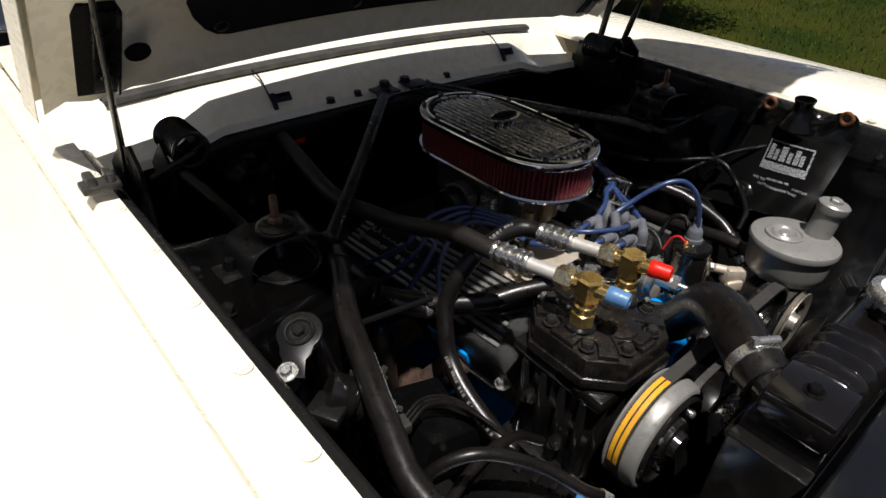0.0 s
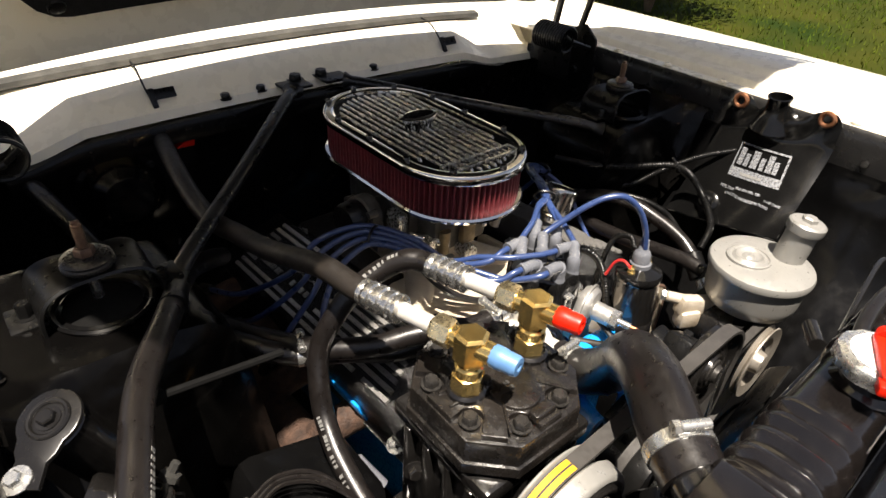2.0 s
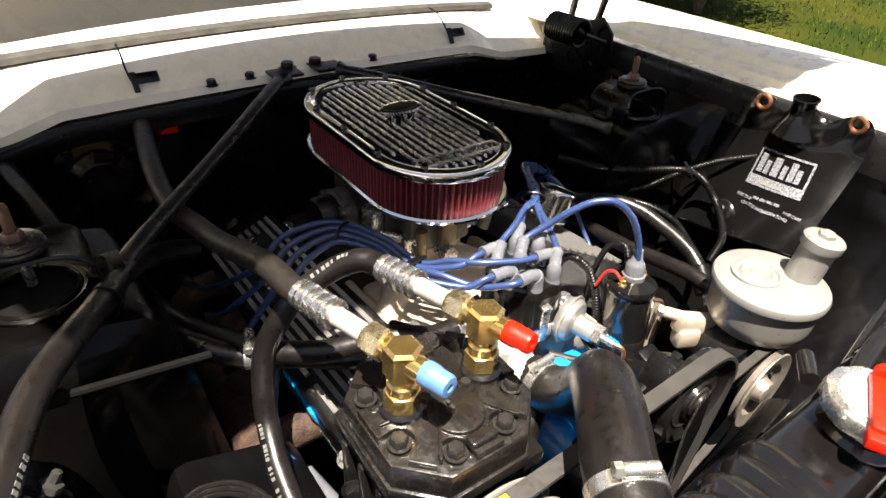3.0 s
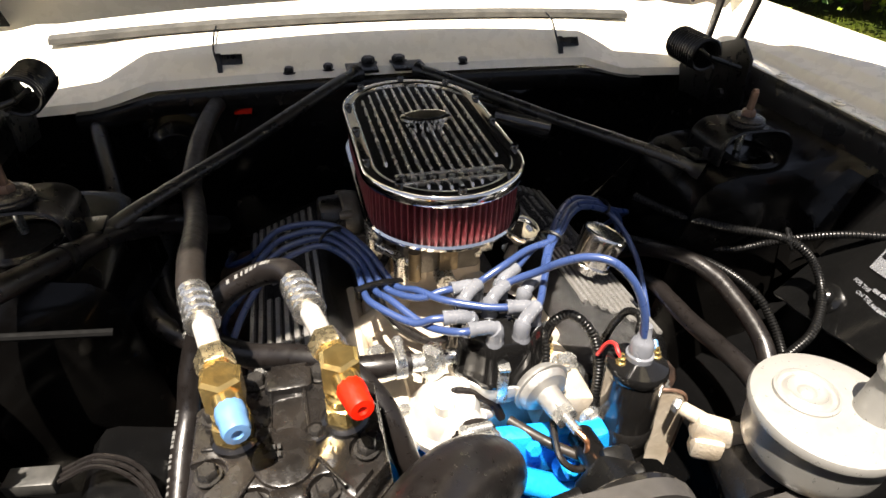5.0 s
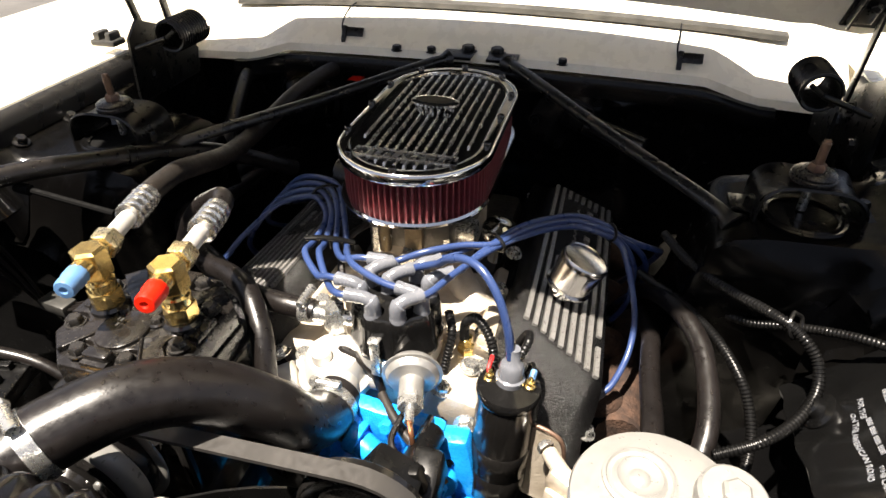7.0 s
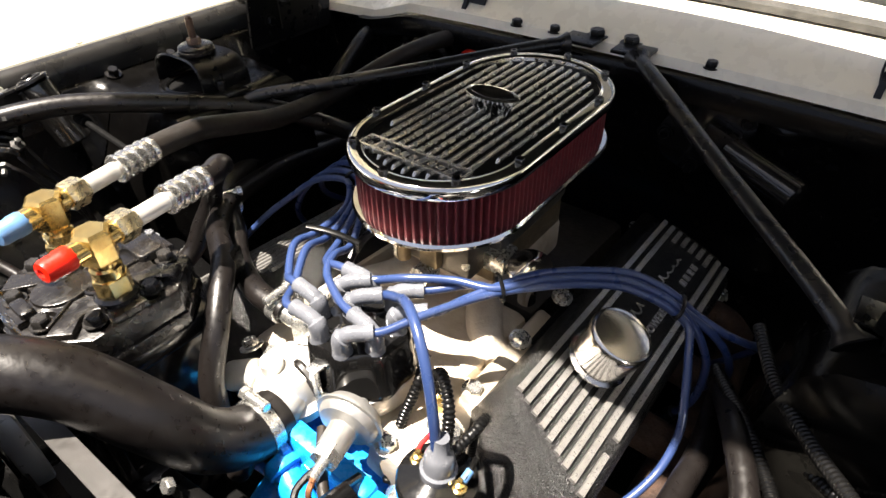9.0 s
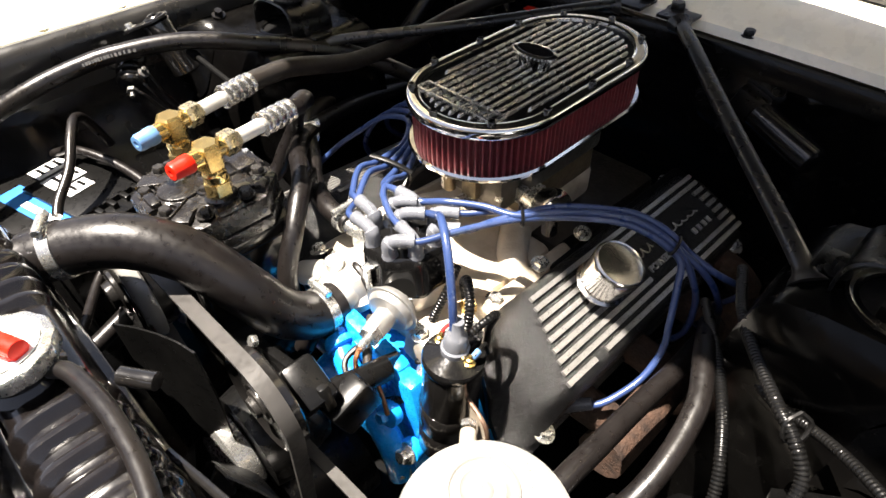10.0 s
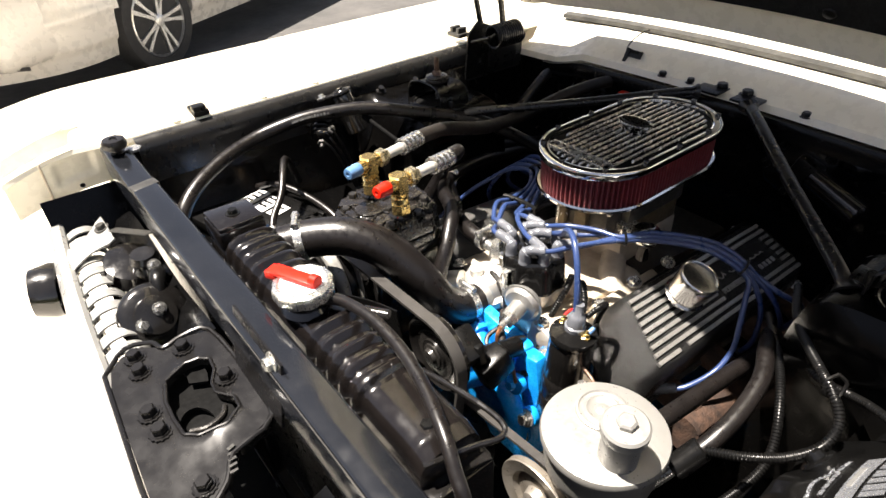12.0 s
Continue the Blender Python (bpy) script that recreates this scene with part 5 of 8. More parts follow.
for sgn, wire in ((1, BLUECAP), (-1, REDWIRE)):
    p = c1 + Vector((0.020 * sgn, 0.0, 0.002))
    bm = bmnew()
    lathe(bm, [(0.006, 0), (0.006, 0.002), (0.0042, 0.003), (0.0042, 0.007), (0.002, 0.008), (0.002, 0.012)], p, ca, 8)
    part("stud", bm, BRASS, coil, "small brass terminal")
    bm = bmnew()
    tube(bm, [p + Vector((0, 0, 0.004)), p + Vector((0.002 * sgn, 0.006, 0.010)), p + Vector((0.001 * sgn, 0.016, 0.012)), p + Vector((-0.003, 0.026, 0.004)), p + Vector((-0.006, 0.034, -0.02))], 0.0022, 8, 5)
    part("terminal_wire", bm, wire if sgn < 0 else SATIN, coil)
    if sgn > 0:
        bm = bmnew()
        rod(bm, p + Vector((0.001, 0.003, 0.007)), p + Vector((0.002, 0.012, 0.012)), 0.0034, n=10, bevel=0.0008)
        part("crimp", bm, BLUECAP, coil, "blue crimped connector")
bm = bmnew()
box(bm, (0.165, -0.215, 0.70), (0.06, 0.004, 0.06), Matrix.Rotation(radians(-35), 3, "Z"), 0.001)
lathe(bm, [(0.0309, 0.055), (0.0316, 0.057), (0.0316, 0.075), (0.0309, 0.077)], c0, ca, 32)
part("clamp_bracket", bm, GLOSS, coil)
# bracket beside the pump
brk = thing("pump_bracket", (0.2, -0.27, 0.66), "pale zinc plated pump bracket", "bracket")
bm = bmnew()
sheet(bm, [[Vector((0.182 + 0.040 * i / 8, -0.262 - 0.010 * i / 8, 0.762 - 0.012 * max(0.0, (i - 5) / 3) ** 2 - 0.115 * k / 8)) for i in range(9)] for k in range(9)], 0.003)
part("plate", bm, CAST, brk, "pale stained bracket plate")
bm = bmnew()
tube(bm, [(0.182, -0.264, 0.763), (0.206, -0.270, 0.762), (0.219, -0.273, 0.752), (0.223, -0.274, 0.72), (0.222, -0.274, 0.66)], 0.0024, 8, 5)
part("folded_edge", bm, RUSTY, brk, "brown rusty edge")
bm = bmnew()
rod(bm, (0.206, -0.284, 0.752), (0.226, -0.308, 0.748), 0.0080, 0.0088, 18, 0.002)
box(bm, (0.244, -0.318, 0.738), (0.074, 0.020, 0.030), Matrix.Rotation(radians(-26), 3, "Z") @ Matrix.Rotation(radians(10), 3, "Y"), 0.006)
box(bm, (0.226, -0.314, 0.722), (0.034, 0.024, 0.030), Matrix.Rotation(radians(-26), 3, "Z"), 0.007)
part("lug", bm, CAST, brk, "pale rust-stained cast lug")
bolts(brk, [(0.205, -0.283, 0.7525)], (-0.6, 0.77, 0.1), 0.0085, 0.007, ZINC, name="lug_bolt")

# ---- compressor ----
cmp = thing("air_conditioning_compressor", (-0.19, -0.30, 0.6), "black air conditioning compressor with brass fittings", "compressor")
CX, CY, CZ = -0.188, -0.317, 0.870


def octagon(hx, hy, cut):
    return [(-hx + cut, -hy), (hx - cut, -hy), (hx, -hy + cut), (hx, hy - cut), (hx - cut, hy), (-hx + cut, hy), (-hx, hy - cut), (-hx, -hy + cut)]


spin = Matrix.Rotation(radians(-1), 4, "Z")


def on_head(x, y, z=0.0):
    return spin @ Vector((x, y, 0)) + Vector((CX, CY, CZ + z))


bm = bmnew()
prism(bm, octagon(0.071, 0.072, 0.034), Matrix.Translation((CX, CY, 0.818)) @ spin, 0.005)
prism(bm, octagon(0.075, 0.076, 0.036), Matrix.Translation((CX, CY, 0.8235)) @ spin, 0.012, 0.002)
prism(bm, octagon(0.072, 0.073, 0.034), Matrix.Translation((CX, CY, 0.836)) @ spin, CZ - 0.836 - 0.0085, 0.003)
part("cylinder_head", bm, HEADCAST, cmp, "gloss black cast head")


def pocketed(hx, hy, cut, seats, r):
    """Octagon outline with a rounded pocket cut in round each bolt seat."""
    pts = []
    for k in range(240):
        a = 2 * math.pi * k / 240
        c, d = math.cos(a), math.sin(a)
        reach = min(hx / max(abs(c), 1e-6), hy / max(abs(d), 1e-6), (hx + hy - cut) / (abs(c) + abs(d)))
        for x, y in seats:
            along, off = x * c + y * d, abs(x * d - y * c)
            if along > 0 and off < r:
                reach = min(reach, along - math.sqrt(r * r - off * off))
        pts.append((reach * c, reach * d))
    return pts


SEATS = [(-0.025, -0.058), (0.025, -0.057), (0.057, -0.028), (0.056, 0.024), (0.027, 0.056), (-0.025, 0.057), (-0.057, 0.027), (-0.057, -0.027)]
bm = bmnew()
prism(bm, pocketed(0.070, 0.071, 0.034, SEATS, 0.0128), Matrix.Translation((CX, CY, CZ - 0.0095)) @ spin, 0.0075, 0.0018)
prism(bm, [(0.024 * math.cos(a), 0.026 * math.sin(a)) for a in (2 * math.pi * i / 28 for i in range(28))], Matrix.Translation(on_head(-0.002, -0.026, -0.004)), 0.0055, 0.002)
prism(bm, octagon(0.019, 0.012, 0.003), Matrix.Translation(on_head(0.002, 0.048, -0.004)) @ spin, 0.009, 0.003)
prism(bm, octagon(0.013, 0.006, 0.002), Matrix.Translation(on_head(-0.001, -0.060, -0.004)) @ spin, 0.008, 0.0025)
part("raised_plate", bm, HEADCAST, cmp, "oily cast top plate with bolt pockets")
for x, y, ang, ln in ((-0.031, -0.046, 56, 0.034), (0.030, -0.044, 122, 0.034), (0.046, -0.010, 8, 0.032), (-0.046, -0.008, -6, 0.034), (-0.013, 0.014, 88, 0.046), (0.015, 0.014, 92, 0.046), (-0.044, 0.010, -6, 0.034), (0.044, 0.008, 8, 0.034)):
    bm = bmnew()
    box(bm, on_head(x, y, -0.0012), (ln, 0.0032, 0.0036), Matrix.Rotation(radians(ang), 3, "Z"), 0.0012)
    part("head_rib", bm, HEADCAST, cmp)
bolts(cmp, [on_head(x, y, -0.0055) for x, y in SEATS], (0, 0, 1), 0.0078, 0.0070, BOLTGREY, 0.0100, name="head_bolt")
for x, y in ((-0.017, -0.004), (0.021, -0.008)):
    bm = bmnew()
    lathe(bm, [(0.0095, 0.0), (0.0095, 0.003), (0.0078, 0.0045), (0.0070, 0.0025), (0.0, 0.0025)], on_head(x, y, -0.003), n=20)
    part("bolt_boss", bm, HEADCAST, cmp)
bolts(cmp, [on_head(-0.017, -0.004, -0.001), on_head(0.021, -0.008, -0.001)], (0, 0, 1), 0.0052, 0.0055, BOLTGREY, name="centre_bolt")
bolts(cmp, [on_head(-0.023, 0.068, -0.012)], (0, 0, 1), 0.0058, 0.007, ZINC, 0.0085, name="bracket_bolt")
for a_, b_ in (((0.044, 0.0), 0.0185), ((-0.038, 0.0), 0.0185)):
    bm = bmnew()
    lathe(bm, [(b_, 0), (b_, 0.009), (b_ - 0.003, 0.0115)], on_head(*a_, -0.007), n=24)
    part("port_boss", bm, GLOSS, cmp)
for k in range(4):
    bm = bmnew()
    box(bm, on_head(-0.010 + 0.004 * (k % 2), -0.020 - 0.0065 * (k // 2), 0.0055), (0.0026, 0.0042, 0.0010), None)
    part("cast_mark", bm, GREYMARK, cmp, "raised casting mark")
bm = bmnew()
box(bm, (CX, CY, 0.735), (0.126, 0.122, 0.165), spin.to_3x3(), 0.012)
box(bm, (CX, CY, 0.806), (0.140, 0.140, 0.022), spin.to_3x3(), 0.006)
part("cylinder_block", bm, GLOSS, cmp)
for k in range(4):
    bm = bmnew()
    box(bm, (CX - 0.054 + 0.036 * k, CY - 0.062, 0.735), (0.010, 0.012, 0.13), None, 0.003)
    part("front_rib", bm, GLOSS, cmp)
    bm = bmnew()
    box(bm, (CX - 0.066, CY - 0.045 + 0.03 * k, 0.735), (0.012, 0.010, 0.13), None, 0.003)
    part("side_rib", bm, GLOSS, cmp)
bm = bmnew()
box(bm, (CX - 0.005, CY + 0.0, 0.63), (0.17, 0.14, 0.08), None, 0.02)
part("crankcase", bm, GLOSS, cmp)
bolts(cmp, [(CX - 0.02, CY - 0.066, 0.70), (CX + 0.03, CY - 0.066, 0.77), (CX - 0.072, CY - 0.02, 0.71), (CX - 0.072, CY + 0.03, 0.75), (CX - 0.05, CY - 0.068, 0.66)], (-0.4, -1, 0.2), 0.008, 0.008, GLOSS, 0.011, name="case_bolt")


def port(cx, cy, d, cap_mat, cap_label):
    d = Vector(d).normalized()
    bm = bmnew()
    lathe(bm, [(0.0135, 0), (0.0155, 0.002), (0.0155, 0.018), (0.0125, 0.020)], (cx, cy, CZ + 0.003), n=6)
    part("flare_nut", bm, BRASS, cmp, "brass flare nut")
    bm = bmnew()
    lathe(bm, [(0.0128, 0.018), (0.0132, 0.022), (0.0132, 0.028), (0.011, 0.030), (0.011, 0.042)], (cx, cy, CZ + 0.003), n=24)
    e = Vector((cx, cy, CZ + 0.055))
    lathe(bm, [(0.012, -0.019), (0.0158, -0.015), (0.0158, 0.011), (0.0125, 0.0135)], e, (0, 0, 1), 6)
    rod(bm, e - d * 0.024, e + d * 0.02, 0.0100, n=20)
    part("elbow", bm, BRASS, cmp, "brass service elbow")
    bm = bmnew()
    lathe(bm, [(0.0130, 0.019), (0.0142, 0.021), (0.0142, 0.036), (0.0112, 0.040)], e, d, 6)
    part("line_nut", bm, BRASSPALE, cmp, "pale brass line nut")
    bm = bmnew()
    lathe(bm, [(0.0100, 0.022), (0.0106, 0.024), (0.0106, 0.032), (0.0098, 0.034), (0.0098, 0.044), (0.0086, 0.047), (0.004, 0.0475), (0.002, 0.0455)], e, -d, 12)
    part("dust_cap", bm, cap_mat, cmp, cap_label)
    return e, d


RED = port(-0.144, -0.317, (-0.22, 0.97, -0.07), REDCAP, "bright red plastic dust cap")
BLU = port(-0.226, -0.317, (-0.24, 0.97, -0.03), BLUECAP, "light blue plastic dust cap")


def ac_hose(e, d, pts, label, r, mat):
    h = thing("air_conditioning_hose", e, label, "hose", "air conditioning hoses")
    bm = bmnew()
    lathe(bm, [(0.0085, 0.038), (0.0085, 0.084)], e, d, 20)
    part("pipe", bm, ALLOY, h, "bare alloy pipe end")
    bm = bmnew()
    prof = [(0.0090, 0.075), (0.0142, 0.0765), (0.0150, 0.079), (0.0142, 0.082), (0.0118, 0.0835)]
    for k in range(3):
        b = 0.085 + 0.0115 * k
        prof += [(0.0120, b), (0.0142, b + 0.0015), (0.0148, b + 0.0045), (0.0142, b + 0.0075), (0.0122, b + 0.0090)]
    prof += [(0.0138, 0.120), (0.0138, 0.123), (0.0112, 0.124)]
    lathe(bm, prof, e, d, 12)
    part("ferrule", bm, FERRULE, h, "crimped zinc ferrule")
    bm = bmnew()
    tube(bm, [e + d * 0.112, e + d * 0.135, *pts], r, 16, 8)
    part("rubber_hose", bm, mat, h)
    return h


ac_hose(*BLU, [(-0.262, -0.140, 0.918), (-0.266, -0.095, 0.905), (-0.273, -0.030, 0.885), (-0.281, 0.034, 0.876), (-0.289, 0.085, 0.871), (-0.290, 0.14, 0.874), (-0.284, 0.21, 0.884), (-0.272, 0.29, 0.889), (-0.262, 0.345, 0.886)], "brown-black weathered suction hose with a zinc ferrule", 0.0125, OLDRUBBER)
ac_hose(*RED, [(-0.183, -0.172, 0.914), (-0.203, -0.156, 0.901), (-0.234, -0.146, 0.880), (-0.258, -0.142, 0.852), (-0.277, -0.140, 0.818), (-0.289, -0.155, 0.785), (-0.296, -0.175, 0.752), (-0.304, -0.222, 0.726), (-0.305, -0.30, 0.70), (-0.29, -0.39, 0.68), (-0.26, -0.50, 0.66), (-0.24, -0.60, 0.65)], "black discharge hose looping down beside the compressor", 0.0118, RUBBER)
# clutch pulley
PULLEY = (-0.200, -0.431, 0.772)
bm = bmnew()
lathe(bm, [(0.03, -0.03), (0.055, -0.026), (0.063, -0.021), (0.063, -0.004), (0.05, -0.002)], PULLEY, (0, -1, 0), 56)
pulley = part("pulley_groove", bm, LATCHBLACK, cmp, "dark grooved pulley body")
bm = bmnew()
lathe(bm, [(0.058, -0.0255), (0.0700, -0.0255), (0.0712, -0.0245), (0.0712, -0.0230), (0.0690, -0.0215), (0.058, -0.0215)], PULLEY, (0, -1, 0), 64)
part("back_rim", bm, SILVER, pulley, "thin bright back rim")
bm = bmnew()
lathe(bm, [(0.058, -0.004), (0.0690, -0.004), (0.0712, -0.002), (0.0708, 0.004), (0.0690, 0.0125), (0.0665, 0.0150), (0.0630, 0.0155), (0.0615, 0.010), (0.0600, 0.004)], PULLEY, (0, -1, 0), 64)
part("front_rim", bm, SILVER, pulley, "bare silver front rim of the pulley")
bm = bmnew()
lathe(bm, [(0.0585, 0.004), (0.0590, 0.017), (0.0570, 0.0195), (0.054, 0.0195), (0.052, 0.016), (0.030, 0.015), (0.028, 0.021), (0.018, 0.022), (0.016, 0.030), (0.0, 0.030)], PULLEY, (0, -1, 0), 48)
plate = part("clutch_plate", bm, GLOSS, cmp, "black clutch face")
for k in range(3):
    a = 0.4 + 2 * math.pi * k / 3
    bm = bmnew()
    lathe(bm, [(0.005, 0), (0.005, 0.003), (0.003, 0.0045)], Vector(PULLEY) + Vector((0.042 * math.cos(a), -0.0155, 0.042 * math.sin(a))), (0, -1, 0), 12)
    part("rivet", bm, ZINC, plate)

# ---- idler, belts, fan ----
idler = thing("idler_pulley", (0.066, -0.411, 0.79), "black flat idler pulley with a worn grey hub", "pulley")
bm = bmnew()
lathe(bm, [(0.02, -0.012), (0.052, -0.010), (0.054, -0.008), (0.054, 0.010), (0.051, 0.012), (0.047, 0.008), (0.036, 0.006), (0.034, 0.003), (0.024, 0.003), (0.022, 0.010), (0.01, 0.010)], (0.066, -0.411, 0.794), (0, -1, 0), 44)
part("wheel", bm, GLOSS, idler)
bm = bmnew()
lathe(bm, [(0.017, 0.004), (0.017, 0.012), (0.012, 0.013), (0.010, 0.018), (0.004, 0.019)], (0.066, -0.411, 0.794), (0, -1, 0), 24)
lathe(bm, [(0.0335, 0.003), (0.0335, 0.0065), (0.0355, 0.0075), (0.0365, 0.0065)], (0.066, -0.411, 0.794), (0, -1, 0), 40)
part("hub", bm, BOLTGREY, idler, "worn grey hub, bolt and bearing ring")
bm = bmnew()
box(bm, (0.075, -0.375, 0.785), (0.05, 0.035, 0.045), Matrix.Rotation(radians(30), 3, "Y"), 0.006)
box(bm, (0.03, -0.37, 0.765), (0.16, 0.012, 0.028), Matrix.Rotation(radians(-18), 3, "Y"), 0.003)
rod(bm, (0.085, -0.36, 0.765), (0.09, -0.29, 0.745), 0.014, n=16)
box(bm, (0.10, -0.345, 0.75), (0.03, 0.05, 0.05), Matrix.Rotation(radians(20), 3, "X"), 0.006)
part("arm", bm, SATIN, idler)
bolts(idler, [(-0.01, -0.38, 0.785), (0.04, -0.378, 0.77)], (0, -1, 0.6), 0.007, 0.006, ZINC)


def belt_loop(name, circles, y, width, label):
    """A belt round pulleys given as (x, z, radius), in order, anticlockwise."""
    pts = []
    n = len(circles)
    for i in range(n):
        x, z, r = circles[i]
        (px, pz, pr), (nx, nz, nr) = circles[i - 1], circles[(i + 1) % n]

        def tangent(ax_, az, ar, bx, bz, b_r):
            d = math.hypot(bx - ax_, bz - az)
            return math.atan2(bz - az, bx - ax_) - math.pi / 2 + math.asin(max(-1, min(1, (b_r - ar) / d))) * -1
        a0 = tangent(px, pz, pr, x, z, r)
        a1 = tangent(x, z, r, nx, nz, nr)
        while a1 < a0:
            a1 += 2 * math.pi
        if a1 - a0 > 2 * math.pi * 0.98:
            a1 -= 2 * math.pi
        for k in range(9):
            a = a0 + (a1 - a0) * k / 8
            pts.append((x + r * math.cos(a), z + r * math.sin(a)))
    bm = bmnew()
    loops = []
    m = len(pts)
    for i, (x, z) in enumerate(pts):
        (ax_, az), (bx, bz) = pts[i - 1], pts[(i + 1) % m]
        t = Vector((bx - ax_, bz - az))
        t = t.normalized() if t.length else Vector((1, 0))
        nx, nz = t.y, -t.x
        loops.append([Vector((x + nx * o, y + w, z + nz * o)) for w, o in ((-width / 2, 0.0), (width / 2, 0.0), (width / 2, 0.004), (-width / 2, 0.004))])
    rings(bm, loops + [loops[0]], True, False, False)
    bmesh.ops.remove_doubles(bm, verts=bm.verts, dist=1e-6)
    return solo(name, bm, BELT, label, "belt", "drive belts")


belt_loop("drive_belt", [(0.066, 0.794, 0.054), (PULLEY[0], PULLEY[2], 0.0645), (0.0, 0.50, 0.075)], -0.418, 0.0155, "dark grey ribbed drive belt with yellow paint marks")
drive = bpy.data.objects["drive_belt"]
for (cx, cz, r), a0, a1 in (((PULLEY[0], PULLEY[2], 0.0689), 62, 190),):
    for off in (-0.0036, 0.0036):
        bm = bmnew()
        sheet(bm, [[Vector((cx + r * math.cos(a), -0.418 + off + w, cz + r * math.sin(a))) for a in (radians(a0 + (a1 - a0) * i / 24) for i in range(25))] for w in (-0.0026, 0.0026)], 0.0005)
        part("paint_stripe", bm, YELLOWPAINT, drive, "worn yellow paint stripe")
belt_loop("drive_belt", [(0.256, 0.693, 0.052), (0.0, 0.655, 0.060), (0.0, 0.50, 0.07)], -0.40, 0.011, "dark V-belt to the steering pump")
crank = thing("crank_pulley", (0, -0.40, 0.5), "black crankshaft pulley behind the fan", "pulley")
bm = bmnew()
lathe(bm, [(0.02, -0.10), (0.07, -0.09), (0.075, 0.02), (0.07, 0.025), (0.02, 0.03)], (0, -0.40, 0.50), (0, -1, 0), 36)
part("wheel", bm, SATIN, crank)
wp = thing("water_pump_pulley", (0, -0.38, 0.655), "black water pump pulley", "pulley")
bm = bmnew()
lathe(bm, [(0.03, -0.06), (0.05, -0.05), (0.06, 0.0), (0.064, 0.01), (0.06, 0.03), (0.03, 0.035)], (0, -0.40, 0.655), (0, -1, 0), 36)
part("wheel", bm, SATIN, wp)
fan = thing("cooling_fan", (0, -0.455, 0.655), "dark engine cooling fan behind the radiator", "fan")
bm = bmnew()
lathe(bm, [(0.02, -0.03), (0.045, -0.02), (0.05, 0.0), (0.03, 0.012), (0.01, 0.014)], (0, -0.455, 0.655), (0, -1, 0), 28)
part("hub", bm, ZINC, fan)
for k in range(6):
    a = radians(38 + 60 * k)
    d = Vector((math.cos(a), 0, math.sin(a)))
    t = Vector((-math.sin(a), 0, math.cos(a)))
    bm = bmnew()
    rows = []
    for i in range(9):
        r = 0.04 + 0.155 * i / 8
        w = 0.024 + 0.028 * min(1.0, i / 5)
        rows.append([Vector((0, -0.455, 0.655)) + d * r + t * (w * q) + Vector((0, -1, 0)) * (0.018 * q + 0.006 * q * q) for q in (-1, -0.5, 0, 0.5, 1)])
    sheet(bm, rows, 0.002)
    part("blade", bm, SATIN, fan)

# ---- power steering pump ----
ps = thing("power_steering_pump", (0.275, -0.335, 0.7), "silver painted power steering pump reservoir", "pump")
PC = Vector((0.296, -0.361, 0.018))
bm = bmnew()
lathe(bm, [(0.030, 0.731), (0.050, 0.7325), (0.0575, 0.736), (0.0615, 0.743), (0.0635, 0.755), (0.0655, 0.79), (0.0655, 0.795)], PC, n=56)
part("reservoir_can", bm, SILVER, ps)
bm = bmnew()
lathe(bm, [(0.067, 0.788), (0.0695, 0.790), (0.0702, 0.796), (0.0685, 0.800), (0.064, 0.8015), (0.056, 0.804), (0.045, 0.806), (0.030, 0.806)], PC, n=64)
lathe(bm, [(0.030, 0.804), (0.0295, 0.8085), (0.027, 0.8095), (0.0255, 0.8075), (0.022, 0.807), (0.018, 0.8105), (0.015, 0.808), (0.009, 0.8078), (0.007, 0.810), (0.003, 0.811)], PC + Vector((-0.016, 0.014, 0)), n=40)
part("lid", bm, SILVER, ps)
bm = bmnew()
nb, nt = Vector((0.327, -0.380, 0.812)), Vector((0.332, -0.385, 0.874))
rod(bm, nb, nt, 0.0205, n=32)
neck = part("filler_neck", bm, SILVER, ps)
bm = bmnew()
na = (nt - nb).normalized()
lathe(bm, [(0.0235, -0.006), (0.0245, -0.003), (0.0245, 0.006), (0.022, 0.0085), (0.012, 0.009)], nt, na, 32)
lathe(bm, [(0.0105, 0.008), (0.0105, 0.014), (0.008, 0.016)], nt, na, 6)
part("cap", bm, SILVER, neck, "silver filler cap with a hexagonal top")
bm = bmnew()
lathe(bm, [(0.012, -0.03), (0.02, -0.012), (0.05, -0.007), (0.057, -0.004), (0.051, 0.000), (0.057, 0.004), (0.0562, 0.006), (0.040, 0.003), (0.036, -0.003), (0.018, -0.001), (0.015, 0.010), (0.008, 0.012)], (0.256, -0.414, 0.693), (0, -1, 0), 44)
part("pulley", bm, material("worn_steel", (0.36, 0.33, 0.29), 0.38, 0.6, (0.24, 0.21, 0.17), 40, 0.5, 0.2, 300), ps, "worn dull steel pulley")
bm = bmnew()
rod(bm, (0.258, -0.405, 0.693), (0.266, -0.385, 0.698), 0.024, 0.034)
rod(bm, (0.266, -0.388, 0.700), (0.285, -0.305, 0.705), 0.048, 0.045)
part("pump_body", bm, LATCHBLACK, ps, "dark pump body below the reservoir")


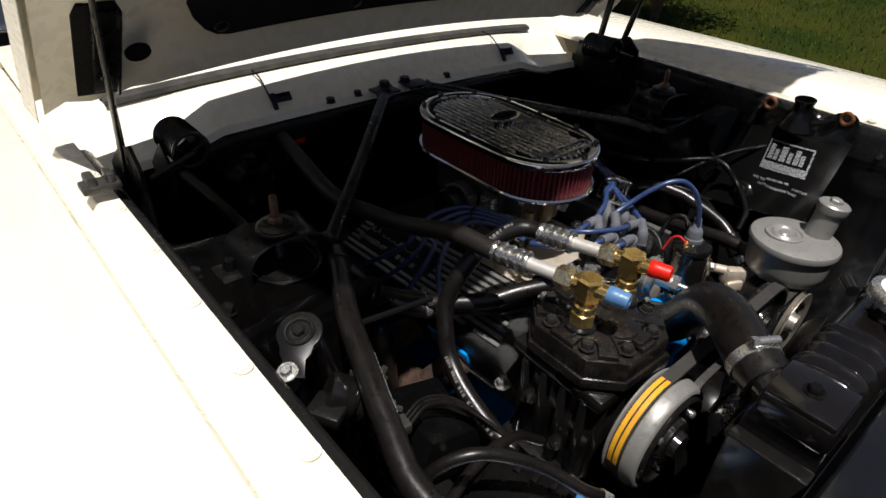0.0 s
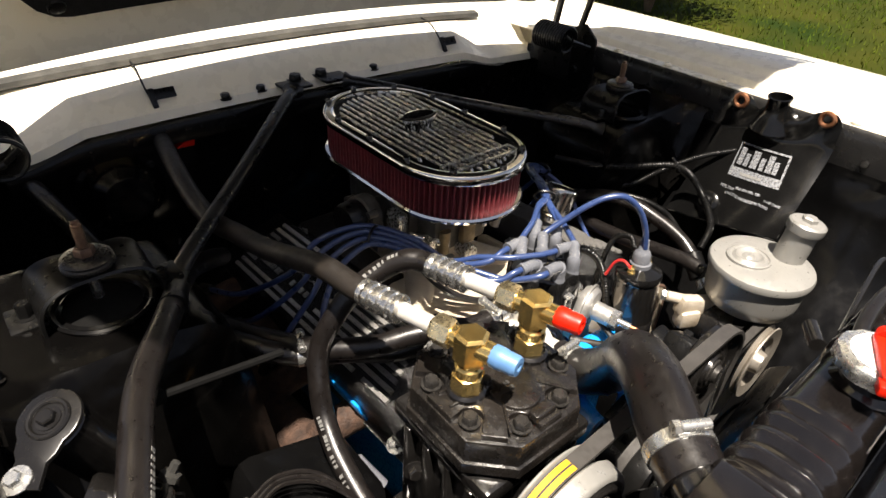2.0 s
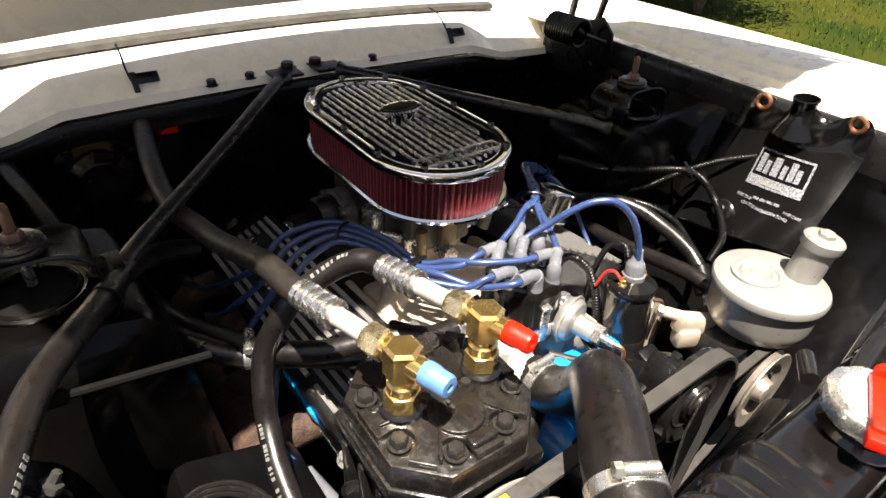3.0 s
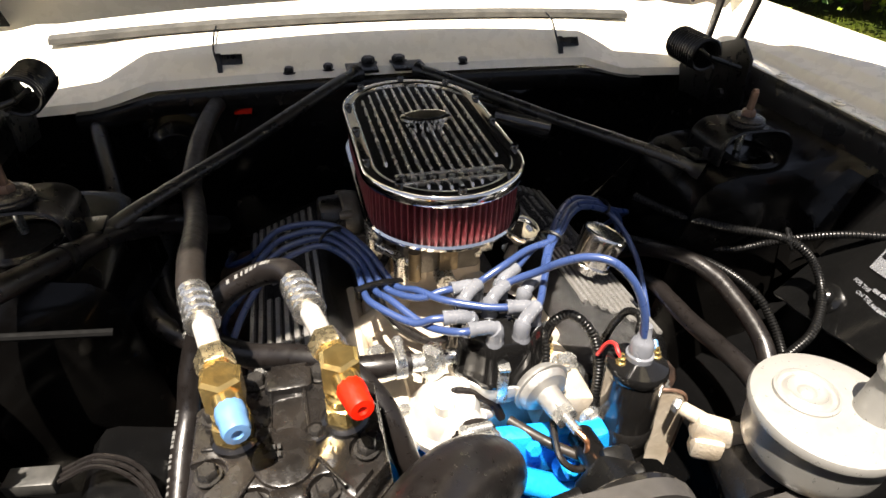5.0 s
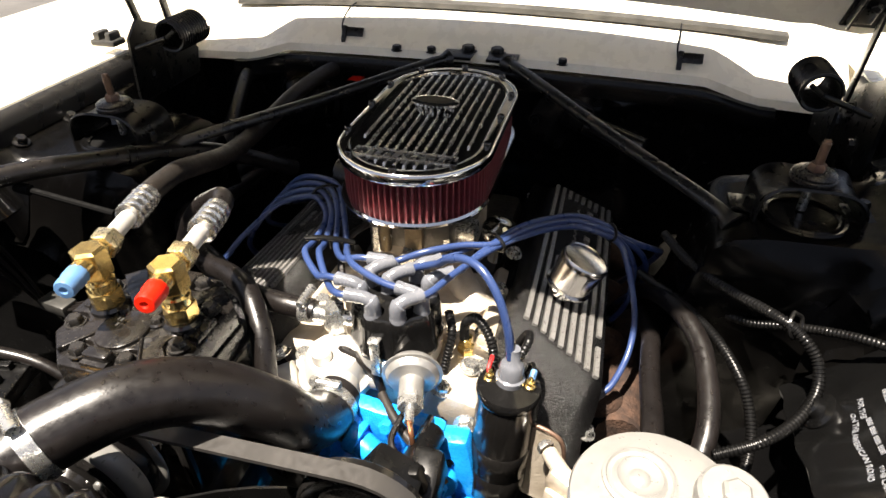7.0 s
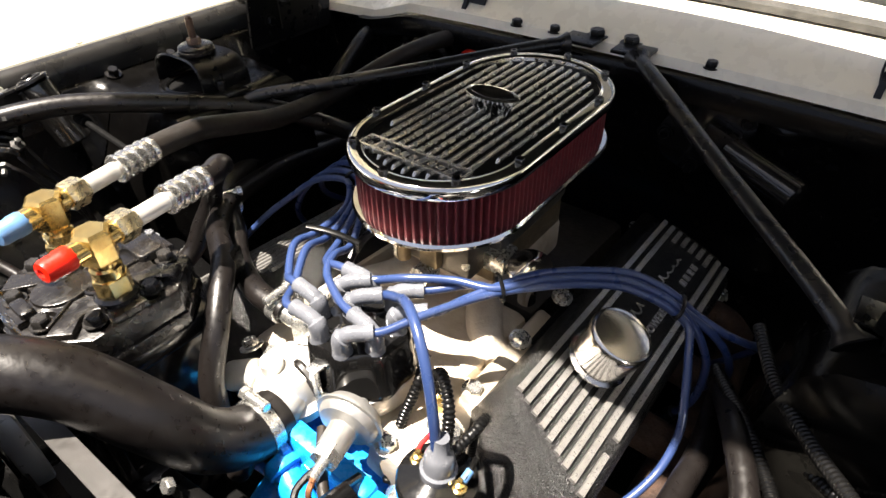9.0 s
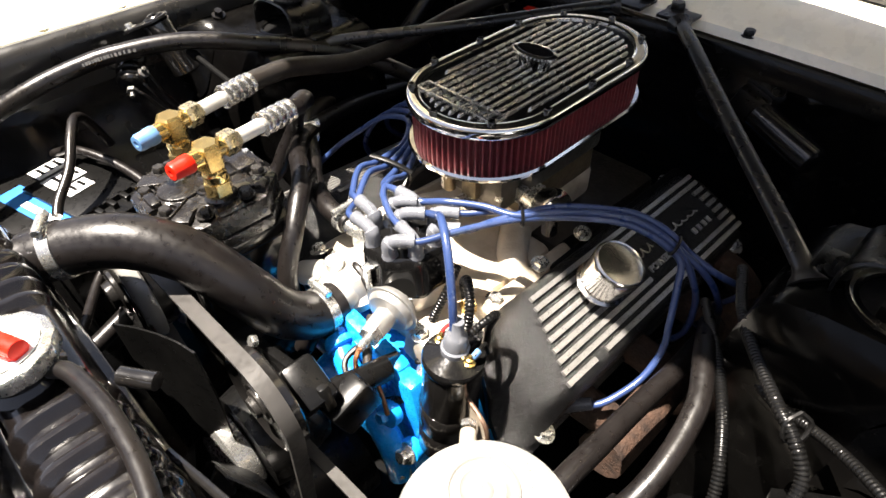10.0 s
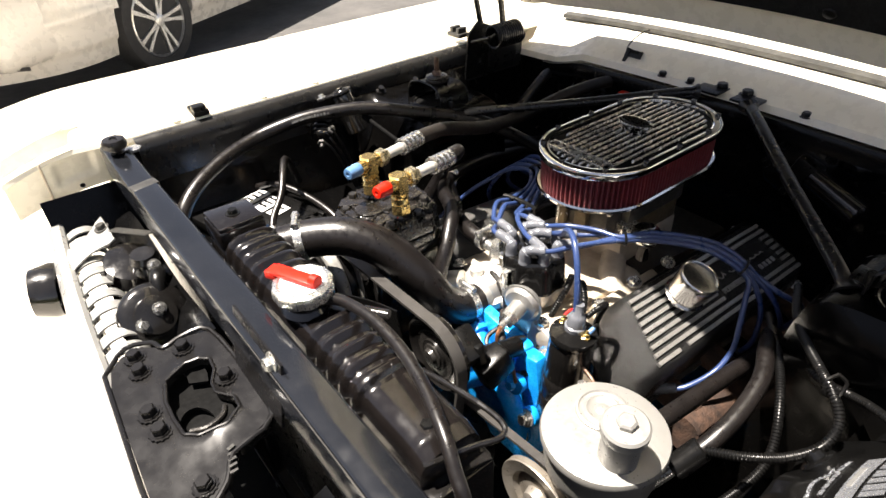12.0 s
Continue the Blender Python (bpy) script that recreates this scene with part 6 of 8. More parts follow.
# ---- radiator ----
rad = thing("radiator", (0.01, -0.545, 0.35), "black ribbed radiator top tank and core", "radiator")
bm = bmnew()
rows = []
NX = 168
for k in range(NX + 1):
    x = -0.232 + 0.494 * k / NX
    end = min(1.0, min(k, NX - k) / 5)
    rib_on = 0.0
    for c in (-0.160, -0.136, -0.112, -0.088, -0.064, 0.062, 0.086, 0.110, 0.134, 0.158):
        rib_on = max(rib_on, math.exp(-((x - c) / 0.0062) ** 4))
    flatten = 1.0 if -0.16 < x < 0.17 else 0.0
    top = 0.921 + 0.0085 * rib_on - 0.008 * (1 - end)
    grow = 0.003 * rib_on
    row = []
    for i in range(15):
        a = math.pi * i / 14
        cy = -math.cos(a)
        sz = math.sin(a) ** 0.45
        row.append(Vector((x, -0.545 + (0.0355 + grow) * (abs(cy) ** 0.6) * (1 if cy > 0 else -1), 0.872 + (top - 0.872) * sz)))
    rows.append(row)
rings(bm, rows, False, False, False)
for r_ in (rows[0], rows[-1]):
    bm.faces.new([bm.verts.new(p) for p in r_])
tank = part("top_tank", bm, TANK, rad, "gloss black ribbed top tank", 30)
bm = bmnew()
box(bm, (0.015, -0.545, 0.868), (0.51, 0.086, 0.010), None, 0.003)
part("tank_seam", bm, GLOSS, rad)
bm = bmnew()
box(bm, (0.015, -0.545, 0.62), (0.49, 0.05, 0.49), None, 0.003)
core = part("core", bm, DEEPBLACK, rad, "dark radiator core")
bm = bmnew()
for k in range(96):
    x = -0.225 + 0.48 * k / 95
    box(bm, (x, -0.572, 0.62), (0.0022, 0.006, 0.48))
tagged(part("fin_pack", bm, SATIN, core), kind="stuff")
for x in (-0.24, 0.27):
    bm = bmnew()
    box(bm, (x, -0.55, 0.62), (0.02, 0.085, 0.52), None, 0.003)
    part("side_rail", bm, GLOSS, rad)
bm = bmnew()
box(bm, (-0.205, -0.548, 0.934), (0.060, 0.062, 0.008), None, 0.002)
box(bm, (-0.205, -0.548, 0.918), (0.062, 0.066, 0.030), None, 0.005)
part("end_pad", bm, TANK, rad, "flat black mounting pad with a hole")
bm = bmnew()
rod(bm, (-0.144, -0.475, 0.893), (-0.172, -0.525, 0.886), 0.0235, n=28)
part("outlet", bm, GLOSS, rad)
bm = bmnew()
lathe(bm, [(0.030, 0.0), (0.024, 0.006), (0.023, 0.024), (0.028, 0.026)], (0.012, -0.553, 0.919), n=32)
rod(bm, (0.026, -0.538, 0.932), (0.052, -0.522, 0.928), 0.0055, n=12)
part("filler_neck", bm, GLOSS, rad)
bm = bmnew()
rod(bm, (0.05, -0.502, 0.905), (0.075, -0.485, 0.905), 0.0075, n=12)
part("drain_stub", bm, GLOSS, rad)
bolts(rad, [(0.235, -0.55, 0.915), (-0.205, -0.548, 0.9375), (0.262, -0.515, 0.87)], (0, 0, 1), 0.007, 0.006, SATIN, 0.010)
bm = bmnew()
prof = [(0.034, 0.940), (0.0352, 0.942), (0.0352, 0.951), (0.034, 0.954), (0.029, 0.956), (0.026, 0.9545), (0.010, 0.955)]
lathe(bm, prof, (0.012, -0.553, -0.003), n=48, flute=12, depth=0.04)
cap = part("radiator_cap", bm, ZINC, rad, "silver radiator cap with a safety lever")
bm = bmnew()
lathe(bm, [(0.0255, 0.955), (0.0255, 0.9562)], (0.012, -0.553, -0.003), n=36)
part("printed_disc", bm, WHITEINK, cap, "white printed disc")
bm = bmnew()
box(bm, (0.003, -0.557, 0.9565), (0.060, 0.017, 0.007), Matrix.Rotation(radians(24), 3, "Z"), 0.002)
box(bm, (-0.026, -0.569, 0.9515), (0.014, 0.018, 0.010), Matrix.Rotation(radians(24), 3, "Z"), 0.002)
rod(bm, (0.025, -0.547, 0.959), (0.033, -0.544, 0.959), 0.0075, n=14)
part("lever", bm, REDCAP, cap, "red plastic safety lever")


def hose(name, pts, r, label, mat=None, group="", clamps=(), n=16, steps=8, convolute=0.0, squash=1.0):
    """A hose with worm-drive clamps at (point, axis, radius)."""
    h = thing(name, pts[0], label, "hose", group)
    bm = bmnew()
    tube(bm, pts, r, n, steps, squash, convolute)
    part("tube", bm, mat or RUBBER, h)
    for p, d, cr in clamps:
        u, v, a = frame_of(d)
        bm = bmnew()
        lathe(bm, [(cr, -0.006), (cr + 0.0016, -0.0058), (cr + 0.0016, 0.0058), (cr, 0.006)], p, d, 36)
        c = part("clamp_band", bm, ZINC, h, "zinc worm-drive clamp")
        q = Vector(p) + (Vector((0, 0, 1)) - a * a.z).normalized() * (cr + 0.005)
        side = a.cross(Vector((0, 0, 1))).normalized()
        bm = bmnew()
        rod(bm, q - side * 0.014, q + side * 0.012, 0.005, n=12, bevel=0.001)
        lathe(bm, [(0.006, 0), (0.006, 0.006)], q + side * 0.012, side, 6)
        part("worm_screw", bm, ZINC, c)
    return h


hose("radiator_hose", [(-0.022, -0.272, 0.750), (-0.020, -0.302, 0.755), (-0.022, -0.338, 0.785), (-0.038, -0.366, 0.835), (-0.072, -0.394, 0.876), (-0.108, -0.430, 0.896), (-0.142, -0.470, 0.894), (-0.162, -0.505, 0.887)],
     0.0275, "thick black rubber upper radiator hose", None, "", [((-0.021, -0.290, 0.7525), (0.03, -1, 0.1), 0.0275), ((-0.149, -0.481, 0.892), (-0.5, -0.85, -0.15), 0.0275)], 28, 10)
hose("overflow_hose", [(0.034, -0.536, 0.931), (0.052, -0.527, 0.935), (0.1, -0.521, 0.94), (0.154, -0.523, 0.94), (0.209, -0.534, 0.939), (0.26, -0.551, 0.936), (0.291, -0.562, 0.918), (0.31, -0.566, 0.892), (0.34, -0.566, 0.78)], 0.0066,
     "thin black overflow hose lying along the radiator")
# bent wire bracket at the tank's end
bm = bmnew()
tube(bm, [(0.12, -0.505, 0.885), (0.20, -0.494, 0.90), (0.262, -0.488, 0.905), (0.278, -0.498, 0.903), (0.272, -0.53, 0.908), (0.262, -0.575, 0.91)], 0.0032, 8, 8)
solo("hose_retainer", bm, GLOSS, "bent black wire hose retainer on the radiator", "retainer")

# hoses on the compressor's side
hose("heater_hose", [(-0.070, -0.206, 0.803), (-0.111, -0.206, 0.806), (-0.155, -0.190, 0.797), (-0.197, -0.169, 0.788), (-0.24, -0.140, 0.790), (-0.292, -0.11, 0.793), (-0.33, -0.07, 0.80), (-0.37, 0.05, 0.78), (-0.38, 0.3, 0.72)], 0.0125,
     "black rubber heater hose", None, "heater hoses", [((-0.080, -0.206, 0.803), (-1, 0, 0), 0.0128), ((-0.285, -0.113, 0.793), (-1, 0.4, 0), 0.0128)])
hose("heater_hose", [(-0.080, -0.300, 0.73), (-0.092, -0.288, 0.768), (-0.105, -0.262, 0.805), (-0.128, -0.234, 0.826), (-0.152, -0.212, 0.830), (-0.190, -0.190, 0.824), (-0.234, -0.164, 0.812), (-0.29, -0.10, 0.80), (-0.34, 0.05, 0.77), (-0.36, 0.3, 0.72)], 0.0125,
     "black rubber heater hose rising from the water pump", None, "heater hoses")
hose("condenser_hose", [(-0.42, -0.60, 0.76), (-0.435, -0.575, 0.82), (-0.462, -0.535, 0.855), (-0.497, -0.465, 0.877), (-0.520, -0.385, 0.890), (-0.506, -0.320, 0.905), (-0.489, -0.268, 0.912), (-0.458, -0.186, 0.912), (-0.407, -0.09, 0.892), (-0.355, 0.012, 0.863), (-0.31, 0.07, 0.83), (-0.27, 0.14, 0.78)],
     0.0125, "long black printed hose arching along the fender apron", RUBBER, "air conditioning hoses")
# firewall hoses
hose("firewall_hose", [(-0.446, 0.345, 0.858), (-0.442, 0.315, 0.862), (-0.428, 0.26, 0.845), (-0.411, 0.194, 0.818), (-0.402, 0.14, 0.785), (-0.392, 0.09, 0.745), (-0.375, 0.04, 0.69)], 0.012, "black hose dropping from the firewall", RUBBER, "firewall hoses")
blower = thing("blower_motor", (-0.335, 0.34, 0.82), "round black blower housing on the firewall", "blower")
bm = bmnew()
lathe(bm, [(0.064, 0.0), (0.064, 0.006), (0.056, 0.009), (0.050, 0.022), (0.046, 0.034), (0.036, 0.041), (0.034, 0.046), (0.018, 0.048), (0.0, 0.048)], (-0.335, 0.345, 0.815), (0, -1, 0.05), 36)
part("housing", bm, BAY, blower)
bolts(blower, [(-0.335 + 0.059 * math.cos(a), 0.338, 0.815 + 0.059 * math.sin(a)) for a in (0.6, 2.2, 3.9, 5.4)], (0, -1, 0), 0.005, 0.005, GLOSS, 0.007)
hose("ground_cable", [(-0.30, -0.60, 0.74), (-0.36, -0.48, 0.775), (-0.33, -0.40, 0.76), (-0.28, -0.46, 0.73), (-0.16, -0.53, 0.74)], 0.006, "thin black cable beside the radiator", RUBBER)

# hoses on the pump's side
hose("return_hose", [(0.303, -0.29, 0.755), (0.304, -0.256, 0.757), (0.305, -0.207, 0.750), (0.305, -0.156, 0.741), (0.307, -0.104, 0.735), (0.308, -0.058, 0.728), (0.30, 0.05, 0.69)], 0.0115, "black rubber pump hose", None, "heater hoses")
hose("return_hose", [(0.352, -0.246, 0.738), (0.358, -0.220, 0.752), (0.360, -0.190, 0.762), (0.358, -0.155, 0.771), (0.351, -0.118, 0.780), (0.331, -0.073, 0.782), (0.31, -0.01, 0.755), (0.295, 0.06, 0.70)], 0.0112, "black pump hose with a crimped end", None, "heater hoses")
fit_ = thing("hose_coupling", (0.345, -0.255, 0.735), "black crimped coupling with a bare steel pipe", "coupling")
bm = bmnew()
rod(bm, (0.340, -0.272, 0.715), (0.354, -0.240, 0.743), 0.0155, n=10, bevel=0.002)
part("collar", bm, SATIN, fit_)
bm = bmnew()
rod(bm, (0.327, -0.298, 0.692), (0.341, -0.270, 0.717), 0.008, n=14)
part("pipe", bm, ZINC, fit_)
for name, pts, r in (
    ("wiring_loom", [(0.31, 0.03, 0.82), (0.338, -0.032, 0.823), (0.372, -0.082, 0.830), (0.409, -0.130, 0.842), (0.432, -0.148, 0.836), (0.450, -0.163, 0.818), (0.450, -0.186, 0.798), (0.430, -0.215, 0.783), (0.400, -0.238, 0.772), (0.362, -0.248, 0.752)], 0.0064),
    ("wiring_loom", [(0.29, 0.02, 0.76), (0.334, -0.052, 0.779), (0.369, -0.111, 0.782), (0.393, -0.153, 0.768), (0.406, -0.179, 0.743), (0.408, -0.208, 0.718), (0.39, -0.27, 0.68)], 0.0064),
    ("wiring_loom", [(0.345, 0.02, 0.80), (0.370, -0.05, 0.785), (0.398, -0.080, 0.788), (0.432, -0.100, 0.806), (0.461, -0.125, 0.828), (0.49, -0.155, 0.848), (0.525, -0.19, 0.862)], 0.0054),
    ("wiring_loom", [(0.095, -0.172, 0.772), (0.098, -0.178, 0.800), (0.113, -0.188, 0.818), (0.132, -0.205, 0.803), (0.138, -0.222, 0.770), (0.130, -0.242, 0.73), (0.11, -0.285, 0.705), (0.085, -0.305, 0.69)], 0.0062),
    ("wiring_loom", [(0.075, -0.165, 0.80), (0.085, -0.19, 0.79), (0.082, -0.215, 0.75), (0.09, -0.245, 0.71)], 0.0058),
    ("wiring_loom", [(0.165, -0.24, 0.822), (0.172, -0.225, 0.835), (0.168, -0.205, 0.825), (0.155, -0.20, 0.79), (0.15, -0.20, 0.74)], 0.0048),
):
    lo = thing(name, pts[0], "black corrugated split wiring loom", "wiring loom", "wiring looms")
    bm = bmnew()
    tube(bm, pts, r * 0.92, 12, 10, 1.0, 0.0040)
    part("conduit", bm, SATIN, lo)
bm = bmnew()
tube(bm, [(0.425, -0.130, 0.850), (0.420, -0.142, 0.845), (0.424, -0.148, 0.832), (0.434, -0.138, 0.828), (0.435, -0.128, 0.842), (0.425, -0.130, 0.850)], 0.0022, 6, 4)
solo("cable_tie", bm, SATIN, "black cable tie round the loom", "cable tie", "cable ties")
bm = bmnew()
tube(bm, [(-0.045, -0.22, 0.752), (-0.03, -0.232, 0.778), (-0.012, -0.235, 0.775), (0.01, -0.24, 0.76), (0.02, -0.245, 0.74)], 0.005, 8, 6)
solo("bypass_hose", bm, RUBBER, "small black bypass hose at the thermostat", "hose")
bm = bmnew()
tube(bm, [(-0.065, -0.04, 0.82), (-0.085, -0.075, 0.81), (-0.075, -0.12, 0.79), (-0.04, -0.15, 0.775), (-0.01, -0.16, 0.785)], 0.005, 8, 6)
solo("vacuum_hose", bm, RUBBER, "thin dark vacuum hose beside the manifold", "hose")

sender = thing("temperature_sender", (0.097, -0.170, 0.745), "small brass temperature sender on the manifold", "sender")
bm = bmnew()
lathe(bm, [(0.0105, 0), (0.0105, 0.012), (0.008, 0.014), (0.008, 0.026), (0.004, 0.028)], (0.097, -0.170, 0.746), n=6)
part("body", bm, BRASS, sender)
bm = bmnew()
box(bm, (-0.146, -0.208, 0.822), (0.012, 0.050, 0.034), Matrix.Rotation(radians(35), 3, "Z"), 0.006)
solo("cable_tie", bm, SATIN, "black tie holding two heater hoses together", "cable tie", "cable ties")

# ---- washer bag ----
bag = thing("washer_bag", (0.555, -0.22, 0.7), "black vinyl washer bag with a white printed emblem", "washer bag")


def bag_at(q, w, out=0.0):
    """A place on the bag's face: across from its rear edge, down from its top."""
    z = 0.949 + 0.011 * q - (0.200 - 0.02 * q) * w
    y = -0.143 - 0.178 * q - 0.012 * w * (q - 0.5)
    puff = max(0.0, math.sin(math.pi * q)) ** 0.7 * math.sin(math.pi * min(1, 0.10 + w * 0.85)) ** 0.8
    fold = 0.007 * math.sin(12 * q + 5 * w) * math.exp(-((w - 0.16) / 0.14) ** 2) + 0.002 * math.sin(23 * q + 9 * w) * (w > 0.75)
    top = max(0.0, 1 - w / 0.12)
    dip = -0.020 * (math.exp(-((q - 0.28) / 0.07) ** 2) + math.exp(-((q - 0.66) / 0.085) ** 2)) * top
    dip -= 0.016 * max(0.0, (abs(q - 0.5) - 0.40) / 0.10) ** 2 * top
    belly = 0.115 * max(0.0, (w - 0.3) / 0.7) ** 1.16
    return Vector((0.556 - 0.014 * puff - fold - belly - out, y, z + dip))


bm = bmnew()
sheet(bm, [[bag_at(i / 28, k / 30) for i in range(29)] for k in range(31)], 0.003)
part("bag_body", bm, VINYL, bag, "", 60)
bm = bmnew()
tube(bm, [bag_at(0.01, k / 16, 0.0005) for k in range(17)] + [bag_at(q / 10, 1.0, 0.0005) for q in range(1, 10)] + [bag_at(0.99, 1 - k / 16, 0.0005) for k in range(17)], 0.0014, 6, 2)
part("welt", bm, GREYMARK, bag, "thin pale edge welt")
bm = bmnew()
lathe(bm, [(0.034, -0.030), (0.026, -0.014), (0.019, 0.0), (0.0172, 0.012), (0.0172, 0.021), (0.0190, 0.022), (0.0192, 0.0255), (0.0165, 0.026), (0.0150, 0.010), (0.0, 0.008)], (0.546, -0.222, 0.939), (-0.12, 0, 1), 28)
part("filler_neck", bm, VINYL, bag, "open black vinyl filler neck")
for q in (0.11, 0.87):
    bm = bmnew()
    u, v, a = frame_of((1, 0, 0))
    c = bag_at(q, 0.055, 0.005)
    tube(bm, [c + (u * math.cos(t) + v * math.sin(t)) * 0.0100 for t in (2 * math.pi * i / 18 for i in range(19))], 0.0040, 8, 2)
    part("grommet", bm, COPPER, bag, "coppery metal grommet")


def slanted(q0, q1, w0, w1, out, n=6):
    """A printed patch that leans with the emblem."""
    bm = bmnew()
    rows = []
    for j in range(n + 1):
        w = w0 + (w1 - w0) * j / n
        row = []
        for i in range(n + 1):
            q = q0 + (q1 - q0) * i / n
            row.append(bag_at(q + 0.20 * (w - 0.38), w + 0.05 * (q - 0.30), out))
        rows.append(row)
    sheet(bm, rows, 0.0008)
    return bm


def printed(text, q, w, size, out=0.0052):
    """White words printed on the bag from a place across and down its face."""
    bm = lettering(text, size, 0.0003)
    for v in bm.verts:
        a, b, c = v.co
        at = q + a / 0.178
        v.co = bag_at(at, w - b / 0.225 + 0.10 * (at - 0.4), out + c)
    return bm


E0, E1, F0, F1 = 0.285, 0.750, 0.378, 0.630
for q0, q1, w0, w1 in ((E0, E1, F0, F0 + 0.014), (E0, E0 + 0.012, F0, F1 - 0.06), (E1 - 0.018, E1, F0, F1)):
    part("emblem_edge", slanted(q0, q1, w0, w1, 0.0052), FOIL, bag, "white printed border")
part("emblem_field", slanted(E0, E1 - 0.018, F1 - 0.068, F1, 0.0052), FOIL, bag, "white printed band below the emblem")
for k, (w, tall) in enumerate(((0.046, 1), (0.038, 0), (0.060, 1), (0.040, 0), (0.050, 1), (0.040, 0))):
    q = E0 + 0.032 + 0.061 * k + (0.020 if k > 2 else 0.0)
    part("emblem_bar", slanted(q, q + w, F0 + (0.035 if tall else 0.070), F1 - 0.090, 0.0052, 3), FOIL, bag, "white emblem as plain bars")
part("emblem_bar", slanted(E0 + 0.11, E0 + 0.30, F1 - 0.042, F1 - 0.020, 0.0062, 4), PRINT, bag, "grey bar printed on the white band")
part("print_line", printed("FOR THE", 0.330, 0.725, 0.0060), FOIL, bag, "white printed line of words")
for k in range(4):
    part("print_bar", slanted(0.410 + 0.058 * k, 0.456 + 0.058 * k, 0.694, 0.712, 0.0052, 2), FOIL, bag)
part("print_line", printed("FINE CARS", 0.745, 0.725, 0.0056), FOIL, bag, "white printed line of words")
part("print_line", printed("ON THE AMERICAN ROAD", 0.405, 0.764, 0.0060), FOIL, bag, "white printed line of words")
bm = bmnew()
spout = bag_at(0.31, 0.86, 0.004)
lathe(bm, [(0.020, -0.006), (0.020, 0.002), (0.017, 0.004), (0.012, 0.005), (0.0105, 0.012), (0.008, 0.014), (0.0, 0.014)], spout, (-0.85, 0.05, 0.5), 24)
part("outlet", bm, VINYL, bag, "moulded black hose outlet")

# ---- battery ----
bat = thing("battery", (-0.455, -0.43, 0.57), "black battery with white and blue labels", "battery")
tb = Matrix.Rotation(radians(14), 3, "Z")


def on_battery(x, y, z):
    v = tb @ Vector((x, y, 0))
    return Vector((-0.455 + v.x, -0.430 + v.y, z - 0.034))


bm = bmnew()
box(bm, on_battery(0, 0, 0.70), (0.245, 0.165, 0.18), tb, 0.006)
part("case", bm, SATIN, bat)
bm = bmnew()
box(bm, on_battery(0, 0, 0.797), (0.25, 0.17, 0.02), tb, 0.004)
box(bm, on_battery(0.03, 0.02, 0.81), (0.13, 0.09, 0.010), tb, 0.002)
for k in range(7):
    box(bm, on_battery(0.10, -0.06 + 0.02 * k, 0.81), (0.02, 0.008, 0.010), tb, 0.001)
part("lid", bm, SATIN, bat)
for k, (x, w) in enumerate(((-0.045, 0.03), (-0.005, 0.034), (0.032, 0.026))):
    bm = bmnew()
    box(bm, on_battery(x, 0.025 - 0.004 * k, 0.8158), (w, 0.05 - 0.012 * (k == 2), 0.0012), tb)
    part("white_label", bm, WHITEINK, bat, "white print as plain bars")
    for j in range(3):
        bm = bmnew()
        box(bm, on_battery(x - 0.002, 0.012 + 0.013 * j, 0.8166), (w * 0.66, 0.005, 0.0012), tb)
        part("dark_print", bm, SATIN, bat)
bm = bmnew()
box(bm, on_battery(0.03, -0.035, 0.8085), (0.17, 0.036, 0.002), tb)
part("blue_label", bm, LABELBLUE, bat, "blue label stripe")
bm = bmnew()
box(bm, on_battery(0.04, -0.040, 0.8097), (0.10, 0.010, 0.001), tb)
part("label_stripe", bm, WHITEINK, bat, "white stripe on the blue label")
for x, y in ((-0.09, 0.055), (0.098, -0.050)):
    p = on_battery(x, y, 0.806)
    bm = bmnew()
    lathe(bm, [(0.014, 0), (0.015, 0.003), (0.014, 0.016), (0.009, 0.018)], p, n=18)
    box(bm, p + Vector((0.012, 0.004, 0.01)), (0.03, 0.016, 0.010), tb, 0.002)
    part("terminal", bm, ZINC, bat, "grey lead terminal clamp")
for a, pts in (("red", [(-0.345, -0.452, 0.805), (-0.36, -0.44, 0.815), (-0.385, -0.41, 0.835), (-0.42, -0.385, 0.858), (-0.45, -0.367, 0.864), (-0.475, -0.35, 0.845), (-0.49, -0.33, 0.79)]),
               ("black", [(-0.535, -0.40, 0.785), (-0.49, -0.375, 0.80), (-0.42, -0.345, 0.79), (-0.34, -0.33, 0.77), (-0.28, -0.33, 0.72)])):
    bm = bmnew()
    tube(bm, pts, 0.0065, 10, 8)
    solo("battery_cable", bm, RUBBER, "black rubber covered battery cable", "cable", "battery cables")

# ---- relay and regulator on the apron ----
rel = thing("dryer_canister", (-0.535, -0.21, 0.88), "dark cylinder with a stamped bracket on the apron", "canister")
bm = bmnew()
rod(bm, (-0.519, -0.197, 0.928), (-0.495, -0.181, 0.850), 0.0215, n=32, bevel=0.003)
part("cylinder", bm, GLOSS, rel)
cap_axis = Vector((-0.30, -0.20, 0.93))
cap_x = (Vector((-0.03, -0.034, -0.012)) - cap_axis.normalized() * Vector((-0.03, -0.034, -0.012)).dot(cap_axis.normalized())).normalized()
mcap = Matrix.Translation((-0.519, -0.197, 0.929)) @ Matrix((cap_x, cap_axis.normalized().cross(cap_x), cap_axis.normalized())).transposed().to_4x4()
bm = bmnew()
prism(bm, [(0.0225 * math.cos(a), 0.0225 * math.sin(a)) for a in (math.radians(48 + 264 * i / 20) for i in range(21))] + [(0.024, -0.015), (0.030, -0.011), (0.048, -0.013), (0.048, 0.013), (0.030, 0.011), (0.024, 0.015)],
      mcap, 0.0035, 0.001)
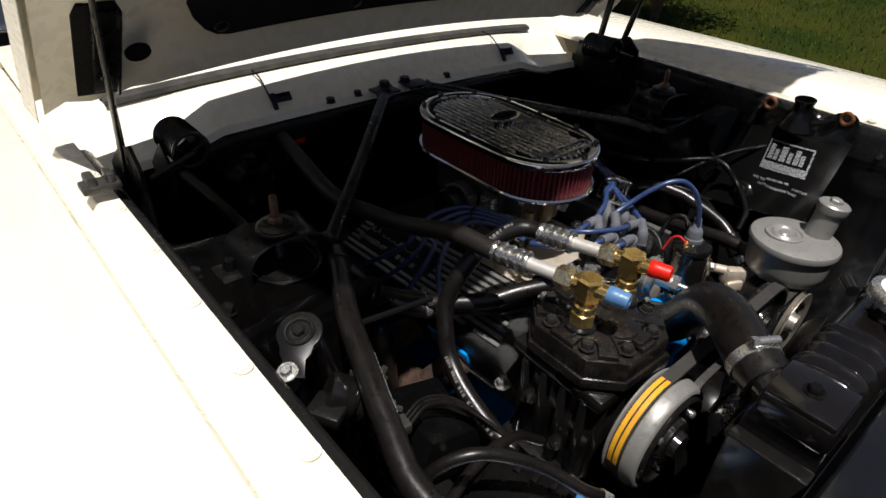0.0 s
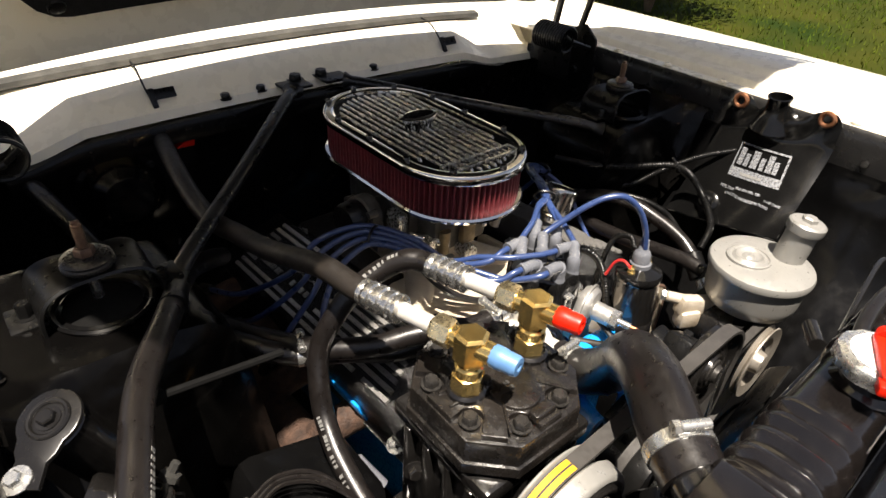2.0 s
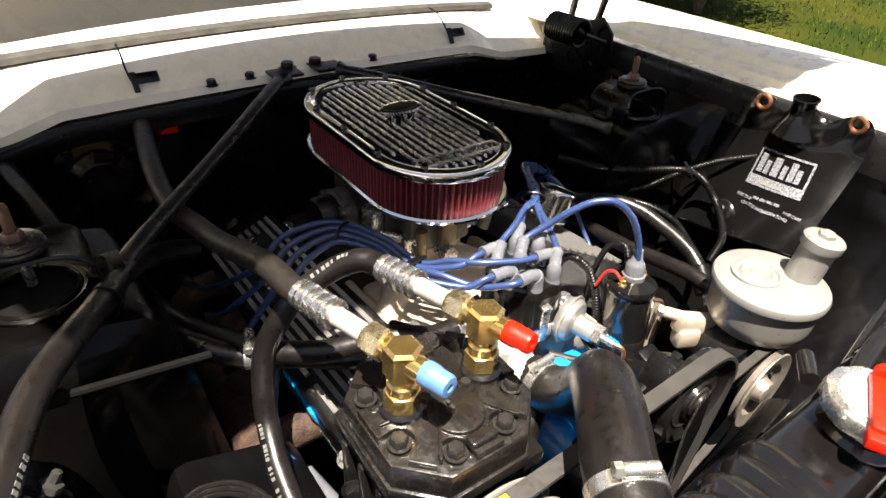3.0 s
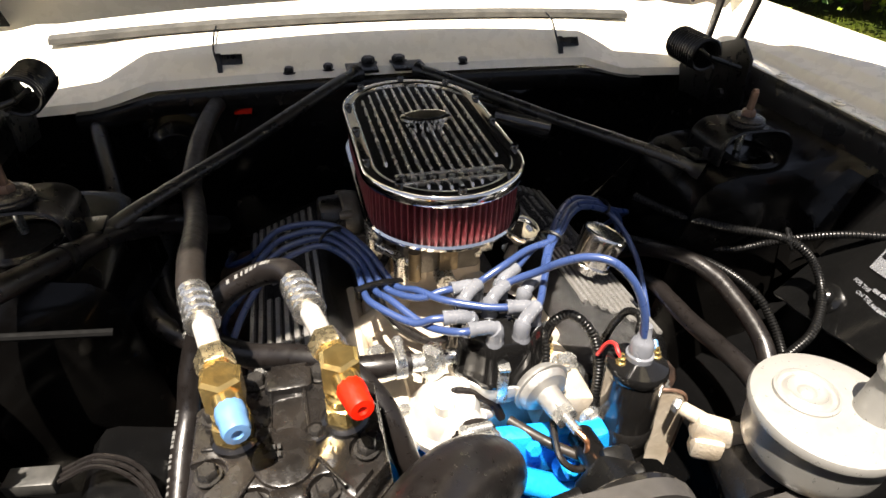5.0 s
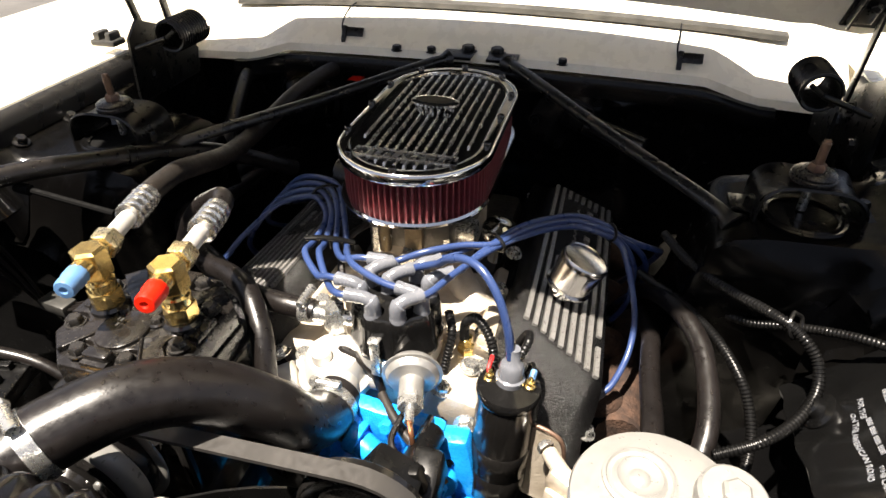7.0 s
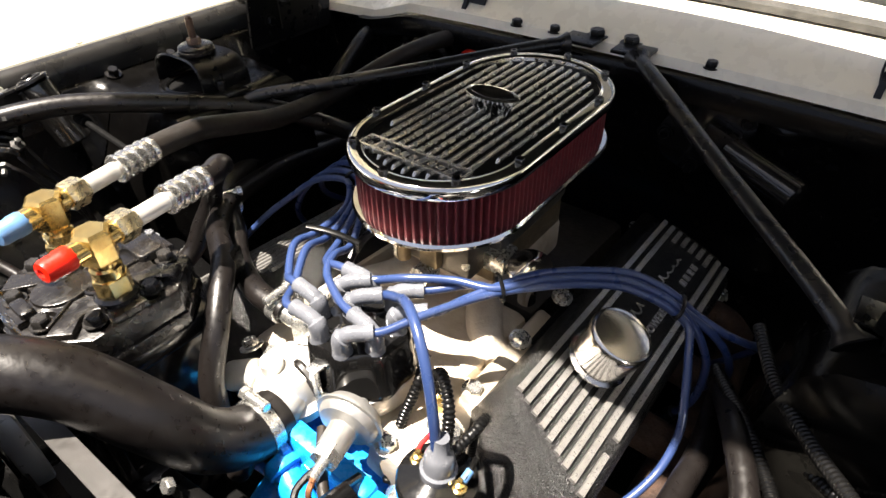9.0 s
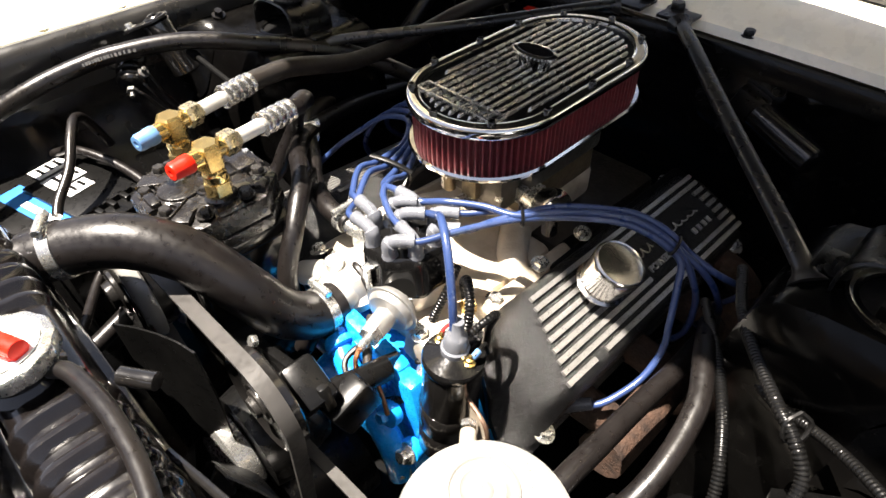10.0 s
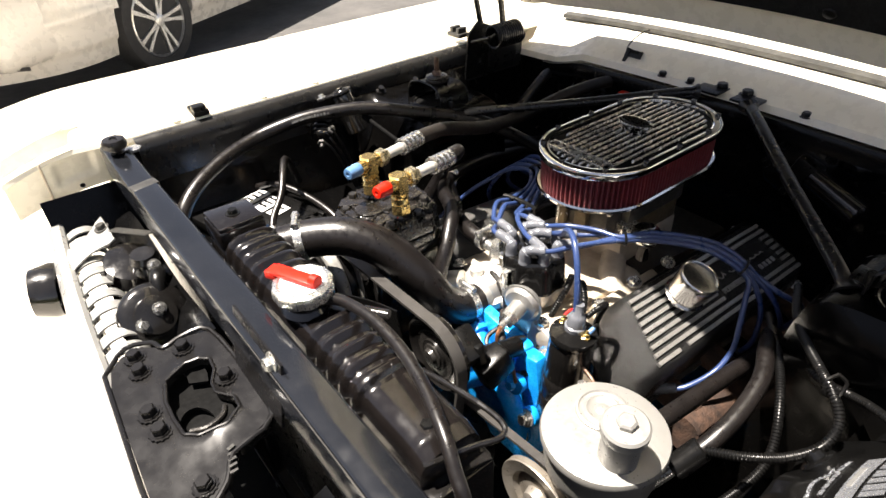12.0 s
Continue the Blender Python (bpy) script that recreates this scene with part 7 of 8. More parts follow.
bracket = part("bracket", bm, LATCHBLACK, rel, "worn grey stamped bracket")
bm = bmnew()
tube(bm, [mcap @ Vector((0.0135 * math.cos(a), 0.0135 * math.sin(a), 0.0038)) for a in (2 * math.pi * i / 20 for i in range(21))], 0.0022, 8, 2)
part("pressed_ring", bm, LATCHBLACK, bracket)
bolts(rel, [mcap @ Vector((0, 0, 0.003))], cap_axis, 0.0065, 0.005, LATCHBLACK, 0.009)
bolts(rel, [mcap @ Vector((0.042, -0.004, 0.003))], cap_axis, 0.006, 0.006, ZINC, 0.010, name="bracket_bolt")
sol = thing("starter_solenoid", (-0.495, -0.265, 0.86), "black starter solenoid with bright terminal nuts", "solenoid")
bm = bmnew()
rod(bm, (-0.520, -0.245, 0.893), (-0.478, -0.272, 0.868), 0.019, n=20, bevel=0.003)
part("coil_case", bm, GLOSS, sol)
for k in range(3):
    bm = bmnew()
    a_, b_ = Vector((-0.520, -0.245, 0.893)), Vector((-0.478, -0.272, 0.868))
    u, v, w = frame_of(b_ - a_)
    c = a_.lerp(b_, 0.45 + 0.2 * k)
    tube(bm, [c + (u * math.cos(t) + v * math.sin(t)) * 0.0195 for t in (2 * math.pi * i / 16 for i in range(17))], 0.0022, 8, 2)
    part("case_ring", bm, SATIN, sol)
for p, d in (((-0.472, -0.276, 0.864), (0.8, -0.5, -0.4)), ((-0.488, -0.248, 0.895), (0.2, 0.2, 1)), ((-0.468, -0.255, 0.882), (0.6, 0.1, 0.8))):
    bm = bmnew()
    lathe(bm, [(0.008, 0), (0.008, 0.005), (0.0035, 0.006), (0.0035, 0.014), (0.001, 0.015)], p, d, 6)
    part("terminal_nut", bm, GREYMARK, sol, "worn terminal nut")
bm = bmnew()
box(bm, (-0.528, -0.258, 0.882), (0.03, 0.035, 0.014), Matrix.Rotation(radians(30), 3, "Z"), 0.003)
part("mount_foot", bm, LATCHBLACK, sol)
for k in range(3):
    bm = bmnew()
    tube(bm, [(-0.470 - 0.008 * k, -0.276 + 0.014 * k, 0.866 + 0.012 * k), (-0.462, -0.262 + 0.012 * k, 0.85), (-0.478, -0.235 + 0.01 * k, 0.80), (-0.485 + 0.01 * k, -0.21, 0.74), (-0.46, -0.20, 0.68)], 0.0024, 6, 5)
    part("wire", bm, RUBBER, sol)
bm = bmnew()
rod(bm, (-0.447, -0.180, 0.890), (-0.335, -0.176, 0.872), 0.0038, n=8)
lathe(bm, [(0.007, 0), (0.007, 0.018), (0.004, 0.02)], (-0.462, -0.181, 0.892), (0.99, 0.03, -0.12), 10)
part("link_rod", bm, DEEPBLACK, sol)
con = thing("wiring_connector", (-0.42, -0.22, 0.745), "grey plastic wiring connector with black wires", "connector")
bm = bmnew()
box(bm, (-0.428, -0.222, 0.747), (0.045, 0.022, 0.016), Matrix.Rotation(radians(-8), 3, "Z"), 0.002)
part("shell", bm, GREYMARK, con)
for k in range(3):
    bm = bmnew()
    tube(bm, [(-0.406, -0.229 + 0.006 * k, 0.748), (-0.37, -0.225 + 0.006 * k, 0.755), (-0.33, -0.25 + 0.008 * k, 0.74), (-0.30, -0.31, 0.70), (-0.29, -0.35, 0.62)], 0.0024, 6, 6)
    part("wire", bm, RUBBER, con)
bm = bmnew()
box(bm, (-0.34, -0.20, 0.665), (0.14, 0.12, 0.09), Matrix.Rotation(radians(18), 3, "Y"), 0.02)
solo("engine_mount", bm, BAY, "black engine mount bracket low in the bay", "bracket")

# ---- latch plate, horn, grille ----
latch = thing("hood_latch_plate", (0.0, -0.70, 0.84), "black hood latch plate with large bolts", "latch plate")
pl = [(-0.107, -0.766), (0.13, -0.776), (0.138, -0.742), (0.118, -0.708), (0.092, -0.690), (0.078, -0.640), (0.0, -0.636), (-0.092, -0.643), (-0.106, -0.672), (-0.103, -0.698), (-0.122, -0.706), (-0.135, -0.735)]
bm = bmnew()
OPENING = [(-0.050, -0.713), (-0.060, -0.687), (-0.056, -0.671), (-0.046, -0.661), (-0.027, -0.663), (-0.009, -0.673), (0.006, -0.674), (0.026, -0.661), (0.042, -0.662), (0.053, -0.680), (0.047, -0.709), (0.035, -0.721), (0.009, -0.723), (-0.019, -0.722)]
hole = []
for a_, b_ in zip(OPENING, OPENING[1:] + OPENING[:1]):
    hole += [Vector(a_).lerp(Vector(b_), w) for w in (0.0, 0.33, 0.67)]


def plate_z(x, y):
    return 0.852 + 0.10 * (y + 0.70) - 0.03 * x


def plate_mesh(bm):
    c = Vector((-0.004, -0.695))
    outer = []
    for q in hole:
        d = (q - c).normalized()
        best = None
        for (ax_, ay), (bx, by) in zip(pl, pl[1:] + pl[:1]):
            e = Vector((bx - ax_, by - ay))
            den = d.x * e.y - d.y * e.x
            if abs(den) < 1e-9:
                continue
            t = ((ax_ - c.x) * e.y - (ay - c.y) * e.x) / den
            w = ((ax_ - c.x) * d.y - (ay - c.y) * d.x) / den
            if t > 0 and -0.001 <= w <= 1.001 and (best is None or t < best):
                best = t
        outer.append(c + d * best)
    loops = []
    for f, dz in ((0.0, -0.010), (0.0, 0.0), (0.06, 0.0015), (0.14, 0.0), (0.6, 0.0), (0.97, 0.0), (1.0, -0.004), (1.0, -0.014)):
        loops.append([Vector((*(Vector(h).lerp(o, f)), plate_z(*Vector(h).lerp(o, f)) + dz)) for h, o in zip(hole, outer)])
    rings(bm, loops, True, False, False)


plate_mesh(bm)
part("plate", bm, LATCHBLACK, latch)
bm = bmnew()
sheet(bm, [[Vector((-0.02 + 0.12 * i / 8, -0.640 + 0.015 * w, 0.857 + 0.080 * w)) for i in range(9)] for w in (0, 0.25, 0.5, 0.75, 1)], 0.003)
part("riser", bm, LATCHBLACK, latch)
for x, y in ((-0.111, -0.729), (-0.084, -0.731), (-0.085, -0.679), (-0.006, -0.657), (-0.016, -0.741), (0.015, -0.739), (0.107, -0.726)):
    z = plate_z(x, y)
    bm = bmnew()
    prism(bm, [((0.0135 if k % 2 else 0.0118) * math.cos(math.pi * k / 14), (0.0135 if k % 2 else 0.0118) * math.sin(math.pi * k / 14)) for k in range(28)], Matrix.Translation((x, y, z + 0.0005)), 0.0015)
    part("star_washer", bm, LATCHBLACK, latch)
    bolts(latch, [(x, y, z + 0.002)], (0, -0.1, 1), 0.0086, 0.008, LATCHBLACK, 0.0100, name="latch_bolt")
for name, loop, r_ in (("rolled_edge", [Vector(p) for p in pl], 0.0030), ("hole_lip", hole, 0.0020)):
    bm = bmnew()
    tube(bm, [Vector((p.x, p.y, plate_z(p.x, p.y) + 0.0012)) for p in list(loop) + [loop[0]]], r_, 8, 3)
    part(name, bm, LATCHBLACK, latch)
bolts(latch, [(0.081, -0.627, 0.928)], (0, -1, 0.2), 0.008, 0.007, ZINC, 0.012, name="bar_bolt")
# two broad curved hooks, alike, one beside the other
for hx_, hy in ((0.0, 0.0), (0.076, 0.004)):
    bm = bmnew()
    rows = []
    for k in range(13):
        v = k / 12
        a = radians(250 - 190 * v)
        r0, wide = 0.020 + 0.010 * v, 0.002 + 0.009 * min(1.0, v * 1.6)
        mid = Vector((-0.056 + hx_ + r0 * 1.25 * math.cos(a), -0.708 + hy + r0 * math.sin(a), 0))
        way = Vector((math.cos(a), math.sin(a), 0))
        rows.append([Vector((*(mid + way * q * wide).xy, plate_z(mid.x, mid.y) - 0.012 - 0.006 * v)) for q in (-1, -0.5, 0, 0.5, 1)])
    sheet(bm, rows, 0.004)
    part("hook", bm, DEEPBLACK, latch, "broad curved black latch hook")
# dark sheet below the opening, painting the deep shadow inside the latch
bm = bmnew()
box(bm, (-0.012, -0.695, 0.828), (0.17, 0.105, 0.004), None, 0.001)
part("latch_body", bm, DEEPBLACK, latch)
bm = bmnew()
rod(bm, (0.040, -0.712, 0.840), (0.047, -0.672, 0.840), 0.005, n=12)
tube(bm, [(0.018, -0.672, 0.842), (0.030, -0.680, 0.843), (0.034, -0.698, 0.842), (0.026, -0.714, 0.840)], 0.003, 8, 5)
part("latch_pin", bm, BOLTGREY, latch)
bm = bmnew()
for k in range(5):
    box(bm, (0.085, -0.690 + 0.0 * k, 0.853), (0.004, 0.008, 0.0015), Matrix.Rotation(radians(20), 3, "Z")) if k == 0 else box(bm, (0.085 + 0.007 * k, -0.690 - 0.002 * k, 0.853 - 0.0002 * k), (0.003, 0.008, 0.0015))
part("stamped_mark", bm, GREYMARK, latch, "stamped mark as plain bars")
for hx in (-0.26, 0.30):
    horn = thing("horn", (hx, -0.68, 0.74), "black round car horn behind the grille", "horn", "horns")
    bm = bmnew()
    lathe(bm, [(0.02, -0.03), (0.044, -0.024), (0.048, -0.016), (0.05, 0.0), (0.048, 0.006), (0.04, 0.012), (0.03, 0.014), (0.028, 0.022), (0.012, 0.024)], (hx, -0.680, 0.792), (0.80, 0.1, 0.6), 36)
    part("body", bm, GLOSS, horn)
    bm = bmnew()
    tube(bm, [(hx - 0.01, -0.665, 0.80), (hx - 0.03, -0.655, 0.83), (hx - 0.06, -0.65, 0.82)], 0.012, 10, 5)
    part("bracket", bm, SATIN, horn)
    bolts(horn, [(hx + 0.022, -0.70, 0.80), (hx + 0.016, -0.672, 0.812), (hx - 0.06, -0.65, 0.835)], (0.85, 0.2, 0.45), 0.007, 0.006, ZINC, 0.010)
bm = bmnew()
lathe(bm, [(0.03, -0.03), (0.04, -0.02), (0.042, 0.01), (0.03, 0.015)], (-0.40, -0.67, 0.80), (0.3, 0.2, 1), 20)
lathe(bm, [(0.018, 0), (0.022, 0.01), (0.018, 0.02), (0.022, 0.03), (0.018, 0.04)], (-0.36, -0.655, 0.80), (0.1, 0, 1), 16)
solo("horn_relay", bm, GLOSS, "black switches and relays beside the horn", "relay")

front = thing("front_grille", (0, -0.78, 0.6), "silver slatted front grille with a bright header trim", "grille")
bm = bmnew()
sheet(bm, [[Vector((-0.60 + 1.2 * i / 30, -0.772 + dy + 0.03 * abs(-1 + 2 * i / 30) ** 2, 0.80 + dz)) for i in range(31)] for dy, dz in ((0.008, -0.014), (0.008, 0.004), (0.004, 0.008), (-0.007, 0.007), (-0.014, -0.001), (-0.018, -0.02))], 0.002)
part("header_trim", bm, GRILLE, front, "bright header trim")
SLAT = [(-0.766, 0.797), (-0.748, 0.803), (-0.728, 0.800), (-0.714, 0.788), (-0.706, 0.766), (-0.704, 0.73), (-0.708, 0.68), (-0.716, 0.62)]
slat_line = spline([(0, y, z) for y, z in SLAT], 3)
for k in range(32):
    x = -0.56 + 1.12 * k / 31
    yb = 0.03 * (x / 0.6) ** 2
    bm = bmnew()
    n_ = len(slat_line) - 1
    rows = [[Vector((x + dx - 0.035 * i / n_, p.y + yb + 0.003 * (1 - abs(dx) / 0.0125), p.z)) for dx in (-0.0108, -0.008, 0.008, 0.0108)] for i, p in enumerate(slat_line)]
    sheet(bm, rows, 0.003)
    part("slat", bm, GRILLE, front)
# white end brackets with a bolt
for s in (-1, 1):
    bm = bmnew()
    rows = []
    for k in range(9):
        v = k / 8
        w = 0.045 - 0.020 * math.sin(math.pi * min(1.0, v * 1.1))
        rows.append([Vector((s * (0.470 + 0.022 * v + q * w), -0.760 + 0.085 * v, 0.805 + 0.026 * v ** 1.5 - 0.004 * abs(q))) for q in (-1, -0.5, 0, 0.5, 1)])
    sheet(bm, rows, 0.003)
    part("end_bracket", bm, GRILLE, front, "bright stamped grille bracket")
    bolts(front, [(s * 0.494, -0.684, 0.830)], (0, -0.2, 1), 0.008, 0.007, GREYMARK, 0.012, name="bracket_bolt")
    bm = bmnew()
    sheet(bm, [[Vector((s * (0.478 - 0.10 * v), -0.672 + 0.04 * v + q * 0.008, 0.829 + 0.025 * v)) for q in (-1, 0, 1)] for v in (0, 0.5, 1)], 0.002)
    part("support_strap", bm, GREYMARK, front, "grey strap to the radiator support")
    bm = bmnew()
    lathe(bm, [(0.040, 0.03), (0.047, 0.0), (0.045, -0.010), (0.038, -0.012), (0.035, 0.0)], (s * 0.500, -0.784, 0.748), (s * 0.25, -1, 0.1), 36)
    part("lamp_bezel", bm, GLOSS, front, "round dark glossy lamp housing")
for z in (0.63, 0.72):
    bm = bmnew()
    tube(bm, [(-0.57 + 0.114 * i, -0.775 + 0.03 * (-1 + 0.2 * i) ** 2, z) for i in range(11)], 0.006, 8, 3)
    part("crossbar", bm, GRILLE, front)
# sheet added behind the slats so their gaps look shaded
bm = bmnew()
sheet(bm, [[Vector((-0.57 + 0.114 * i, -0.772 + 0.03 * (-1 + 0.2 * i) ** 2, z)) for i in range(11)] for z in (0.79, 0.6)], 0.002)
part("backing", bm, DEEPBLACK, front, "near-black sheet painted as the shade between the slats")
bm = bmnew()
box(bm, (0, -0.77, 0.40), (1.6, 0.06, 0.10), None, 0.028, 3)
part("bumper", bm, CHROME, front, "chrome front bumper")
# splash panel behind the grille
bm = bmnew()
sheet(bm, [[Vector((-0.58 + 0.43 * i / 8, y, z + 0.01 * math.sin(i))) for i in range(9)] for y, z in ((-0.625, 0.80), (-0.65, 0.79), (-0.68, 0.74), (-0.71, 0.70))], 0.002)
part("splash_panel", bm, BAY, car, "black splash panel behind the grille")
bm = bmnew()
sheet(bm, [[Vector((0.15 + 0.43 * i / 8, y, z)) for i in range(9)] for y, z in ((-0.625, 0.80), (-0.65, 0.79), (-0.68, 0.74), (-0.71, 0.70))], 0.002)
part("splash_panel", bm, BAY, car, "black splash panel behind the grille")
bm = bmnew()
box(bm, (0, -0.70, 0.40), (1.2, 0.2, 0.02), None, 0.004)
part("lower_valance", bm, DEEPBLACK, car, "dark lower valance")


# red glow at the firewall, painted as an added red block and wire
redc = thing("red_connector", (-0.231, 0.33, 0.874), "small red block painted as the red glow at the firewall", "connector")
bm = bmnew()
prism(bm, [(-0.014, -0.006), (0.013, -0.007), (0.015, 0.002), (0.006, 0.009)], Matrix.Translation((-0.231, 0.343, 0.873)) @ Matrix(((1, 0, 0), (0, 0, -1), (0, 1, 0))).to_4x4(), 0.016, 0.002)
part("shell", bm, REDCAP, redc)
bm = bmnew()
tube(bm, [(-0.231, 0.335, 0.872), (-0.236, 0.345, 0.86), (-0.25, 0.347, 0.83)], 0.003, 6, 4)
part("wire", bm, RUBBER, redc)


# pale print along two hoses, as plain bars
def print_bars(owner, pts, r, s0, s1, n, up):
    line = spline(pts, 12)
    for k in range(n):
        f = s0 + (s1 - s0) * k / (n - 1)
        i = int(f * (len(line) - 2))
        a, b = line[i], line[i + 1]
        d = (b - a).normalized()
        o = (Vector(up) - d * d.dot(Vector(up))).normalized()
        m = Matrix((d, o.cross(d), o)).transposed()
        bm = bmnew()
        box(bm, a + o * r, (0.0036 if k % 3 else 0.0022, 0.0045, 0.0008), m)
        part("print_mark", bm, PRINT, owner)


for ob in [o for o in bpy.data.objects if o.parent is None]:
    if ob.name.startswith("condenser_hose"):
        print_bars(ob, [(-0.497, -0.465, 0.877), (-0.520, -0.385, 0.890), (-0.506, -0.320, 0.905), (-0.489, -0.268, 0.912), (-0.458, -0.186, 0.912)], 0.0122, 0.55, 0.85, 16, (0.9, -0.3, 0.3))

    if ob.name == "air_conditioning_hose.001":
        print_bars(ob, [(-0.296, -0.175, 0.752), (-0.304, -0.222, 0.726), (-0.305, -0.30, 0.70), (-0.29, -0.39, 0.68), (-0.26, -0.50, 0.66)], 0.0117, 0.0, 0.9, 34, (-0.75, -0.55, 0.35))
        print_bars(ob, [(-0.183, -0.172, 0.914), (-0.203, -0.156, 0.901), (-0.234, -0.146, 0.880), (-0.258, -0.142, 0.852)], 0.0117, 0.1, 0.6, 9, (0.2, -0.4, 0.9))

# tie on the long hose and paint on the pump hose
bm = bmnew()
lathe(bm, [(0.0126, -0.005), (0.0142, -0.005), (0.0142, 0.005), (0.0126, 0.005)], (-0.393, -0.066, 0.886), (0.45, 0.87, -0.22), 24)
solo("hose_tie", bm, SATIN, "black tie round the long hose", "hose tie")


# ---- the parked car across the lane ----
other = thing("parked_car", (-5.0, 1.6, 0), "silver modern saloon parked across the lane", "car")


def saloon_x(y, z):
    """Depth of the near flank."""
    flank = -4.02 - 0.03 * ((z - 0.62) / 0.3) ** 2 - 0.02 * (z < 0.32) + 0.012 * math.exp(-((z - 0.50) / 0.03) ** 2)
    tail = max(0.0, (-0.10 - y) / 0.72)
    nose = max(0.0, (y - 3.1) / 0.75)
    return flank - 0.45 * tail ** 2.2 - 0.5 * nose ** 2.2


WHEELS = (0.35, 3.05)
bm = bmnew()
ys = [-0.80 + 4.64 * i / 116 for i in range(117)]
zs = [0.20 + 0.72 * j / 30 for j in range(31)]
grid = {}
for i, y in enumerate(ys):
    for j, z in enumerate(zs):
        if min(math.hypot(y - w, z - 0.33) for w in WHEELS) > 0.345:
            grid[i, j] = bm.verts.new((saloon_x(y, z), y, z))
faces = []
for i in range(len(ys) - 1):
    for j in range(len(zs) - 1):
        q = [grid.get(c) for c in ((i, j), (i + 1, j), (i + 1, j + 1), (i, j + 1))]
        if all(q):
            faces.append(bm.faces.new(q))
bm.normal_update()
bmesh.ops.solidify(bm, geom=faces, thickness=0.03)
part("flank", bm, CARPAINT, other, "silver car flank")
bm = bmnew()
sheet(bm, [[Vector((-4.5 - 1.0 * u - 0.0 * v, -0.82 + 0.22 * (v - 0.4) ** 2 - 0.10 * math.sin(math.pi * min(1, 0.1 + u)), 0.24 + 0.74 * v)) for u in (i / 12 for i in range(13))] for v in (j / 10 for j in range(11))], 0.02)
part("rear_bumper", bm, CARPAINT, other, "silver rear bumper")
bm = bmnew()
box(bm, (-4.95, 1.49, 0.60), (1.70, 4.52, 0.62), None, 0.10, 3)
part("body", bm, CARPAINT, other, "silver car body")
bm = bmnew()
sheet(bm, [[Vector((-4.12 - 0.28 * v - 0.0, 0.1 + 0.35 * v + (2.9 - 0.9 * v) * u, 0.93 + 0.48 * v)) for u in (i / 14 for i in range(15))] for v in (j / 6 for j in range(7))], 0.02)
part("side_glass", bm, GLASS, other, "dark side windows")
bm = bmnew()
box(bm, (-4.95, 1.5, 1.40), (1.15, 1.9, 0.05), None, 0.02)
part("roof", bm, CARPAINT, other, "silver roof")
for w in WHEELS:
    bm = bmnew()
    lathe(bm, [(0.20, -0.20), (0.315, -0.19), (0.33, -0.16), (0.33, -0.03), (0.315, 0.0), (0.245, 0.006), (0.235, -0.01)], (-4.03, w, 0.33), (1, 0, 0), 48)
    wheel = part("wheel", bm, TYRE, other, "black tyre with alloy rim")
    bm = bmnew()
    lathe(bm, [(0.236, -0.05), (0.238, 0.002), (0.228, 0.006), (0.22, -0.02), (0.21, -0.09), (0.02, -0.10)], (-4.03, w, 0.33), (1, 0, 0), 48)
    part("rim", bm, ZINC, wheel, "bright alloy rim")
    for k in range(10):
        a = 2 * math.pi * (k // 2) / 5 + (0.17 if k % 2 else -0.17)
        d = Vector((0, math.cos(a), math.sin(a)))
        c = Vector((-4.035, w, 0.33))
        bm = bmnew()
        rings(bm, [[c + d * r + Vector((x, 0, 0)) + Vector((0, -math.sin(a), math.cos(a))) * t for x, t in ((-0.02, -wd), (0.01, -wd * 0.8), (0.01, wd * 0.8), (-0.02, wd))] for r, wd in ((0.03, 0.018), (0.12, 0.012), (0.225, 0.018))])
        part("spoke", bm, ZINC, wheel)
    bm = bmnew()
    lathe(bm, [(0.045, -0.03), (0.042, 0.012), (0.03, 0.018), (0.0, 0.018)], (-4.035, w, 0.33), (1, 0, 0), 24)
    part("hub_cap", bm, ZINC, wheel)
bm = bmnew()
rod(bm, (-4.6, -0.55, 0.22), (-4.6, -0.90, 0.23), 0.045, n=20)
part("tailpipe", bm, CHROME, other, "chrome tailpipe")
bm = bmnew()
sheet(bm, [[Vector((-4.10 - 0.25 * u, -0.62 - 0.12 * u, 0.30 + 0.02 * v)) for u in (0, 0.5, 1)] for v in (0, 1)], 0.01)
part("lower_lip", bm, SATIN, other, "black lower bumper lip")
# it stands at an angle to the lane, turned about its rear wheel
turn_at = Vector((-4.03, WHEELS[0], 0))
other.matrix_basis = Matrix.Translation(turn_at) @ Matrix.Rotation(radians(32), 4, "Z") @ Matrix.Translation(-turn_at) @ other.matrix_basis

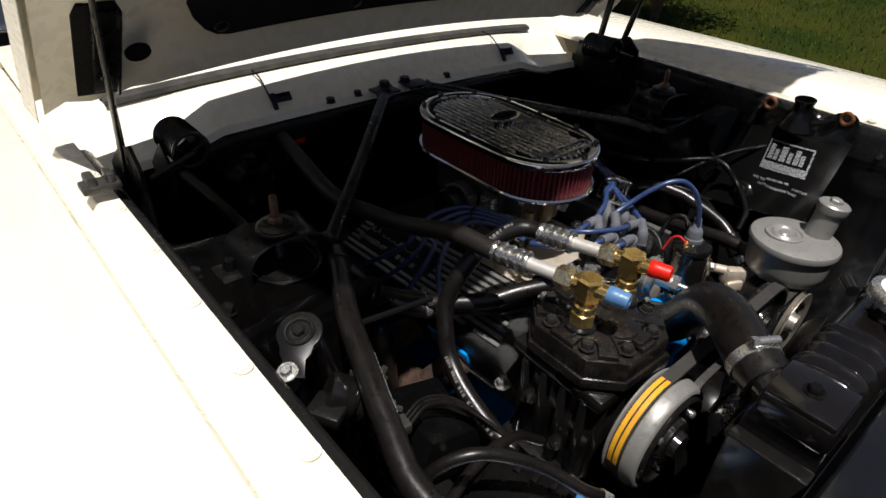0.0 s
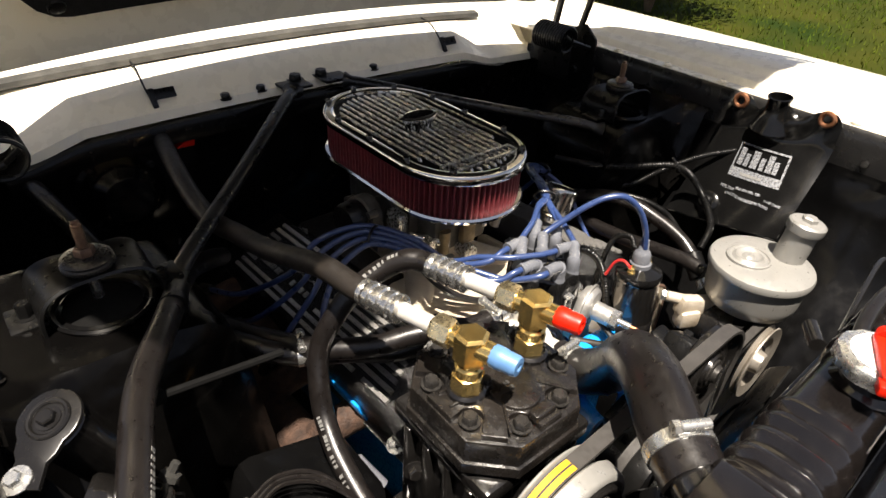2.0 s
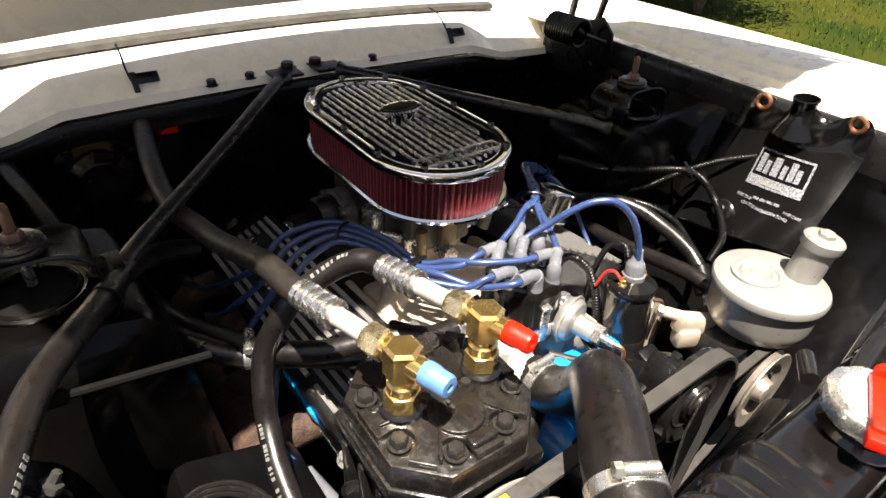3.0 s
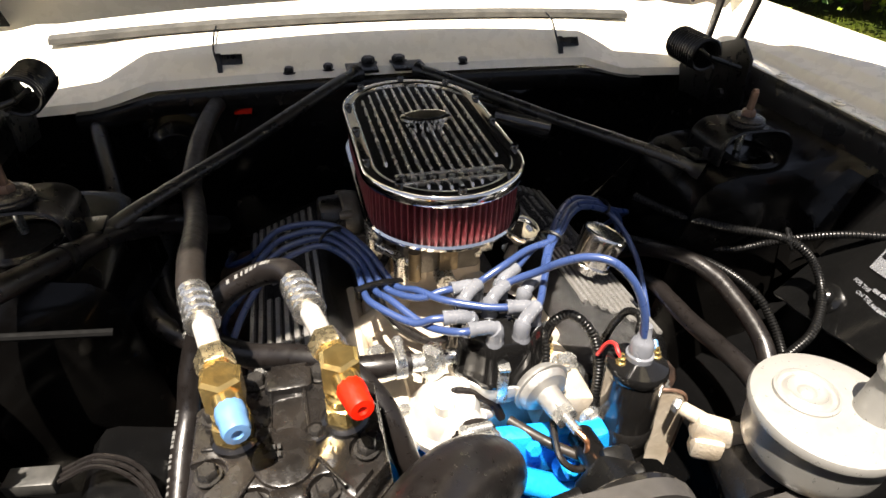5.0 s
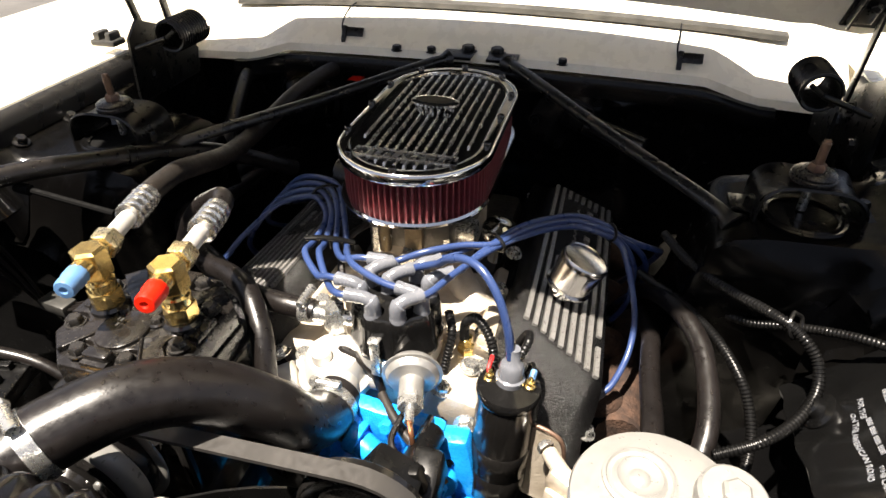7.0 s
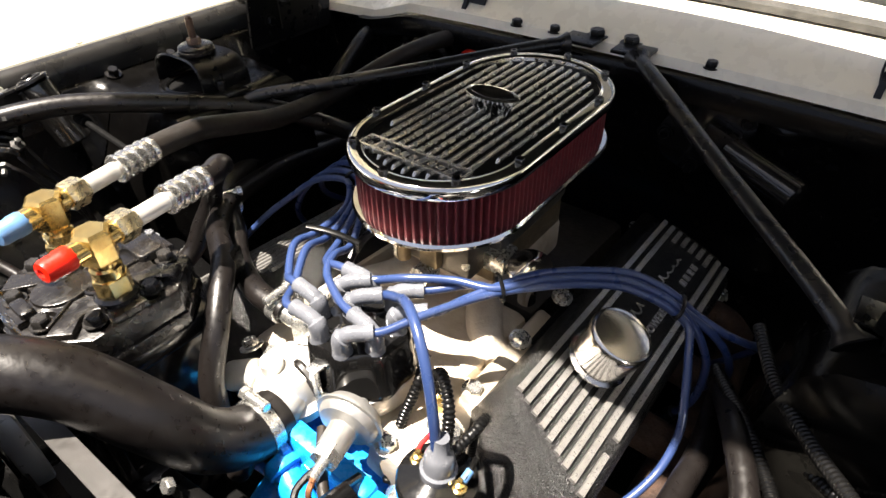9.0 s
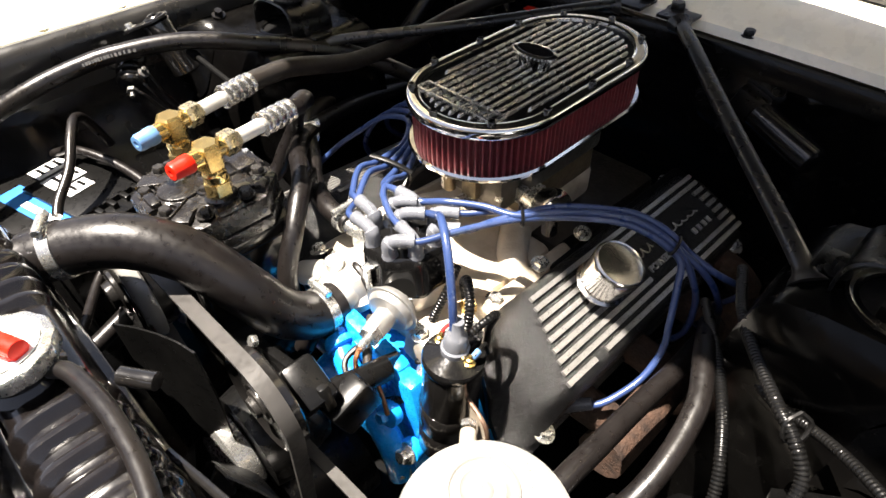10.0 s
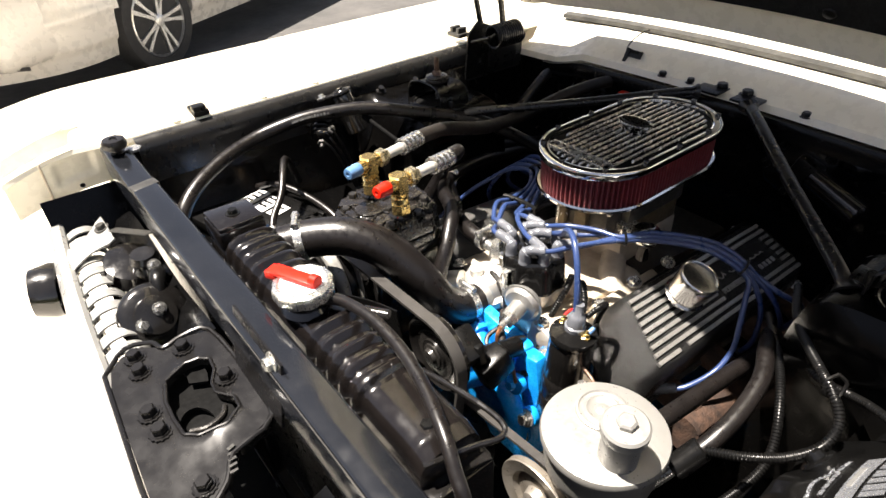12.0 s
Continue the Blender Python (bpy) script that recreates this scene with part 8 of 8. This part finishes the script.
# ---- shrubs and grass ----
def shrub(at, height, spread, stems, leaves, seed, label):
    rng = random.Random(seed)
    at = Vector(at)
    s = thing("shrub", at, label, "shrub", "garden shrubs")
    tips = []
    bm = bmnew()
    for k in range(stems):
        a = 2 * math.pi * (k + rng.random() * 0.6) / stems
        out = spread * (0.35 + 0.5 * rng.random())
        h = height * (0.6 + 0.4 * rng.random())
        p = [at, at + Vector((math.cos(a), math.sin(a), 0)) * out * 0.25 + Vector((0, 0, h * 0.35)), at + Vector((math.cos(a + 0.3), math.sin(a + 0.3), 0)) * out * 0.7 + Vector((0, 0, h * 0.7)),
             at + Vector((math.cos(a + 0.2), math.sin(a + 0.2), 0)) * out + Vector((0, 0, h))]
        tube(bm, p, lambda t: 0.035 * (1 - 0.8 * t) * height / 2.0, 7, 4)
        tips += p[1:]
        for b in range(3):
            q = p[1].lerp(p[3], 0.3 + 0.25 * b)
            e = q + Vector((rng.uniform(-1, 1), rng.uniform(-1, 1), rng.uniform(0.1, 0.8))) * spread * 0.4
            tube(bm, [q, q.lerp(e, 0.5) + Vector((0, 0, 0.03)), e], lambda t: 0.012 * (1 - 0.7 * t), 5, 3)
            tips.append(e)
    part("trunk", bm, BARK, s, "brown forking stems")
    verts, polys = [], []
    for k in range(leaves):
        c = rng.choice(tips) + Vector((rng.gauss(0, 1), rng.gauss(0, 1), rng.gauss(0, 0.8))) * spread * 0.17
        if c.z < 0.06:
            continue
        d = Vector((rng.uniform(-1, 1), rng.uniform(-1, 1), rng.uniform(-0.6, 0.5))).normalized()
        w = d.cross(Vector((rng.uniform(-1, 1), rng.uniform(-1, 1), 1))).normalized()
        ln, wd = rng.uniform(0.05, 0.09), rng.uniform(0.018, 0.03)
        i = len(verts)
        verts += [c, c + d * ln * 0.5 + w * wd, c + d * ln, c + d * ln * 0.5 - w * wd]
        polys.append((i, i + 1, i + 2, i + 3))
    me = bpy.data.meshes.new("crown")
    me.from_pydata(verts, [], polys)
    me.materials.append(LEAF)
    o = new("crown", me)
    o.parent, o.matrix_parent_inverse = s, s.matrix_basis.inverted()
    tagged(o, "loose crown of small yellow-green leaves", kind="stuff")


shrub((5.15, 2.85, -0.01), 1.9, 1.1, 9, 4500, 3, "multi-stemmed garden shrub with reddish brown stems")
shrub((4.35, 5.2, -0.01), 1.5, 1.2, 7, 9000, 5, "leafy yellow-green garden shrub on the lawn")
shrub((3.3, 6.3, -0.01), 1.6, 1.2, 7, 9000, 8, "leafy yellow-green garden shrub on the lawn")
shrub((4.9, 3.9, -0.01), 0.85, 1.0, 9, 9000, 21, "low leafy plant with yellow-green leaves on the lawn")
shrub((4.2, 4.7, -0.01), 0.8, 1.0, 9, 9000, 27, "low leafy plant with yellow-green leaves on the lawn")
shrub((6.4, 4.9, -0.01), 1.0, 1.2, 9, 9000, 33, "low leafy plant with yellow-green leaves on the lawn")
rng = random.Random(11)
verts, polys = [], []
for k in range(26000):
    x, y = rng.uniform(1.75, 11.0), rng.uniform(-2.0, 8.0)
    h, a, w = rng.uniform(0.02, 0.06), rng.uniform(0, 6.28), rng.uniform(0.003, 0.007)
    lean = Vector((rng.uniform(-0.03, 0.03), rng.uniform(-0.03, 0.03), h))
    b = Vector((x, y, -0.012))
    i = len(verts)
    verts += [b + Vector((math.cos(a), math.sin(a), 0)) * w, b - Vector((math.cos(a), math.sin(a), 0)) * w, b + lean]
    polys.append((i, i + 1, i + 2))
me = bpy.data.meshes.new("grass")
me.from_pydata(verts, [], polys)
me.materials.append(BLADE)
tagged(new("grass", me), "short green lawn grass blades", "grass", "", "stuff")
